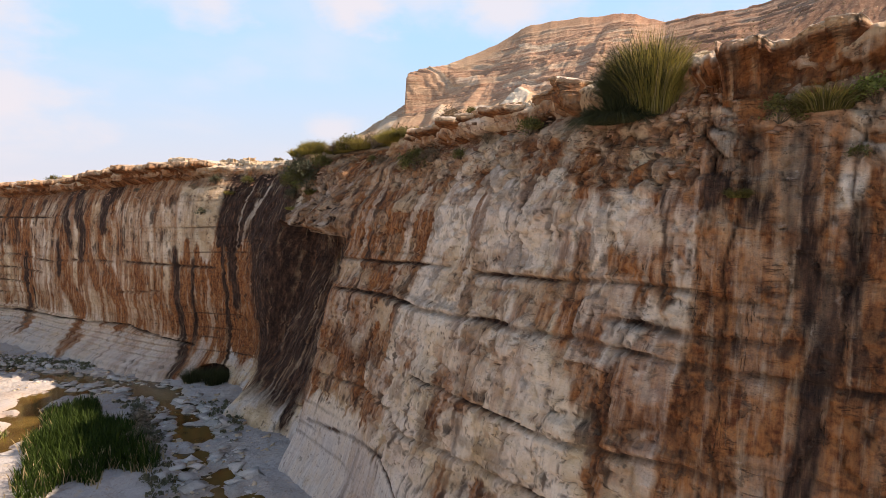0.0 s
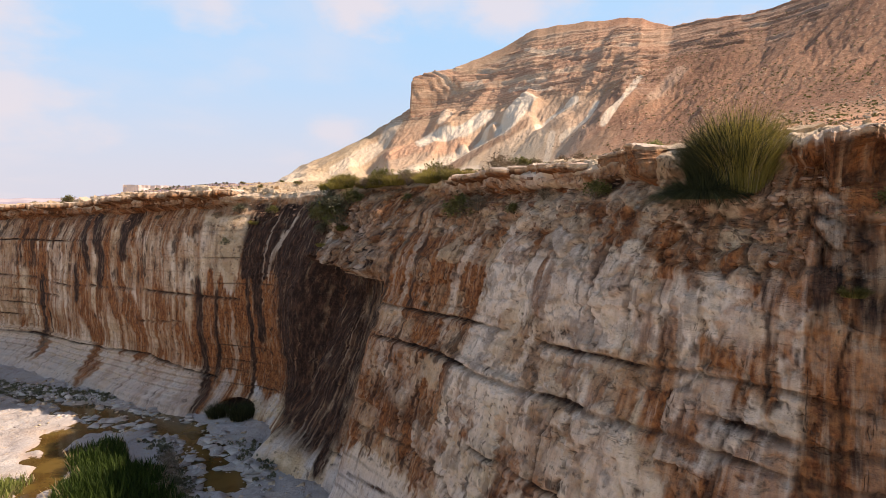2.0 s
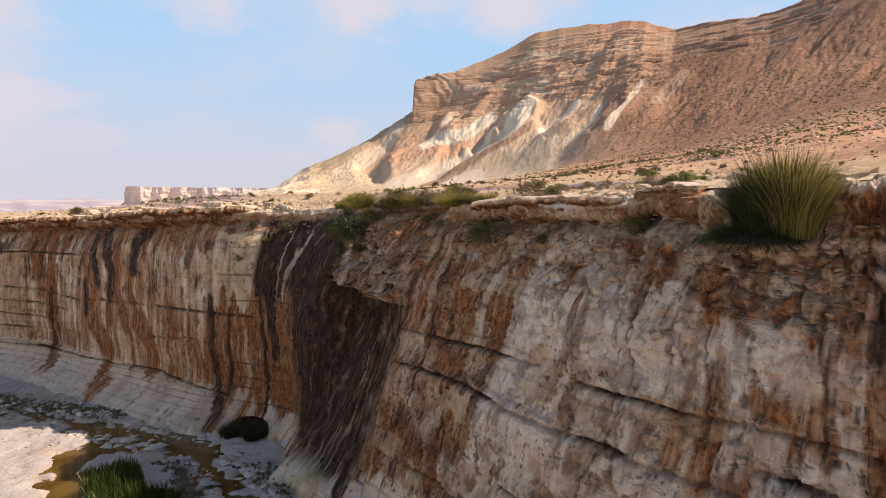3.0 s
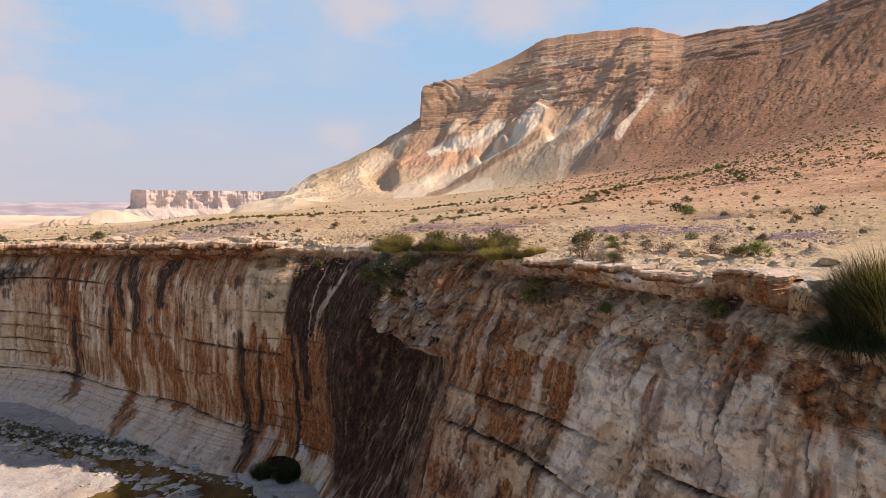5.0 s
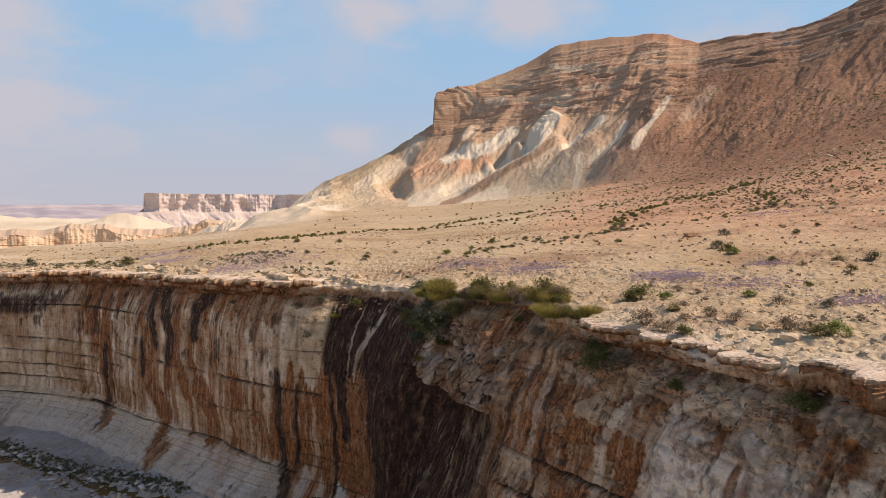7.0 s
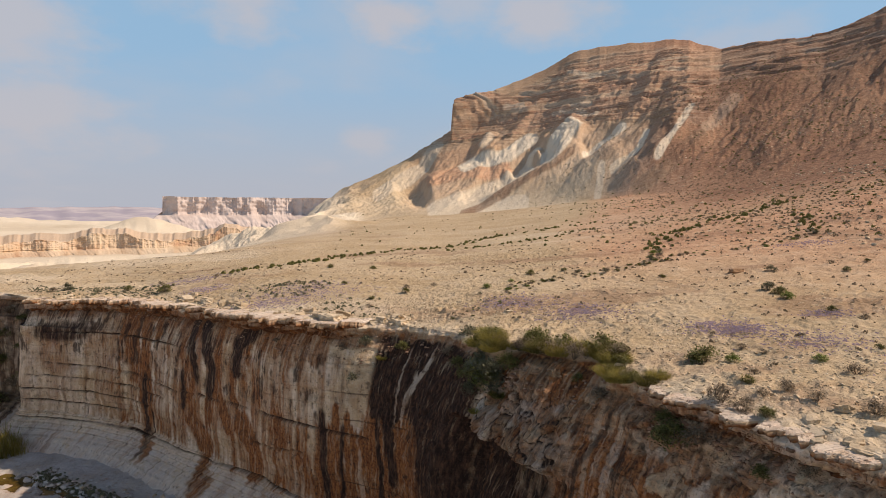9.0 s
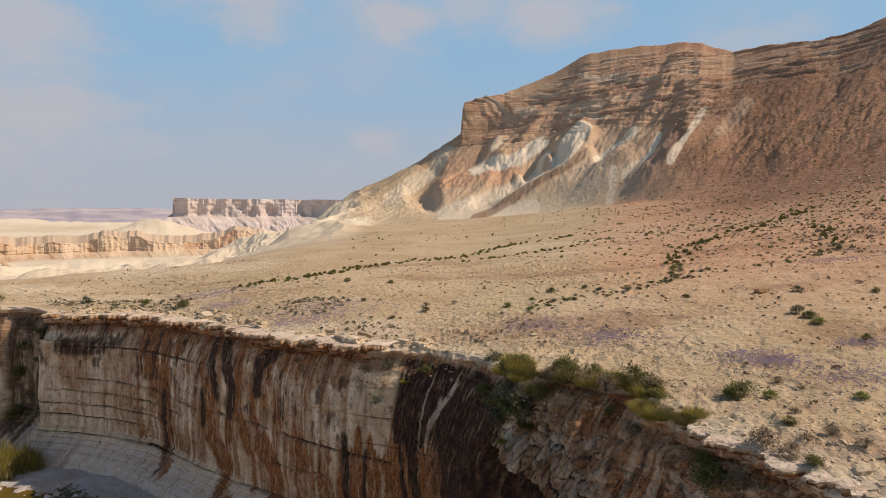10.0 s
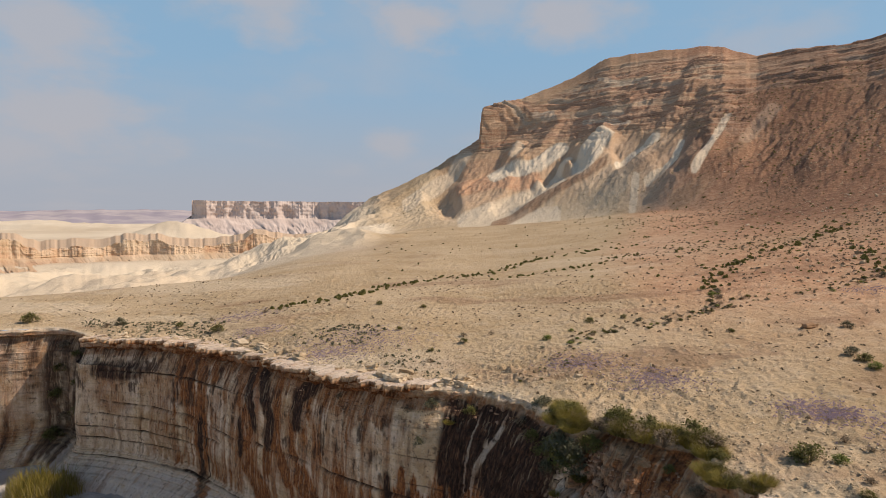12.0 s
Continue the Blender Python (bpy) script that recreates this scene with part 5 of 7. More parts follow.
def way_distance(x, y, pts):
    best = np.full(x.shape, 1e9)
    for (x0, y0), (x1, y1) in zip(pts, pts[1:]):
        t = np.clip(((x - x0) * (x1 - x0) + (y - y0) * (y1 - y0)) / ((x1 - x0) ** 2 + (y1 - y0) ** 2), 0, 1)
        best = np.minimum(best, np.hypot(x - x0 - t * (x1 - x0), y - y0 - t * (y1 - y0)))
    return best


def bed_level(x, y):
    return -0.2 + 0.016 * (x + 12) - 0.006 * (y - 25)


bx, by = np.meshgrid(np.arange(-60, 26, 0.14), np.arange(-26, 56, 0.14))
wob = 0.55 * fbm(bx * 0.5, by * 0.5, 3, 99)
way = np.minimum(way_distance(bx, by, STREAM) + wob, way_distance(bx, by, POOL) - 0.3 + wob)
islets = sstep(0.0, 0.2, fbm(bx * 1.1, by * 1.1, 4, 105))
channel = (1 - sstep(0.6, 1.45, way)) * (1 - 0.95 * islets * sstep(0.05, 0.45, way))
plates = vnoise(np.floor(bx * 0.9 + 0.6 * fbm(bx * 0.4, by * 0.4, 2, 106)), np.floor(by * 0.9 + 0.6 * fbm(bx * 0.4, by * 0.4, 2, 107)), 108)
bz = bed_level(bx, by) + 0.08 * fbm(bx * 0.25, by * 0.25, 3, 100) + 0.10 * (plates - 0.5) + 0.13 * fbm(bx * 1.4, by * 1.4, 5, 101, 0.6) + 0.05 * np.abs(fbm(bx * 3.2, by * 3.2, 3, 102)) - 0.26 * channel
bank = sstep(0, 14, -(bx * 0.62 + by * 0.78) - 8)                  # the far bank rises behind the eye
bz = bz + 11.5 * bank + bank * 0.8 * fbm(bx * 0.3, by * 0.3, 3, 109)
mud = np.clip(channel * 1.3, 0, 1)
bed_tone = np.clip(np.stack([(0.5 + 0.6 * fbm(bx * 0.5, by * 0.5, 4, 103)) * (1 - mud), 0.25 * mud, np.clip(0.25 + 0.8 * fbm(bx * 0.8, by * 0.8, 4, 104), 0, 1) * (1 - 0.5 * mud) * 0.6], -1), 0, 1)
bed_mesh = grid_mesh("stream_bed", np.stack([bx, by, bz], -1), np.stack([bx, by], -1), bed_tone)
bed_mesh.materials.append(CRUST)
stream_bed = tagged(new("stream_bed", bed_mesh), "pale limestone stream bed with thin ochre mud in its channel", "stream bed", kind="structure")


def bed_z(x, y):
    i, j = int(round((y + 26) / 0.14)), int(round((x + 60) / 0.14))
    return float(bz[min(max(i, 0), bz.shape[0] - 1), min(max(j, 0), bz.shape[1] - 1)])


wx, wy = np.meshgrid(np.arange(-58, 4, 0.5), np.arange(6, 46, 0.5))
water_mesh = grid_mesh("water", np.stack([wx, wy, bed_level(wx, wy) - 0.105], -1))
water_mesh.materials.append(WATER)
tagged(new("water", water_mesh), "shallow murky yellow-brown stream water", "water", kind="structure")

# ---- the rest of the country, so that the land closes behind the eye ----
ra = np.radians(np.linspace(118, 294, 60))[None]
rq = np.array([60, 90, 150, 400, 1200, 4700.0])[:, None]
rx, ry = OX + rq * np.sin(ra), OY + rq * np.cos(ra)
rz = np.broadcast_to(np.array([8, 11.5, 12, 14, 20, 25.0])[:, None], rx.shape)
rest_mesh = grid_mesh("far_bank", np.stack([rx, ry, rz], -1), None, np.zeros(rx.shape + (3,)))
rest_mesh.materials.append(SOIL)
tagged(new("far_bank", rest_mesh), "bare tan desert on the other bank", "ground", kind="structure")

# ---- a low red scarp across the valley, and a table mountain behind it ----
def escarpment(name, az, radius, foot, cliff, top, skirt, seed, label, category, redness, paleness, wave, steps=34, taper=0.0, jag=0.04, material=None, buttress=0.25):
    """A cliff over a gullied skirt: bearings, distance, heights of foot, cliff base and top, width of the skirt."""
    a = np.radians(az)[None]
    run = (np.radians(az) * radius)[None]
    rad = radius + wave * fbm(run / (wave * 2.6), 0 * run, 4, seed)
    n1, n2 = steps // 2, steps - steps // 2
    v = np.concatenate([np.linspace(0, 1, n1, endpoint=False), 1 + np.linspace(0, 1, n2)])[:, None]
    low, high = np.clip(v, 0, 1), np.clip(v - 1, 0, 1)
    tops = top + jag * (top - cliff) * fbm(run / (wave * 0.6), 0 * run, 5, seed + 1, 0.6)
    z = foot + (cliff - foot) * low + (tops - cliff) * high
    span = top - cliff
    ribs = np.abs(fbm(run / (skirt * 0.22) + 0.8 * low, low * 0.7, 5, seed + 2, 0.6))
    out = skirt * (1 - low) ** 1.25 * (0.8 + 0.7 * ribs) + skirt * 0.10 * ribs * low
    ledges = np.floor(high * 5 + 0.6 * fbm(run / (span * 2), high * 2, 3, seed + 3)) / 5
    out = out - span * 0.2 * ledges - span * (buttress * fbm(run / (span * 2.3), high * 0.3, 5, seed + 4, 0.5) + 0.14 * fbm(run / (span * 0.45), high * 2.5, 4, seed + 7, 0.6)) * sstep(0.9, 1.1, v)
    r = rad - out
    fall = np.clip((az[0] + taper - az) / max(taper, 1e-6), 0, 1)[None]      # the end runs out as a slope
    z = np.where(fall > 0, np.minimum(z, foot + (cliff + 0.2 * span - foot) * (1 - fall) ** 1.2), z)
    r = np.vstack([r, r[-1:] + 14, r[-1:] + 160])
    z = np.vstack([z, z[-1:] + 0.01 * span, z[-1:] - 0.02 * span])
    bands = fbm(run / (span * 4), z / span * 4.0, 4, seed + 5)
    wash = fbm(run / (span * 0.8), z / span * 0.5, 4, seed + 6)
    tone = np.stack([np.clip(paleness + 0.45 * wash, 0, 1), np.clip(redness * (0.7 + 0.7 * bands), 0, 1), np.clip(0.25 * sstep(0.1, 0.5, bands), 0, 1)], -1)
    tone[-2:] = tone[-3:-2].mean(1, keepdims=True)
    P = np.stack([OX + r * np.sin(a), OY + r * np.cos(a), z], -1)
    root = tagged(new(name), label, category)
    root.empty_display_size = 5
    for piece, rows in (("gullied_skirt", slice(0, n1 + 1)), ("cliff_band", slice(n1, n1 + n2)), ("flat_top", slice(n1 + n2 - 1, None))):
        part(piece, grid_mesh(piece, P[rows], None, tone[rows]), material or SOIL, root)
    return root


escarpment("scarp", np.arange(-56, -16.2, 0.04), 455, -12, -6, 2.2, 34, 140, "low broken scarp of red and cream rock across the valley", "cliff", 0.7, 0.3, 42, 44, 0.0, 0.9)
escarpment("mesa", np.arange(-31.0, -6.0, 0.04), 1400, -32, 11, 51, 200, 160, "flat-topped table mountain with gullied skirts, coloured pale for haze", "mesa", 0.6, 0.1, 60, 48, 3.2, 0.05, PALE, 1.1)

# ---- hills on the skyline ----
ha = np.radians(np.arange(-64, 14, 0.25))[None]
hq = np.linspace(0, 1, 9)[:, None]
hd = np.degrees(ha)
crest_h = 48 + 30 * fbm(hd * 0.12, 0 * hd, 4, 111) + 8 * fbm(hd * 0.6, 0 * hd, 3, 112)
hz = -40 + (crest_h + 40) * hq ** 0.8 + 7 * np.sin(np.pi * hq) * fbm(hd * 1.1, hq * 3, 4, 113)
hr = 3300 + 1100 * hq + 0 * hd
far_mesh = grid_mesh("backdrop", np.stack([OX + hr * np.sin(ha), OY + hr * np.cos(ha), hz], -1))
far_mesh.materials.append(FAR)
tagged(new("backdrop", far_mesh), "low hills on the far skyline, coloured lilac for haze", "hills", kind="structure")

# ---- plants and stones: the kinds ----
def tri_mesh(name, verts, faces, material):
    me = bpy.data.meshes.new(name)
    me.from_pydata([tuple(v) for v in verts], [], [tuple(f) for f in faces])
    me.materials.append(material)
    me.update()
    return me


def blades(rnd, count, radius, height, lean, width, droop=0.35, fan=1.0):
    """Tapered, arching blades that grow out of a patch of ground."""
    V, Fc = [], []
    for _ in range(count):
        a, b = rnd.uniform(0, math.tau), rnd.uniform(0, math.tau)
        r = radius * math.sqrt(rnd.random())
        x, y = r * math.cos(a), r * math.sin(a)
        h = height * rnd.uniform(0.55, 1.0) * (1 - 0.35 * (r / max(radius, 1e-6)) ** 2)
        out = lean * rnd.uniform(0.3, 1.0)
        d = a if rnd.random() < fan else b
        dx, dy = math.cos(d) * out, math.sin(d) * out
        w = width * rnd.uniform(0.6, 1.2)
        px, py = -math.sin(b) * w, math.cos(b) * w
        n = len(V)
        for t in (0.0, 0.4, 0.75):
            s = 1 - 0.55 * t
            cx, cy, cz = x + dx * h * t ** 1.5, y + dy * h * t ** 1.5, h * (t - droop * out * t * t)
            V += [(cx - px * s, cy - py * s, cz), (cx + px * s, cy + py * s, cz)]
        V.append((x + dx * h, y + dy * h, h * (1 - droop * out)))
        Fc += [(n, n + 1, n + 3, n + 2), (n + 2, n + 3, n + 5, n + 4), (n + 4, n + 5, n + 6)]
    return V, Fc


def twigs(rnd, count, radius, height):
    """Thin three-sided stems that fork once."""
    V, Fc, tips = [], [], []

    def stick(p, q, w):
        n = len(V)
        for c, s in ((p, w), (q, w * 0.45)):
            for k in range(3):
                V.append((c[0] + s * math.cos(k * 2.09), c[1] + s * math.sin(k * 2.09), c[2]))
        for k in range(3):
            Fc.append((n + k, n + (k + 1) % 3, n + 3 + (k + 1) % 3, n + 3 + k))

    for _ in range(count):
        a, e = rnd.uniform(0, math.tau), rnd.uniform(0.15, 1.4)
        top = (radius * math.cos(a) * math.cos(e) * 0.6, radius * math.sin(a) * math.cos(e) * 0.6, height * (0.15 + 0.45 * math.sin(e)))
        stick((0.05 * radius * math.cos(a), 0.05 * radius * math.sin(a), -0.03), top, 0.022 * height)
        for _ in range(4):
            b, g = a + rnd.uniform(-0.9, 0.9), min(1.5, max(0.05, e + rnd.uniform(-0.5, 0.5)))
            k = rnd.uniform(0.75, 1.05)
            tip = (radius * math.cos(b) * math.cos(g) * k, radius * math.sin(b) * math.cos(g) * k, height * (0.12 + 0.88 * math.sin(g)) * k)
            stick(top, tip, 0.012 * height)
            tips.append((top, tip))
    return V, Fc, tips


def leaves(rnd, tips, per, size, scatter):
    """Small folded leaves set along the outer twigs."""
    V, Fc = [], []
    for p, q in tips:
        for _ in range(per):
            t = rnd.uniform(0.25, 1.08)
            c = [p[i] + (q[i] - p[i]) * t + rnd.gauss(0, scatter) for i in range(3)]
            c[2] = max(c[2], 0.01)
            a, e, s = rnd.uniform(0, math.tau), rnd.uniform(-0.5, 1.2), size * rnd.uniform(0.5, 1.3)
            u = (math.cos(a) * math.cos(e) * s, math.sin(a) * math.cos(e) * s, math.sin(e) * s)
            w = (-math.sin(a) * s * 0.35, math.cos(a) * s * 0.35, 0.12 * s)
            n = len(V)
            V += [tuple(c), (c[0] + u[0] * 0.5 + w[0], c[1] + u[1] * 0.5 + w[1], c[2] + u[2] * 0.5 + w[2]),
                  (c[0] + u[0], c[1] + u[1], c[2] + u[2]), (c[0] + u[0] * 0.5 - w[0], c[1] + u[1] * 0.5 - w[1], c[2] + u[2] * 0.5 + w[2])]
            Fc.append((n, n + 1, n + 2, n + 3))
    return V, Fc


def shrub(name, seed, leaf, radius, height, per=9, stems=16, leafsize=0.09):
    """A shrub one metre or so across, kept as a model to copy."""
    rnd = random.Random(seed)
    root = new(name)
    root.empty_display_size = 0.1
    V, Fc, tips = twigs(rnd, stems, radius, height)
    part("branchwork", tri_mesh("branchwork", V, Fc, TWIG), None, root)
    V, Fc = leaves(rnd, tips, per, leafsize, 0.07)
    part("foliage", tri_mesh("foliage", V, Fc, leaf), None, root)
    return root


def tuft(name, seed, blade, radius, height, count, lean, width, dry=0, droop=0.35, fan=1.0):
    rnd = random.Random(seed)
    root = new(name)
    root.empty_display_size = 0.1
    part("leaf_mass", tri_mesh("leaf_mass", *blades(rnd, count, radius, height, lean, width, droop, fan), blade), None, root)
    if dry:
        part("dry_growth", tri_mesh("dry_growth", *blades(rnd, dry, radius, height * 1.05, lean * 1.2, width * 0.7, droop, fan), STRAW), None, root, "straw-coloured dry stalks")
    return root


def rock_mesh(name, seed, sx, sy, sz, material, cuts=3, rough=0.16, round_=0.5):
    """A weathered block: a rounded box with broken faces."""
    bm = bmesh.new()
    bmesh.ops.create_cube(bm, size=2.0)
    bmesh.ops.subdivide_edges(bm, edges=bm.edges[:], cuts=cuts, use_grid_fill=True)
    off = Vector((seed * 7.3, seed * 3.1, seed * 5.7))
    for v in bm.verts:
        p = v.co.copy()
        soft = p.normalized() * 1.25
        p = p.lerp(soft, round_)
        d = rough * (noise.noise(p * 1.1 + off) * 1.3 + noise.noise(p * 2.7 + off) * 0.7 + noise.noise(p * 6.0 + off) * 0.3)
        p *= 1 + d
        v.co = Vector((p.x * sx, p.y * sy, p.z * sz))
    me = bpy.data.meshes.new(name)
    bm.to_mesh(me)
    bm.free()
    me.materials.append(material)
    return me


def place(x, y, z, scale=1.0, turn=0.0, sink=0.0, tall=1.0):
    return Matrix.LocRotScale((x, y, z - sink), Euler((0, 0, turn)), (scale, scale, scale * tall))


def put(model, m):
    """A copy of a model with its own scale."""
    ob = copy_thing(model, Matrix.Identity(4))
    ob.matrix_basis = m
    return ob


def wall_point(s, z):
    """A place on the wall's face: along, height; with the outward direction."""
    j = int(np.argmin(np.abs(S - s)))
    i = int(np.argmin(np.abs(WZ[:, j] - z)))
    return Vector((WX[i, j], WY[i, j], WZ[i, j])), Vector((NX[j], NY[j], 0))


def rim_point(s, back=0.0):
    j = int(np.argmin(np.abs(S - s)))
    x, y = WX[-1, j] - NX[j] * back, WY[-1, j] - NY[j] * back
    return x, y, (WZ[-1, j] if back < 0.3 else ground_z(x, y)), math.atan2(ty[j], tx[j])


MODELS = {
    "dry": [shrub("desert_shrub", 11 + i, LEAF_DRY, 0.5, 0.55, 9, 18, 0.07) for i in range(3)],
    "grey": [shrub("desert_shrub", 21 + i, LEAF_GREY, 0.5, 0.6, 12, 18, 0.08) for i in range(2)],
    "olive": [shrub("desert_shrub", 31 + i, LEAF_OLIVE, 0.5, 0.55, 13, 20, 0.08) for i in range(3)],
    "green": [shrub("desert_shrub", 41 + i, LEAF_GREEN, 0.5, 0.5, 14, 20, 0.08) for i in range(2)],
    "grass": [tuft("grass_tuft", 51 + i, BLADE, 0.3, 0.62, 1300, 1.0, 0.0045, 160, 0.5) for i in range(2)],
    "gold": [tuft("grass_tuft", 56 + i, BLADE_GOLD, 0.34, 0.6, 1100, 1.0, 0.005, 90, 0.5) for i in range(2)],
}
LABELS = {
    "dry": ("dry grey-brown desert shrub on stony soil", "shrub"), "grey": ("grey-green desert shrub on stony soil", "shrub"),
    "olive": ("olive-green rounded desert shrub on stony soil", "shrub"), "green": ("fresh green low shrub on stony soil", "shrub"),
    "grass": ("yellow-green grass tuft with dry stalks", "grass"), "gold": ("golden grass tuft with dry stalks", "grass"),
}
for kind, models in MODELS.items():
    for ob in models:
        tagged(ob, *LABELS[kind], group="desert shrubs" if kind not in ("grass", "gold") else "grass tufts")


stood = set()


def plant(kind, x, y, z, size, pick, tall=1.0, label=""):
    models = MODELS[kind]
    model = models[pick % len(models)]
    m = place(x, y, z, size, pick * 2.4, 0.03 * size, tall)
    if model.name not in stood:
        stood.add(model.name)
        model.matrix_basis = m
        ob = model
    else:
        ob = put(model, m)
    if label:
        tagged(ob, label)
    return ob

# ---- rock slabs and blocks on the rim ----
def slab(s, back, length, depth, thick, lift, seed, material=SLAB, label="", tip=0.0, name="rock_slab"):
    """A slab lying on the rim: along, metres back from the edge, size, metres of its middle above the rim."""
    x, y, z, turn = rim_point(s, 0)
    j = int(np.argmin(np.abs(S - s)))
    me = rock_mesh(name, seed, length / 2, depth / 2, thick / 2, material, 7, 0.34, 0.3)
    ob = new(name, me)
    ob.matrix_basis = pose(x - NX[j] * back, y - NY[j] * back, z + lift, tip, 0, math.degrees(turn))
    return tagged(ob, label, "rock", "rim slabs")


def cells(x, seed):
    """Uneven steps from 0 to 1 along x."""
    return lattice(np.floor(x + 0.45 * fbm(x * 0.7, 0 * x, 2, seed)), 0 * x, seed + 1)


def cornice(s0, s1, over, lift, thick, seed, label, redness=0.9, drop=0.0, face=0.0, crust=0.14):
    """A broken brow of conglomerate along the rim: a crust above, and below it a hollowed underside, or with face=1 an upright front."""
    ss = np.arange(s0, s1, 0.035)
    jj = np.searchsorted(S, ss)
    end = np.clip(np.minimum(ss - s0, s1 - ss) / 0.22, 0, 1) ** 0.5
    bite = 1 + 0.9 * fbm(ss * 0.5, 0 * ss, 3, seed, 0.6) + 0.6 * (cells(ss * 1.2, seed + 5) - 0.5) + 0.3 * (cells(ss * 4.0, seed + 7) - 0.5)
    step = 0.10 * (cells(ss * 1.1, seed + 9) - 0.5) + 0.06 * (cells(ss * 3.3, seed + 11) - 0.5)
    lift = lift - drop * (ss - s0) / (s1 - s0)
    deep = 1 - face
    prof = [(-1.5, -0.25), (-0.9, 0.0), (0.3 * over, 0.03), (0.7 * over, 0.03), (0.95 * over, 0.01), (over, -0.03), (over + 0.01, -crust), (over - 0.06 * deep, -crust - 0.05),
            (over - 0.30 * deep, -crust - 0.10 - 0.1 * thick * face), (over - 0.42 * deep - 0.02, -crust - 0.2 - 0.1 * thick * face), (over - 0.5 * deep - 0.03, -0.6 * thick), (over - 0.54 * deep - 0.06, -0.82 * thick),
            (over - 0.48, -1.05 * thick), (over - 0.9, -1.4 * thick), (-1.5, -1.4 * thick)]
    base = np.array(prof)
    u = np.linspace(0, len(prof) - 1, 64)
    po, pz = (np.interp(u, np.arange(len(prof)), base[:, k])[:, None] for k in (0, 1))
    o = np.where(po > -0.5, (po + 0.5) * (0.3 + 0.7 * end * bite) - 0.5, po)
    z = (lift + step + pz) * (0.4 + 0.6 * end)
    U, V = ss[None] + 0 * u[:, None], u[:, None] + 0 * ss[None]
    lump = fbm(U * 2.2, V * 0.5, 5, seed + 1, 0.7) + 0.6 * np.abs(fbm(U * 6, V * 1.2, 3, seed + 12, 0.7)) - 0.25
    o = o + 0.17 * lump * sstep(1.0, 3.0, u)[:, None]
    z = z + 0.05 * fbm(U * 1.1, V * 0.2, 3, seed + 2, 0.6) + 0.035 * np.abs(fbm(U * 4, V * 1.1, 4, seed + 13, 0.7)) * (1 - sstep(5, 7, u))[:, None]
    rz = np.convolve(np.pad(WZ[-1], 20, "edge"), np.ones(41) / 41, "valid")
    x, y = WX[-1][jj] + NX[jj] * o, WY[-1][jj] + NY[jj] * o
    # underside: rust, and a dark tone that paints the shade of its hollow
    under = sstep(5.2, 6.2, u)[:, None] + 0 * x
    tone_ = np.stack([(0.45 - 0.3 * face) * under * sstep(-0.2, 0.4, fbm(U * 3, V * 0.6, 4, seed + 3)), redness * (0.12 + 0.25 * sstep(4.0, 5.0, V) + 0.63 * under) + 0.25 * fbm(U * 2, V * 0.5, 4, seed + 4), 0.45 * (1 - sstep(4.0, 5.2, V))], -1)
    me = grid_mesh("rock_slab", np.stack([x, y, rz[jj] + z], -1), np.stack([U, V * 0.12], -1), np.clip(tone_, 0, 1))
    me.polygons.foreach_set("use_smooth", np.zeros(len(me.polygons), bool))
    me.materials.append(ROCK)
    return tagged(new("rock_slab", me), label, "rock", "rim slabs")


cornice(1.75, 3.9, 0.4, 0.10, 0.75, 201, "thick tan conglomerate block overhanging the rim", 0.85, 0.0, 0.9, 0.08)
cornice(-4.2, -2.0, 0.55, 0.14, 0.8, 202, "overhanging red-brown conglomerate slab with a pale crust", 1.0, 0.4)
cornice(-7.6, -4.5, 0.2, -0.25, 0.5, 203, "overhanging red conglomerate slab on the rim", 0.9)
cornice(4.3, 5.7, 0.35, 0.02, 0.6, 204, "pale limestone slab over an orange recess", 1.0)
cornice(5.75, 7.3, 0.42, 0.05, 0.55, 206, "pale limestone slab over an orange recess", 1.0)
cornice(7.5, 10.2, 0.45, 0.03, 0.6, 205, "pale limestone slab over an orange recess", 1.0)
cornice(10.25, 12.2, 0.5, 0.0, 0.5, 207, "flat pale limestone slab jutting over the notch", 0.9)
slab(4.9, 0.2, 0.55, 0.5, 0.34, 0.0, 7, STONE, "small pale boulder perched on the rim", 0, "boulder")
slab(4.45, 0.15, 0.4, 0.34, 0.3, 0.0, 8, STONE, "small pale boulder perched on the rim", 0, "boulder")
slab(26.3, 0.3, 0.9, 0.7, 0.6, -0.1, 9, STONE, "cream boulder lodged below the rim", 10, "boulder")
slab(29.6, 0.25, 1.0, 0.8, 0.5, 0.15, 10, STONE, "cream boulder on the rim", 0, "boulder")
slab(30.6, 0.5, 0.7, 0.6, 0.5, 0.2, 14, STONE, "cream boulder on the rim", 0, "boulder")
slab(0.2, 0.9, 1.4, 1.2, 0.5, -0.1, 13, SLAB, "red conglomerate block below the tussock", 0)

for n, (s0, s1) in enumerate(((27.5, 31.2), (31.0, 36.0), (35.6, 41.5), (41.0, 46.0), (45.6, 51.0), (50.6, 56.2), (55.9, 61.8))):
    cornice(s0, s1, 0.55 + 0.1 * (n % 3), 0.16 + 0.07 * (n % 2), 0.75, 210 + 29 * n, "pale crusted limestone ledge overhanging a red recess", 0.95, crust=0.26)

# loose stones that can be told apart along the rim
stone_models = [rock_mesh("stone", 20 + i, 0.5, 0.42, 0.34, STONE, 2, 0.45, 0.35) for i in range(7)]
rnd = random.Random(8)
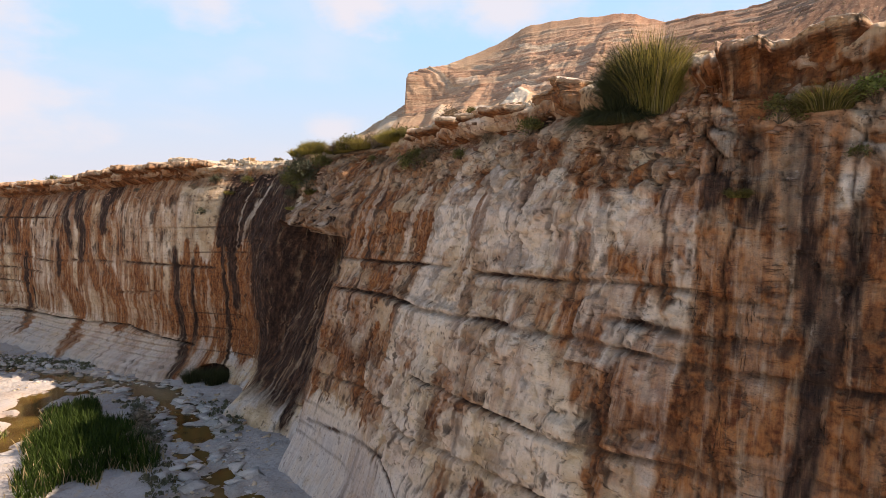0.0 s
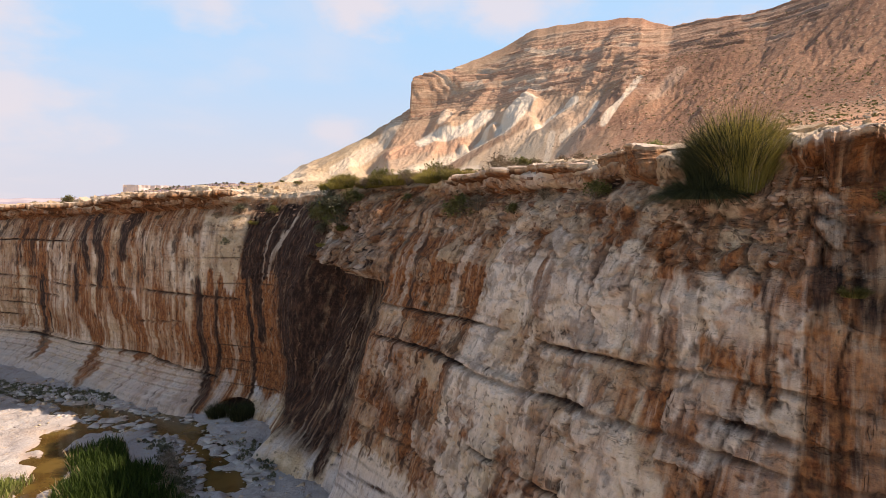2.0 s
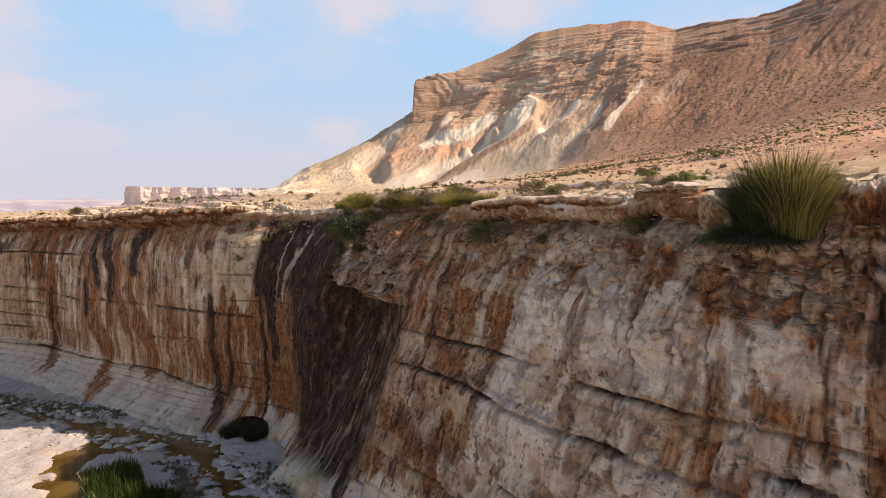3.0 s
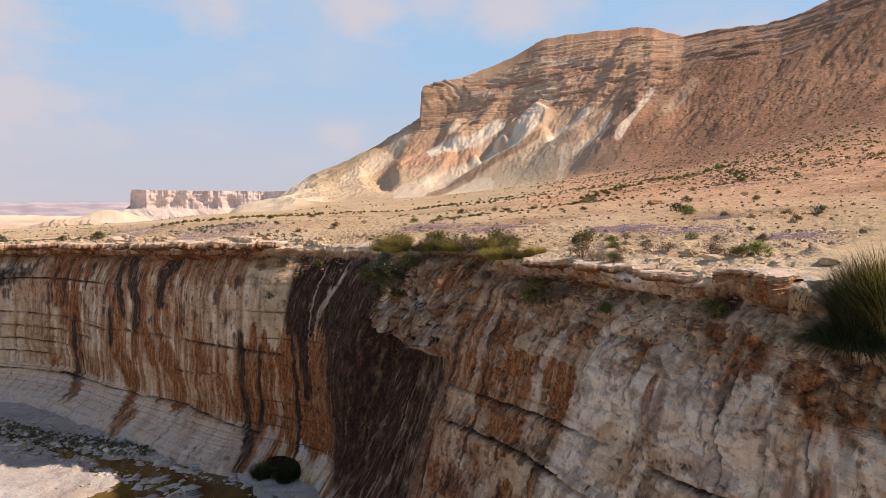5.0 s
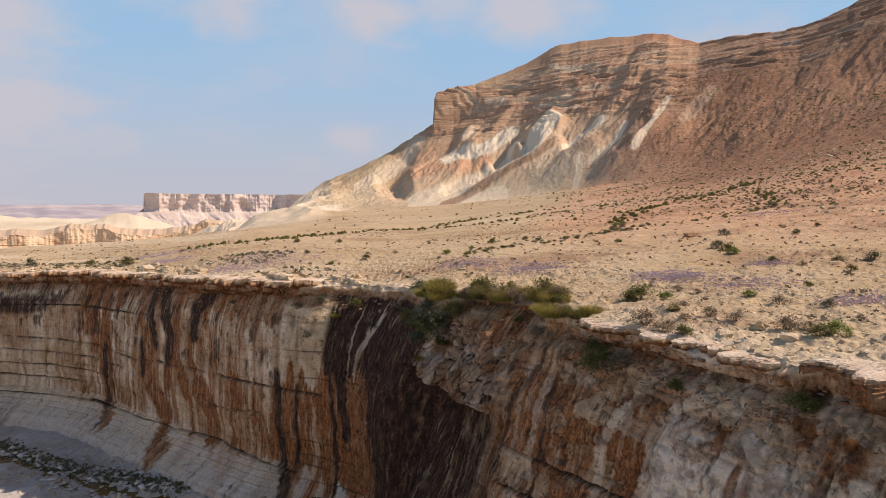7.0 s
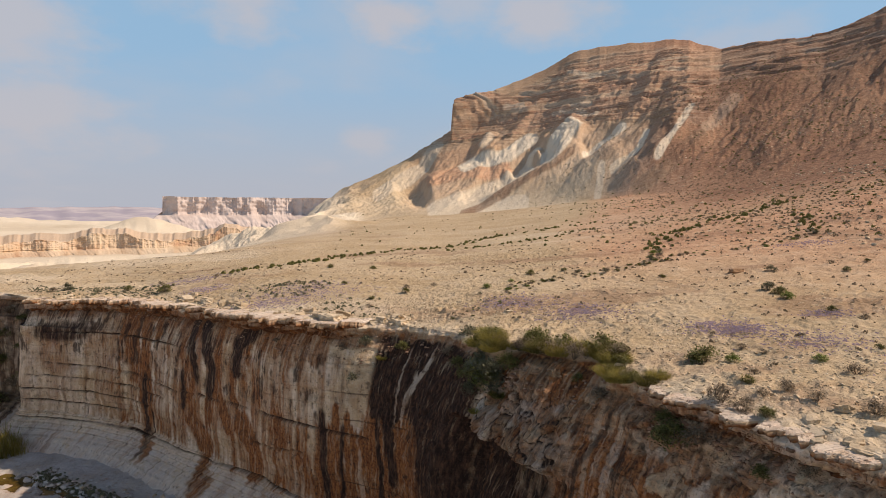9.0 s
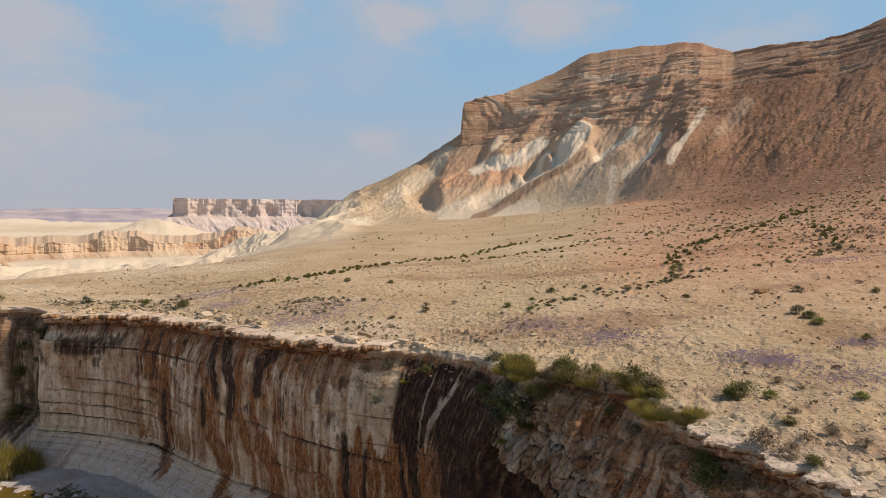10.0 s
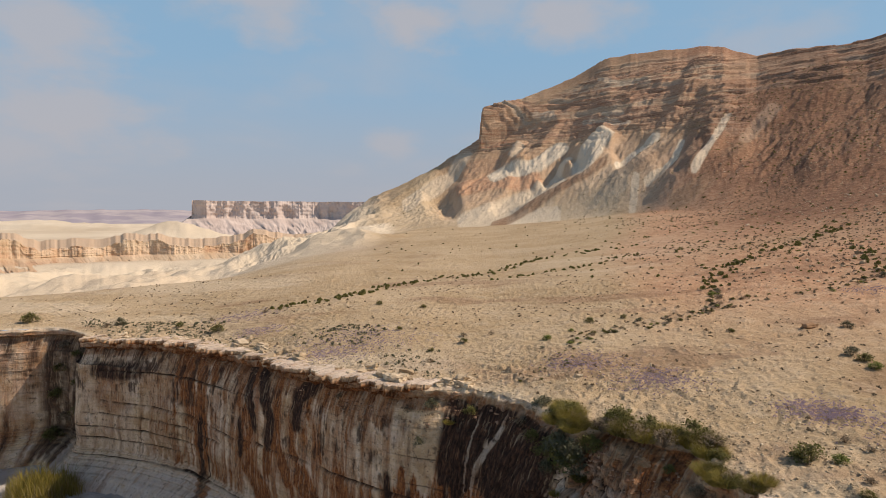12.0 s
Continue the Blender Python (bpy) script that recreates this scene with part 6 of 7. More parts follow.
for n in range(290):
    s = rnd.uniform(26, 63) if n < 220 else rnd.uniform(-6, 26)
    back = abs(rnd.gauss(0, 0.7)) if n < 220 else abs(rnd.gauss(0, 1.1))
    x, y, z, turn = rim_point(s, back)
    k = (0.14 + 0.5 * rnd.random() ** 2) * (1.2 if n < 220 else 0.7)
    ob = new("stone", stone_models[n % 7])
    ob.matrix_basis = Matrix.LocRotScale((x, y, z + 0.08 * k), Euler((rnd.uniform(-0.3, 0.3), rnd.uniform(-0.3, 0.3), rnd.uniform(0, 6.3))), (k, k, k * rnd.uniform(0.6, 1.0)))
    tagged(ob, "pale crumbling limestone lump on the rim", "stone", "rim stones")
big = new("boulder", rock_mesh("boulder", 40, 0.42, 0.25, 0.22, SLAB, 4, 0.3, 0.3))
big.matrix_basis = pose(9.6, 41.6, ground_z(9.6, 41.6) + 0.0, 0, 0, 20)
tagged(big, "low brown boulder alone on the slope", "rock")


# ---- scattered stuff ----
def scatter(name, base, base_faces, at, size, material, label, category, tall=(0.5, 1.0), seed=0):
    """Many small copies of one of several shapes joined into one mesh."""
    g = np.random.default_rng(seed)
    n, k = len(at), base[0].shape[0]
    pick = g.integers(0, len(base), n)
    B = np.stack(base)[pick]
    a = g.uniform(0, math.tau, n)
    ca, sa = np.cos(a)[:, None], np.sin(a)[:, None]
    V = np.empty_like(B)
    V[..., 0] = B[..., 0] * ca - B[..., 1] * sa
    V[..., 1] = B[..., 0] * sa + B[..., 1] * ca
    V[..., 2] = B[..., 2] * g.uniform(*tall, n)[:, None]
    V = V * np.asarray(size)[:, None, None] + np.asarray(at)[:, None, :]
    Fq = np.asarray(base_faces)[None] + (np.arange(n) * k)[:, None, None]
    m = Fq.shape[2]
    me = bpy.data.meshes.new(name)
    me.vertices.add(n * k)
    me.vertices.foreach_set("co", V.reshape(-1).astype(np.float32))
    me.loops.add(Fq.size)
    me.loops.foreach_set("vertex_index", Fq.reshape(-1).astype(np.int32))
    me.polygons.add(Fq.size // m)
    me.polygons.foreach_set("loop_start", (np.arange(Fq.size // m) * m).astype(np.int32))
    me.update(calc_edges=True)
    me.materials.append(material)
    return tagged(new(name, me), label, category, kind="stuff")


def shards(seed, count=14):
    """Broken angular blocks, each tumbled its own way."""
    g = np.random.default_rng(seed)
    cube = np.array([(x, y, z) for x in (-1, 1) for y in (-1, 1) for z in (-1, 1)], float)
    faces = [[0, 1, 3, 2], [4, 6, 7, 5], [0, 4, 5, 1], [2, 3, 7, 6], [0, 2, 6, 4], [1, 5, 7, 3]]
    out = []
    for _ in range(count):
        v = (cube * g.uniform(0.45, 1.1, (8, 1)) + g.normal(0, 0.16, (8, 3))) * np.array([0.5, 0.38, 0.26])
        turn = np.array(Euler(tuple(g.uniform(-0.6, 0.6, 3))).to_matrix())
        out.append(v @ turn.T)
    return out, faces


def sprigs(seed, quads=11, count=6, flat=0.75):
    """Little leafy bundles for plants seen from afar."""
    g = np.random.default_rng(seed)
    out = []
    for _ in range(count):
        V = []
        for _ in range(quads):
            e, a = g.uniform(0.1, 1.5), g.uniform(0, math.tau)
            d = np.array([math.cos(a) * math.cos(e), math.sin(a) * math.cos(e), flat * math.sin(e)]) * g.uniform(0.3, 0.55)
            side = np.array([-math.sin(a), math.cos(a), g.uniform(-0.5, 0.5)]) * g.uniform(0.1, 0.2)
            up = np.array([0, 0, 1.0]) * g.uniform(0.1, 0.24)
            V += [d - side - up * 0.5, d + side - up * 0.5, d + side * 0.6 + up, d - side * 0.6 + up]
        V = np.array(V)
        V[:, 2] = np.maximum(V[:, 2], -0.05)
        out.append(V)
    return out, [[4 * i, 4 * i + 1, 4 * i + 2, 4 * i + 3] for i in range(quads)]


def land_points(g, n, az, q, keep=None):
    """Random places on the land between two bearings, q metres behind the rim."""
    j = np.searchsorted(AZ, g.uniform(az[0], az[1], n))
    qq = q[0] + (q[1] - q[0]) * g.random(n) ** 0.8
    i = np.clip(np.searchsorted(Q[:, 0], qq), 1, len(Q) - 1)
    t = g.random((n, 1))
    P0, P1 = np.stack([LX, LY, LZ], -1)[i - 1, j], np.stack([LX, LY, LZ], -1)[i, j]
    P = P0 * (1 - t) + P1 * t
    if keep is not None:
        P = P[keep(P[:, 0], P[:, 1]) > g.random(len(P))]
    return P


g = np.random.default_rng(77)
L_base, L_faces = shards(5)
P = np.vstack([land_points(g, 8200, (-42, 0), (0.05, 9)), land_points(g, 6500, (-5, 44), (0.05, 12)),
               land_points(g, 9000, (-42, 44), (5, 45), lambda x, y: sstep(0.35, 0.7, vnoise(x * 0.16, y * 0.16, 130)))])
scatter("scattered_stones", L_base, L_faces, P, 0.03 + 0.12 * g.random(len(P)) ** 3, STONE, "small tan stones strewn over the plateau", "stones", seed=1)
P = land_points(g, 18000, (-8, 44), (40, 240), lambda x, y: (0.2 + 0.8 * sstep(0.4, 0.65, vnoise(x * 0.05, y * 0.05, 131))) * sstep(-20, 45, x - 0.12 * y + 40 * fbm(x * 0.02, y * 0.02, 3, 135)))
scatter("slope_rubble", L_base, L_faces, P, 0.12 + 0.45 * g.random(len(P)) ** 2, STONE, "brown rubble on the hill's lower slope", "stones", seed=2)
S_base, S_faces = sprigs(6)
P = land_points(g, 9000, (2, 44), (45, 150), lambda x, y: (0.1 + 0.9 * sstep(0.35, 0.7, vnoise(x * 0.07, y * 0.07, 141))) * sstep(4, 26, np.degrees(np.arctan2(x - OX, y - OY)) + 6 * fbm(x * 0.03, y * 0.03, 3, 142)))
scatter("slope_herbs", S_base, S_faces, P, 0.16 + 0.4 * g.random(len(P)) ** 2.5, LEAF_DRY, "small dry brown herbs dotted over the slope", "herbs", seed=6)
P = land_points(g, 17000, (-12, 44), (45, 250), lambda x, y: (0.15 + 0.85 * sstep(0.4, 0.7, vnoise(x * 0.04, y * 0.04, 132))) * (0.06 + 0.94 * sstep(-15, 50, x - 0.12 * y + 40 * fbm(x * 0.02, y * 0.02, 3, 135))))
scatter("distant_shrubs", S_base, S_faces, P, 0.25 + 0.5 * g.random(len(P)) ** 2, LEAF_OLIVE, "small dark shrubs dotted over the hillside", "shrubs", seed=3)
P = np.vstack([land_points(g, 1500, (-44, 8), (2, 70), lambda x, y: sstep(0.4, 0.7, vnoise(x * 0.12, y * 0.12, 133))), land_points(g, 700, (5, 44), (3, 50))])
scatter("low_herbs", S_base, S_faces, P, 0.12 + 0.25 * g.random(len(P)) ** 2, LEAF_DRY, "low dry herbs between the stones", "herbs", seed=4)
P = land_points(g, 1500, (-36, -6), (1.0, 16), lambda x, y: sstep(0.35, 0.6, vnoise(x * 0.2, y * 0.2, 134)))
scatter("grey_herbs", S_base, S_faces, P, 0.14 + 0.3 * g.random(len(P)) ** 2, LEAF_GREY, "low grey-green herbs near the rim", "herbs", seed=5)

# lilac flowers in drifts
DRIFTS = [(-18.6, 43.2, 3.0, 900), (-19.9, 40.8, 1.6, 400), (-32.1, 54.9, 2.2, 500), (-27.7, 48.0, 1.4, 400), (-1.6, 33.2, 1.5, 450), (3.6, 29.2, 1.0, 350), (4.3, 28.3, 0.9, 450),
          (6.1, 26.0, 1.4, 300), (7.6, 22.0, 0.9, 260), (18.4, 50.2, 1.6, 260), (-5.1, 36.7, 1.3, 260), (-1.5, 34.5, 1.0, 250), (-4.3, 37.3, 1.6, 260), (8.6, 30.1, 0.7, 200)]
F_base, F_faces = sprigs(9, 7, 6, 0.5)
for n, (x, y, r, count) in enumerate(DRIFTS):
    count = int(count * 1.2)
    gx, gy = x + r * g.normal(0, 0.75, count), y + r * g.normal(0, 0.55, count)
    P = np.array([(a, b, ground_z(a, b) + 0.06) for a, b in zip(gx, gy)])
    scatter("flower_drift", F_base, F_faces, P, 0.07 + 0.10 * g.random(count), PETAL, "drift of small lilac flowers on the stony soil", "flowers", seed=20 + n)

# ---- shrubs of the plateau ----
NEAR = [(1.4, 24.6, 1.25, "olive"), (2.2, 24.3, 0.6, "green"), (0.3, 20.4, 1.15, "dry"), (0.9, 20.1, 0.55, "dry"), (0.5, 19.6, 0.7, "dry"), (0.9, 19.0, 0.6, "olive"), (1.6, 21.7, 0.5, "olive"),
        (1.5, 20.5, 0.5, "dry"), (2.4, 20.9, 0.65, "dry"), (2.7, 19.8, 0.6, "dry"), (2.3, 22.7, 0.46, "dry"), (3.7, 18.9, 0.9, "dry"), (4.2, 18.7, 0.52, "dry"), (4.4, 17.8, 0.75, "green"),
        (3.9, 17.7, 0.62, "olive"), (5.0, 23.8, 0.52, "green"), (9.2, 30.5, 0.52, "olive"), (8.8, 33.7, 0.76, "green"), (11.6, 29.5, 0.66, "olive"), (9.7, 29.0, 0.55, "dry")]
FURTHER = [(7.6, 24.8, 0.42, "olive"), (5.4, 22.5, 0.75, "dry"), (6.3, 21.3, 0.53, "grey"), (10.8, 27.4, 0.5, "olive"), (15.5, 40.1, 0.56, "olive"), (15.7, 42.2, 0.6, "dry"),
           (17.9, 42.1, 0.45, "olive"), (13.0, 29.4, 0.75, "grey"), (5.8, 19.1, 0.4, "dry"), (3.3, 26.1, 0.54, "dry"), (5.0, 41.7, 0.5, "olive"), (-3.0, 45.8, 0.73, "olive"),
           (-6.2, 42.2, 0.68, "green"), (-4.5, 43.7, 0.47, "green"), (-0.5, 46.6, 0.5, "olive"), (-11.7, 43.8, 0.63, "dry"), (-9.8, 44.0, 0.55, "dry")]
FURTHEST = [(-32.0, 49.9, 1.2, "olive"), (-36.9, 53.0, 0.9, "olive"), (-34.7, 54.4, 0.8, "dry"), (-52.5, 55.0, 1.8, "olive"), (-44.1, 53.6, 0.95, "dry"), (-43.5, 54.6, 1.3, "grey"),
            (3.7, 25.2, 0.4, "dry"), (-11.6, 42.4, 0.6, "olive"), (-13.5, 40.6, 0.5, "olive"), (-13.4, 38.6, 0.54, "dry"), (-16.4, 45.5, 0.57, "olive"), (-19.9, 55.9, 0.7, "olive"),
            (-15.7, 53.7, 0.67, "olive"), (11.5, 41.1, 0.8, "grey"), (8.9, 35.9, 0.88, "grey"), (9.0, 34.9, 0.85, "olive")]
pick = 0
for x, y, size, kind in NEAR + FURTHER + FURTHEST:
    pick += 1
    plant(kind, x, y, ground_z(x, y), size, pick, 0.85)

# shrubs that follow the dry runnels
RUNNELS = [
    ([(-30, 56.4), (-26.4, 58.5), (-23.2, 63.3), (-21.9, 68.9), (-17.4, 74.2)], 42, 0.9), ([(-17.4, 74.2), (-12.9, 78.2), (-3.7, 94.5), (5.4, 98.9), (11.7, 98)], 40, 0.9),
    ([(-10.1, 71.9), (-4.7, 76.9), (2.5, 80.1), (9.8, 87.8)], 24, 0.8), ([(-5.6, 39.6), (-2.8, 43.2), (-0.8, 43.9), (1.7, 45), (4.5, 47.2), (6.5, 48.3)], 34, 0.65),
    ([(6.5, 48.3), (10, 59.6), (14.2, 67.4), (19.6, 72.3), (27.5, 79), (34.5, 83.8)], 60, 0.95), ([(6.5, 48.3), (10.4, 51), (14.5, 52.1), (18.2, 52.8)], 16, 0.7),
    ([(-7.6, 35.2), (-6.3, 36.4), (-5.4, 38.9)], 12, 0.4), ([(27.5, 67.7), (21.8, 56.8), (20.1, 52.4)], 20, 0.9),
]
rnd = random.Random(12)
far_shrubs = []
for pts, count, size in RUNNELS:
    lens = [math.dist(a, b) for a, b in zip(pts, pts[1:])]
    for _ in range(int(count * 2.2)):
        d = rnd.uniform(0, sum(lens))
        for (a, b), ln_ in zip(zip(pts, pts[1:]), lens):
            if d <= ln_:
                break
            d -= ln_
        t = min(1.0, d / ln_)
        x, y = a[0] + (b[0] - a[0]) * t + rnd.gauss(0, 0.55), a[1] + (b[1] - a[1]) * t + rnd.gauss(0, 0.55)
        pick += 1
        k = size * rnd.uniform(0.25, 0.8)
        if y > 56:
            far_shrubs.append((x, y, ground_z(x, y), k))
        else:
            plant(rnd.choice(("olive", "dry", "olive", "green", "dry", "grey")), x, y, ground_z(x, y), k, pick, 0.7)
P = np.array(far_shrubs)
R_base, R_faces = sprigs(16, 34, 8, 0.75)
scatter("runnel_shrubs", R_base, R_faces, P[:, :3], P[:, 3] * 0.85, LEAF_OLIVE, "olive shrubs strung along the dry runnels", "shrubs", (0.8, 1.1), seed=47)

# ---- the tussock and the plants that hang on the wall ----
p, out = wall_point(0.1, 11.0)
p.z += 0.1
lengthways = Vector((-out.y, out.x, 0))                # along the wall, upstream
if lengthways.x < 0:
    lengthways = -lengthways
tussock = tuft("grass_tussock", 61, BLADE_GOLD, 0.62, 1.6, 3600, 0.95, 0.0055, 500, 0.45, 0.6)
# dark blades paint the shade inside the tussock and away from the sun
part("shaded_growth", tri_mesh("shaded_growth", *blades(random.Random(64), 5200, 0.7, 1.5, 1.05, 0.007, 0.6, 0.5), BLADE_DARK), None, tussock, "drooping blades coloured dark for the tussock's shaded side").location = (-0.45 * lengthways.x, -0.45 * lengthways.y, 0.05)
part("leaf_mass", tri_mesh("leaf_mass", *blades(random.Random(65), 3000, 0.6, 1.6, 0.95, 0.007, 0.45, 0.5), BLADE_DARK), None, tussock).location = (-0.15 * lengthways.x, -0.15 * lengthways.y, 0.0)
tagged(tussock, "large arching golden grass tussock with darker blades for its shaded side", "grass tussock")
tussock.matrix_basis = place(p.x + 0.2 * lengthways.x - 0.2 * out.x, p.y + 0.2 * lengthways.y - 0.2 * out.y, p.z - 0.15, 0.86, 0.0, 0.0, 1.75)
# the shade below the tussock is in this grass's dark colour
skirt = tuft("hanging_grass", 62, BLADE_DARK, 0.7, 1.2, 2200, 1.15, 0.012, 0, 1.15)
tagged(skirt, "drooping grass coloured dark for the shade below the big tussock", "grass")
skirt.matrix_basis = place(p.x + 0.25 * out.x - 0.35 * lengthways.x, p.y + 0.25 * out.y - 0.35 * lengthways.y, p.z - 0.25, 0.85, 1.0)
TONGUE = [(19.8, 10.1, 1.9, "olive"), (18.8, 9.9, 1.4, "grey"), (15.3, 10.9, 0.7, "dry"), (13.2, 10.7, 0.8, "dry"), (19.4, 9.9, 1.2, "green"), (19.0, 10.3, 1.1, "olive"), (20.2, 9.4, 1.0, "grey"), (19.1, 8.9, 0.55, "gold"), (20.6, 10.0, 1.2, "olive"), (21.8, 10.2, 1.0, "olive"), (22.8, 10.5, 0.9, "dry"), (14.4, 10.9, 0.6, "olive")]
HANGING = TONGUE + [(-3.7, 10.75, 1.25, "grass"), (-3.1, 10.6, 0.95, "olive"), (-4.3, 10.8, 0.9, "green"), (-2.6, 9.3, 0.55, "grass"), (-4.2, 9.9, 0.4, "olive"), (9.8, 10.35, 1.3, "olive"),
           (9.1, 10.6, 1.0, "dry"), (10.4, 10.7, 0.9, "olive"), (7.0, 10.5, 0.6, "olive"), (3.6, 10.9, 0.85, "olive"), (5.9, 10.9, 0.6, "dry"), (26.3, 9.7, 0.7, "gold"), (27.4, 10.3, 0.9, "grey"),
           (18.4, 9.6, 0.9, "grass"), (28.6, 10.0, 0.7, "dry"), (27.6, 8.6, 0.7, "grey"), (10.2, 7.4, 0.35, "dry"), (25.4, 10.3, 0.8, "olive"), (33.6, 9.9, 0.5, "dry"), (0.6, 10.9, 0.7, "olive"), (62.8, 8.9, 1.0, "dry"), (63.6, 6.0, 1.2, "olive"), (64.4, 3.4, 1.6, "olive"), (63.4, 1.6, 1.4, "dry"), (65.2, 8.2, 1.2, "olive"), (68.2, 8.6, 1.3, "dry"), (68.0, 6.6, 1.4, "olive"), (68.4, 4.2, 1.6, "olive"), (67.8, 2.2, 1.8, "dry"), (68.6, 0.8, 1.8, "olive")]
for n, (s, z, size, kind) in enumerate(HANGING):
    p, out = wall_point(s, z)
    plant(kind, p.x + 0.05 * out.x, p.y + 0.05 * out.y, p.z, size, n, 0.85, LABELS[kind][0].split(" on ")[0] + " rooted in the canyon wall")

# the thicket in the notch
THICKET = [(22.4, 11.2, 1.2, "grey", 0.4), (21.4, 11.3, 1.3, "olive", 0.5), (20.6, 11.3, 1.2, "dry", 0.4), (19.6, 10.5, 1.5, "grey", 0.0), (18.9, 10.2, 1.5, "grey", 0.0), (18.4, 10.8, 1.1, "olive", 0.0)]
for n, (s, z, size, kind, back) in enumerate(THICKET):
    p, out = wall_point(s, z)
    plant(kind, p.x - back * out.x, p.y - back * out.y, p.z, size, n, 1.0, "grey-green bush in the notch of the rim" if kind != "dry" else "")
for n in range(46):
    s = 21.0 - 9.6 * n / 45
    x, y, z, _ = rim_point(s + rnd.uniform(-0.2, 0.2), rnd.uniform(-0.5, 0.7))
    kind = ("gold", "olive", "gold", "grass", "gold", "dry")[n % 6]
    plant(kind, x, y, ground_z(x, y) if n % 3 == 0 else z - 0.05, rnd.uniform(0.8, 1.5) * (1.0 if n < 38 else 0.75), n, rnd.uniform(0.7, 1.15), "dense green-gold grass and scrub along the notch")

# broken red rubble below the cap, and on the tongue in the notch
g = np.random.default_rng(55)
L_base, L_faces = shards(15)
spots = []
for s0, s1, z0, z1, count in ((-5.5, -1.4, 10.4, 11.5, 300), (-1.8, 1.6, 9.7, 11.2, 380), (1.4, 6.0, 10.4, 11.5, 420), (6.0, 11.5, 10.2, 11.5, 620), (12.5, 19.0, 9.9, 11.3, 420), (19.0, 27.0, 9.8, 11.2, 400), (27, 61, 9.4, 10.0, 700)):
    for s, z in zip(g.uniform(s0, s1, count), z0 + (z1 - z0) * g.random(count) ** 0.8):
        if vnoise(s * 0.9, z * 1.3, 138) > g.random() * 0.9:
            q_, _ = wall_point(s, z)
            spots.append(tuple(q_))
P = np.array(spots)
scatter("wall_rubble", L_base, L_faces, P[::2], 0.05 + 0.2 * g.random(len(P[::2])) ** 2, REDSTONE, "red-brown rubble lodged below the rim", "rubble", (0.5, 0.9), seed=45)

# ---- reeds, weeds and stones in the canyon ----
def reed_clump(name, label, cx, cy, rx, ry, height, count, seed, material=REED, dry=0.06, turn=0.0):
    rnd = random.Random(seed)
    root = new(name)
    root.location = (cx, cy, bed_z(cx, cy))
    for part_name, mat, n in (("leaf_mass", material, count), ("dry_growth", STRAW, int(count * dry))):
        V, Fc = [], []
        for _ in range(n):
            a, r = rnd.uniform(0, math.tau), math.sqrt(rnd.random())
            if part_name == "dry_growth":
                r = rnd.uniform(0.75, 1.1)
            edge = 1 + 0.25 * math.sin(3 * a + seed) + 0.15 * math.sin(7 * a)
            x, y = rx * r * math.cos(a) * edge, ry * r * math.sin(a) * edge
            x, y = x * math.cos(turn) - y * math.sin(turn), x * math.sin(turn) + y * math.cos(turn)
            v, f = blades(rnd, 1, 0.05, height * (1 - 0.45 * r * r) * rnd.uniform(0.6, 1.05), 0.5, 0.022, 0.4, 0.5)
            k = len(V)
            z0 = bed_z(cx + x, cy + y) - root.location.z
            V += [(p[0] + x, p[1] + y, p[2] + z0) for p in v]
            Fc += [tuple(i + k for i in q_) for q_ in f]
        tagged(part(part_name, tri_mesh(part_name, V, Fc, mat), None, root), kind="stuff")
    return tagged(root, label, "reeds")


reed_clump("reed_clump", "dense bright green reed clump beside the stream", -14.2, 23.0, 1.9, 4.9, 1.5, 11000, 3, REED, 0.06, 0.62)
reed_clump("reed_clump", "small sunlit green reed clump on pale mud", -18.7, 23.2, 0.9, 1.1, 1.0, 1100, 4, LEAF_GREEN, 0.2)
reed_clump("reed_clump", "small sunlit green reed clump on pale mud", -17.6, 20.6, 1.1, 1.2, 0.9, 900, 5)
reed_clump("reed_clump", "tall yellow-green reeds in the canyon bend", -43.5, 44.4, 2.3, 2.0, 3.6, 3000, 6, BLADE_GOLD, 0.2)

g = np.random.default_rng(91)
W_base, W_faces = sprigs(10, 12, 6, 0.9)
t = g.random(1300)
px = -37 + 16.5 * t + g.normal(0, 0.25, 1300)
py = 41.6 - 6.6 * t + g.normal(0, 0.38, 1300) - 0.8 * np.sin(t * 3.1)
P = np.array([(a, b, bed_z(a, b) + 0.02) for a, b in zip(px, py)])
scatter("bank_weeds", W_base, W_faces, P, 0.10 + 0.28 * g.random(1300), LEAF_GREY, "grey-green weeds along the foot of the wall", "weeds", seed=41)
B_base, B_faces = shards(8)
P = P[:1000] + g.normal(0, 0.35, (1000, 3)) * np.array([1, 1, 0])
scatter("bank_rubble", B_base, B_faces, P, 0.08 + 0.4 * g.random(1000) ** 3, CHALKY, "grey rubble among the weeds at the foot of the wall", "rubble", seed=46)
px, py = g.uniform(-16, -8.3, 900), g.uniform(18, 28, 900)
ok = np.abs(way_distance(px, py, STREAM) - 1.6) < 0.55
P = np.array([(a, b, bed_z(a, b) + 0.02) for a, b in zip(px[ok], py[ok])])
scatter("stream_weeds", W_base, W_faces, P, 0.12 + 0.3 * g.random(len(P)), LEAF_GREY, "straggling weeds beside the stream", "weeds", seed=42)
px, py = g.uniform(-36, -6, 5000), g.uniform(14, 40, 5000)
ok = way_distance(px, py, STREAM) < g.uniform(0.3, 3.2, 5000)
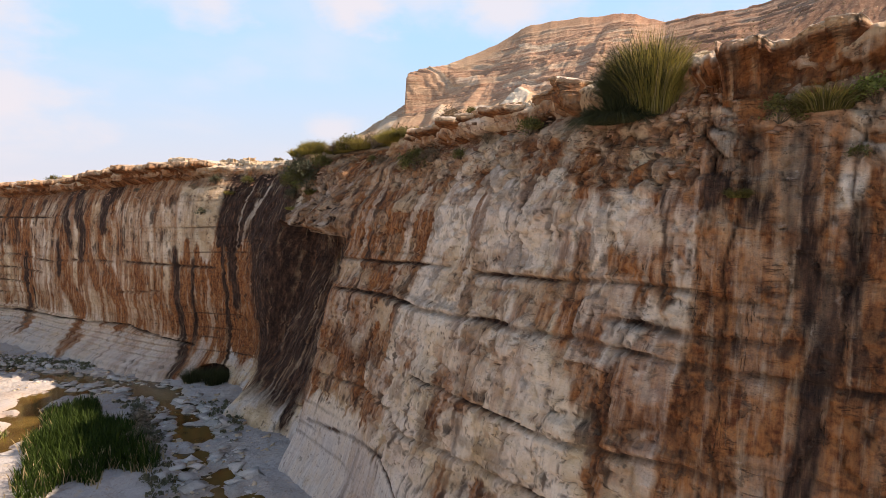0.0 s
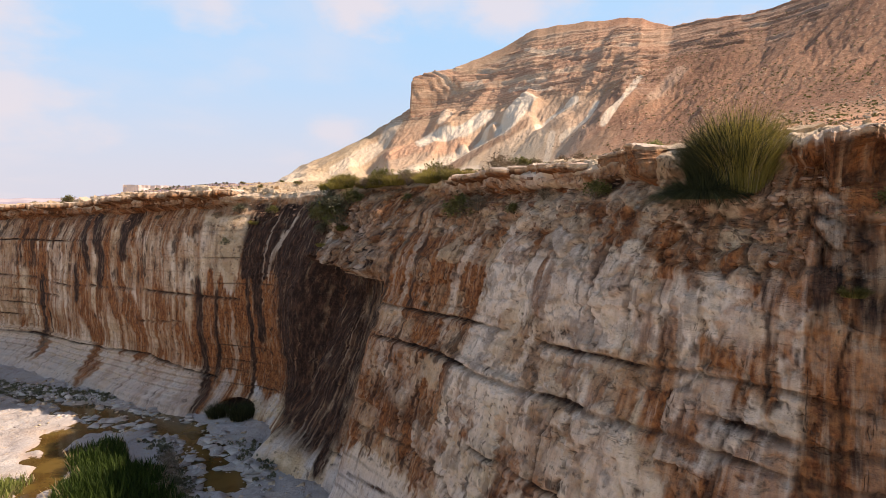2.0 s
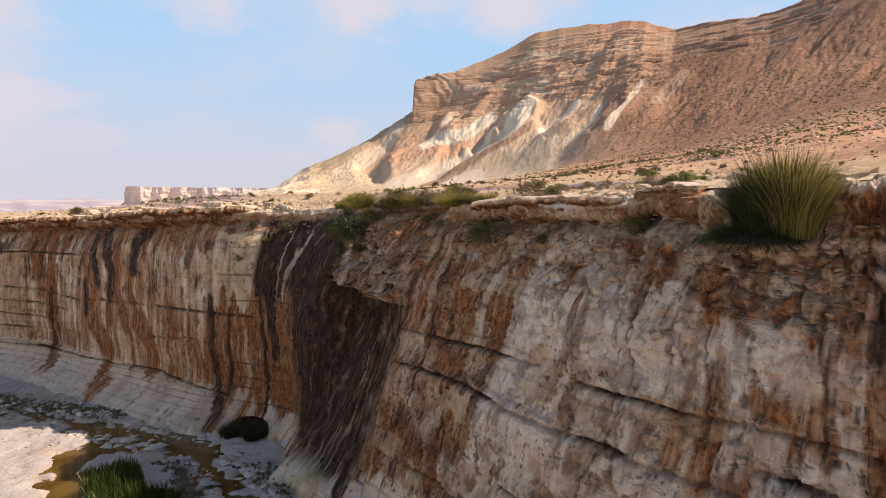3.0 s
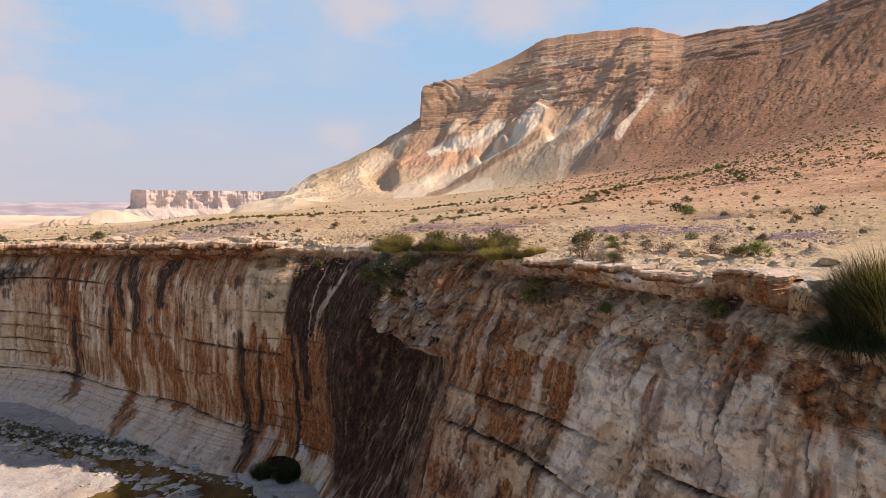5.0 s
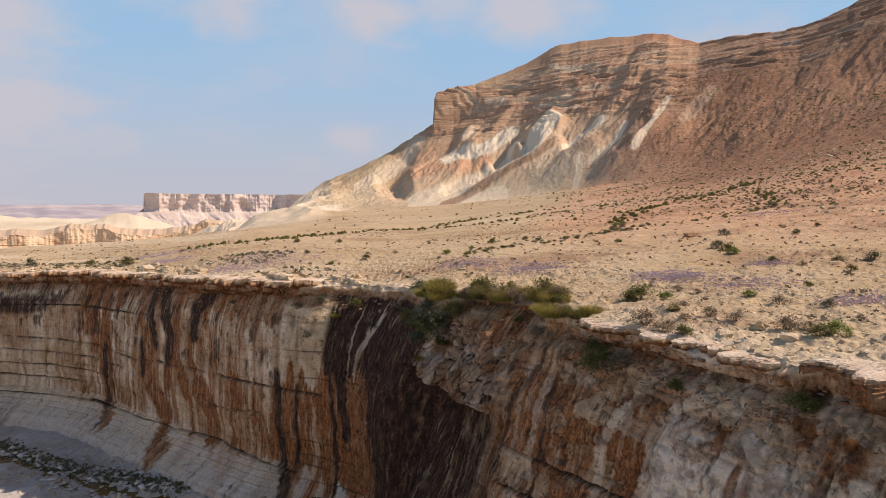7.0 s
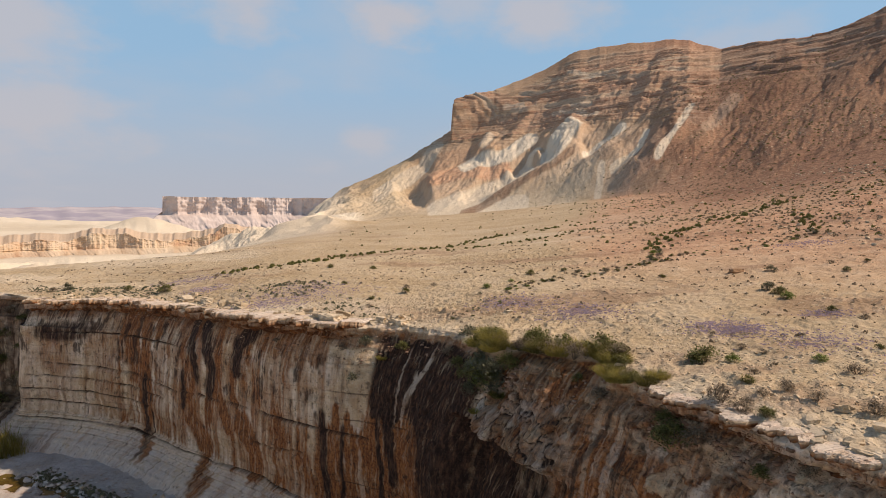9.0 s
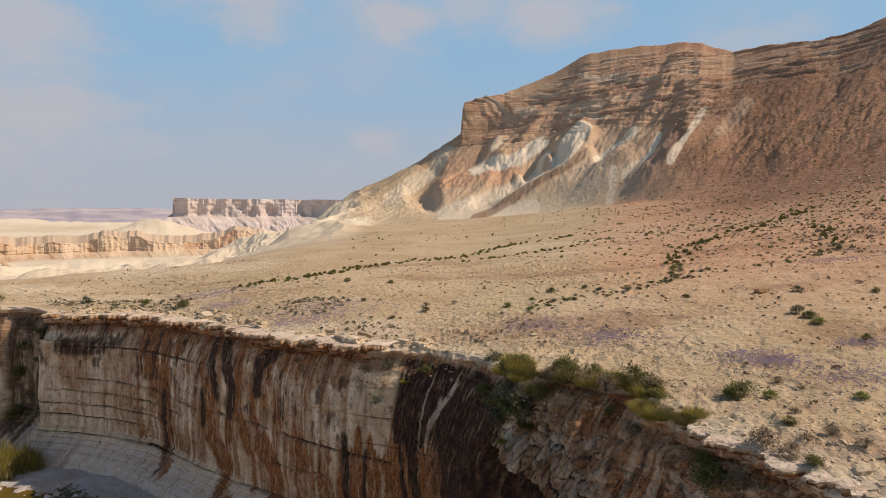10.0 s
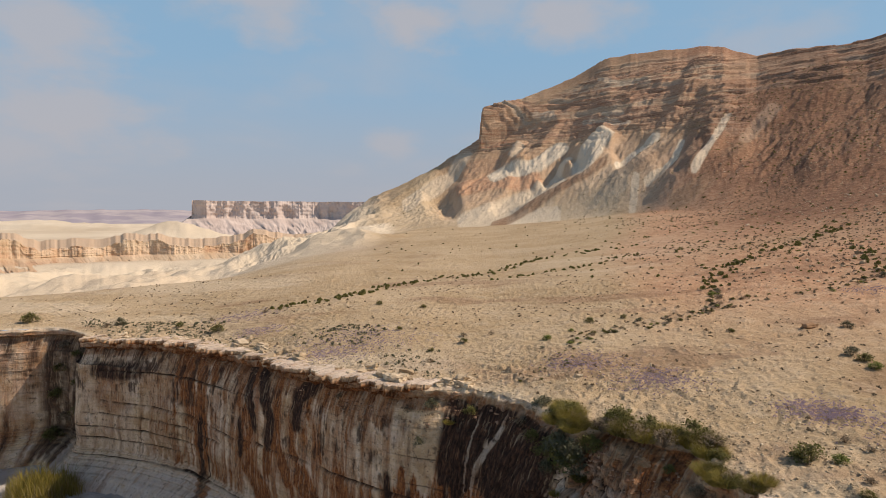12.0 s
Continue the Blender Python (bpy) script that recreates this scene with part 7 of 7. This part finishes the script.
P = np.array([(a, b, bed_z(a, b)) for a, b in zip(px[ok], py[ok])])
L_base, L_faces = shards(7)
scatter("stream_stones", L_base, L_faces, P, 0.05 + 0.3 * g.random(len(P)) ** 3, STONE, "pale stones in and beside the stream", "stones", seed=43)
px, py = g.uniform(-30, -5, 9000), g.uniform(13, 38, 9000)
ok = np.abs(way_distance(px, py, STREAM) - 0.9) < g.uniform(0.0, 0.9, 9000) * (0.3 + vnoise(px * 0.5, py * 0.5, 137))
P = np.array([(a, b, max(bed_z(a, b), bed_level(a, b) - 0.1)) for a, b in zip(px[ok][:1800], py[ok][:1800])])
scatter("crust_flakes", L_base, L_faces, P, 0.08 + 0.75 * g.random(len(P)) ** 4, CHALKY, "thin white lime flakes along the stream", "stones", (0.2, 0.4), seed=44)
p, out = wall_point(25.9, 0.3)
V, Fc = [], []
rnd = random.Random(77)
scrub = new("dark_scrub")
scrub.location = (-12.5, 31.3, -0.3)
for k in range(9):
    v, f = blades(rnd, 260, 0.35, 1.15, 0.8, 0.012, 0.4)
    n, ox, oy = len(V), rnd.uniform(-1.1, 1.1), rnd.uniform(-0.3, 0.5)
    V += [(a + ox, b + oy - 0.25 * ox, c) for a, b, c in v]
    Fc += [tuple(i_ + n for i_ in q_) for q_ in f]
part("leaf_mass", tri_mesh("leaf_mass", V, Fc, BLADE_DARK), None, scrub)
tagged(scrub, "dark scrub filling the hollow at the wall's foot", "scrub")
for n, (x, y, size, kind) in enumerate([(-13.4, 26.1, 0.9, "dry"), (-12.9, 25.2, 1.0, "dry"), (-12.5, 24.2, 1.1, "dry"), (-11.9, 23.3, 0.9, "grey"), (-11.3, 22.6, 0.8, "dry"), (-10.8, 21.8, 0.8, "grey"), (-12.2, 22.9, 1.1, "dry"), (-13.9, 26.9, 0.7, "grey")]):
    plant(kind, x, y, bed_z(x, y), size, n, 0.9, "straggling grey-brown bush beside the reeds")
for models in MODELS.values():                      # models that were never stood anywhere
    for ob in models:
        if ob.name not in stood:
            for o in (*ob.children_recursive, ob):
                bpy.data.objects.remove(o)
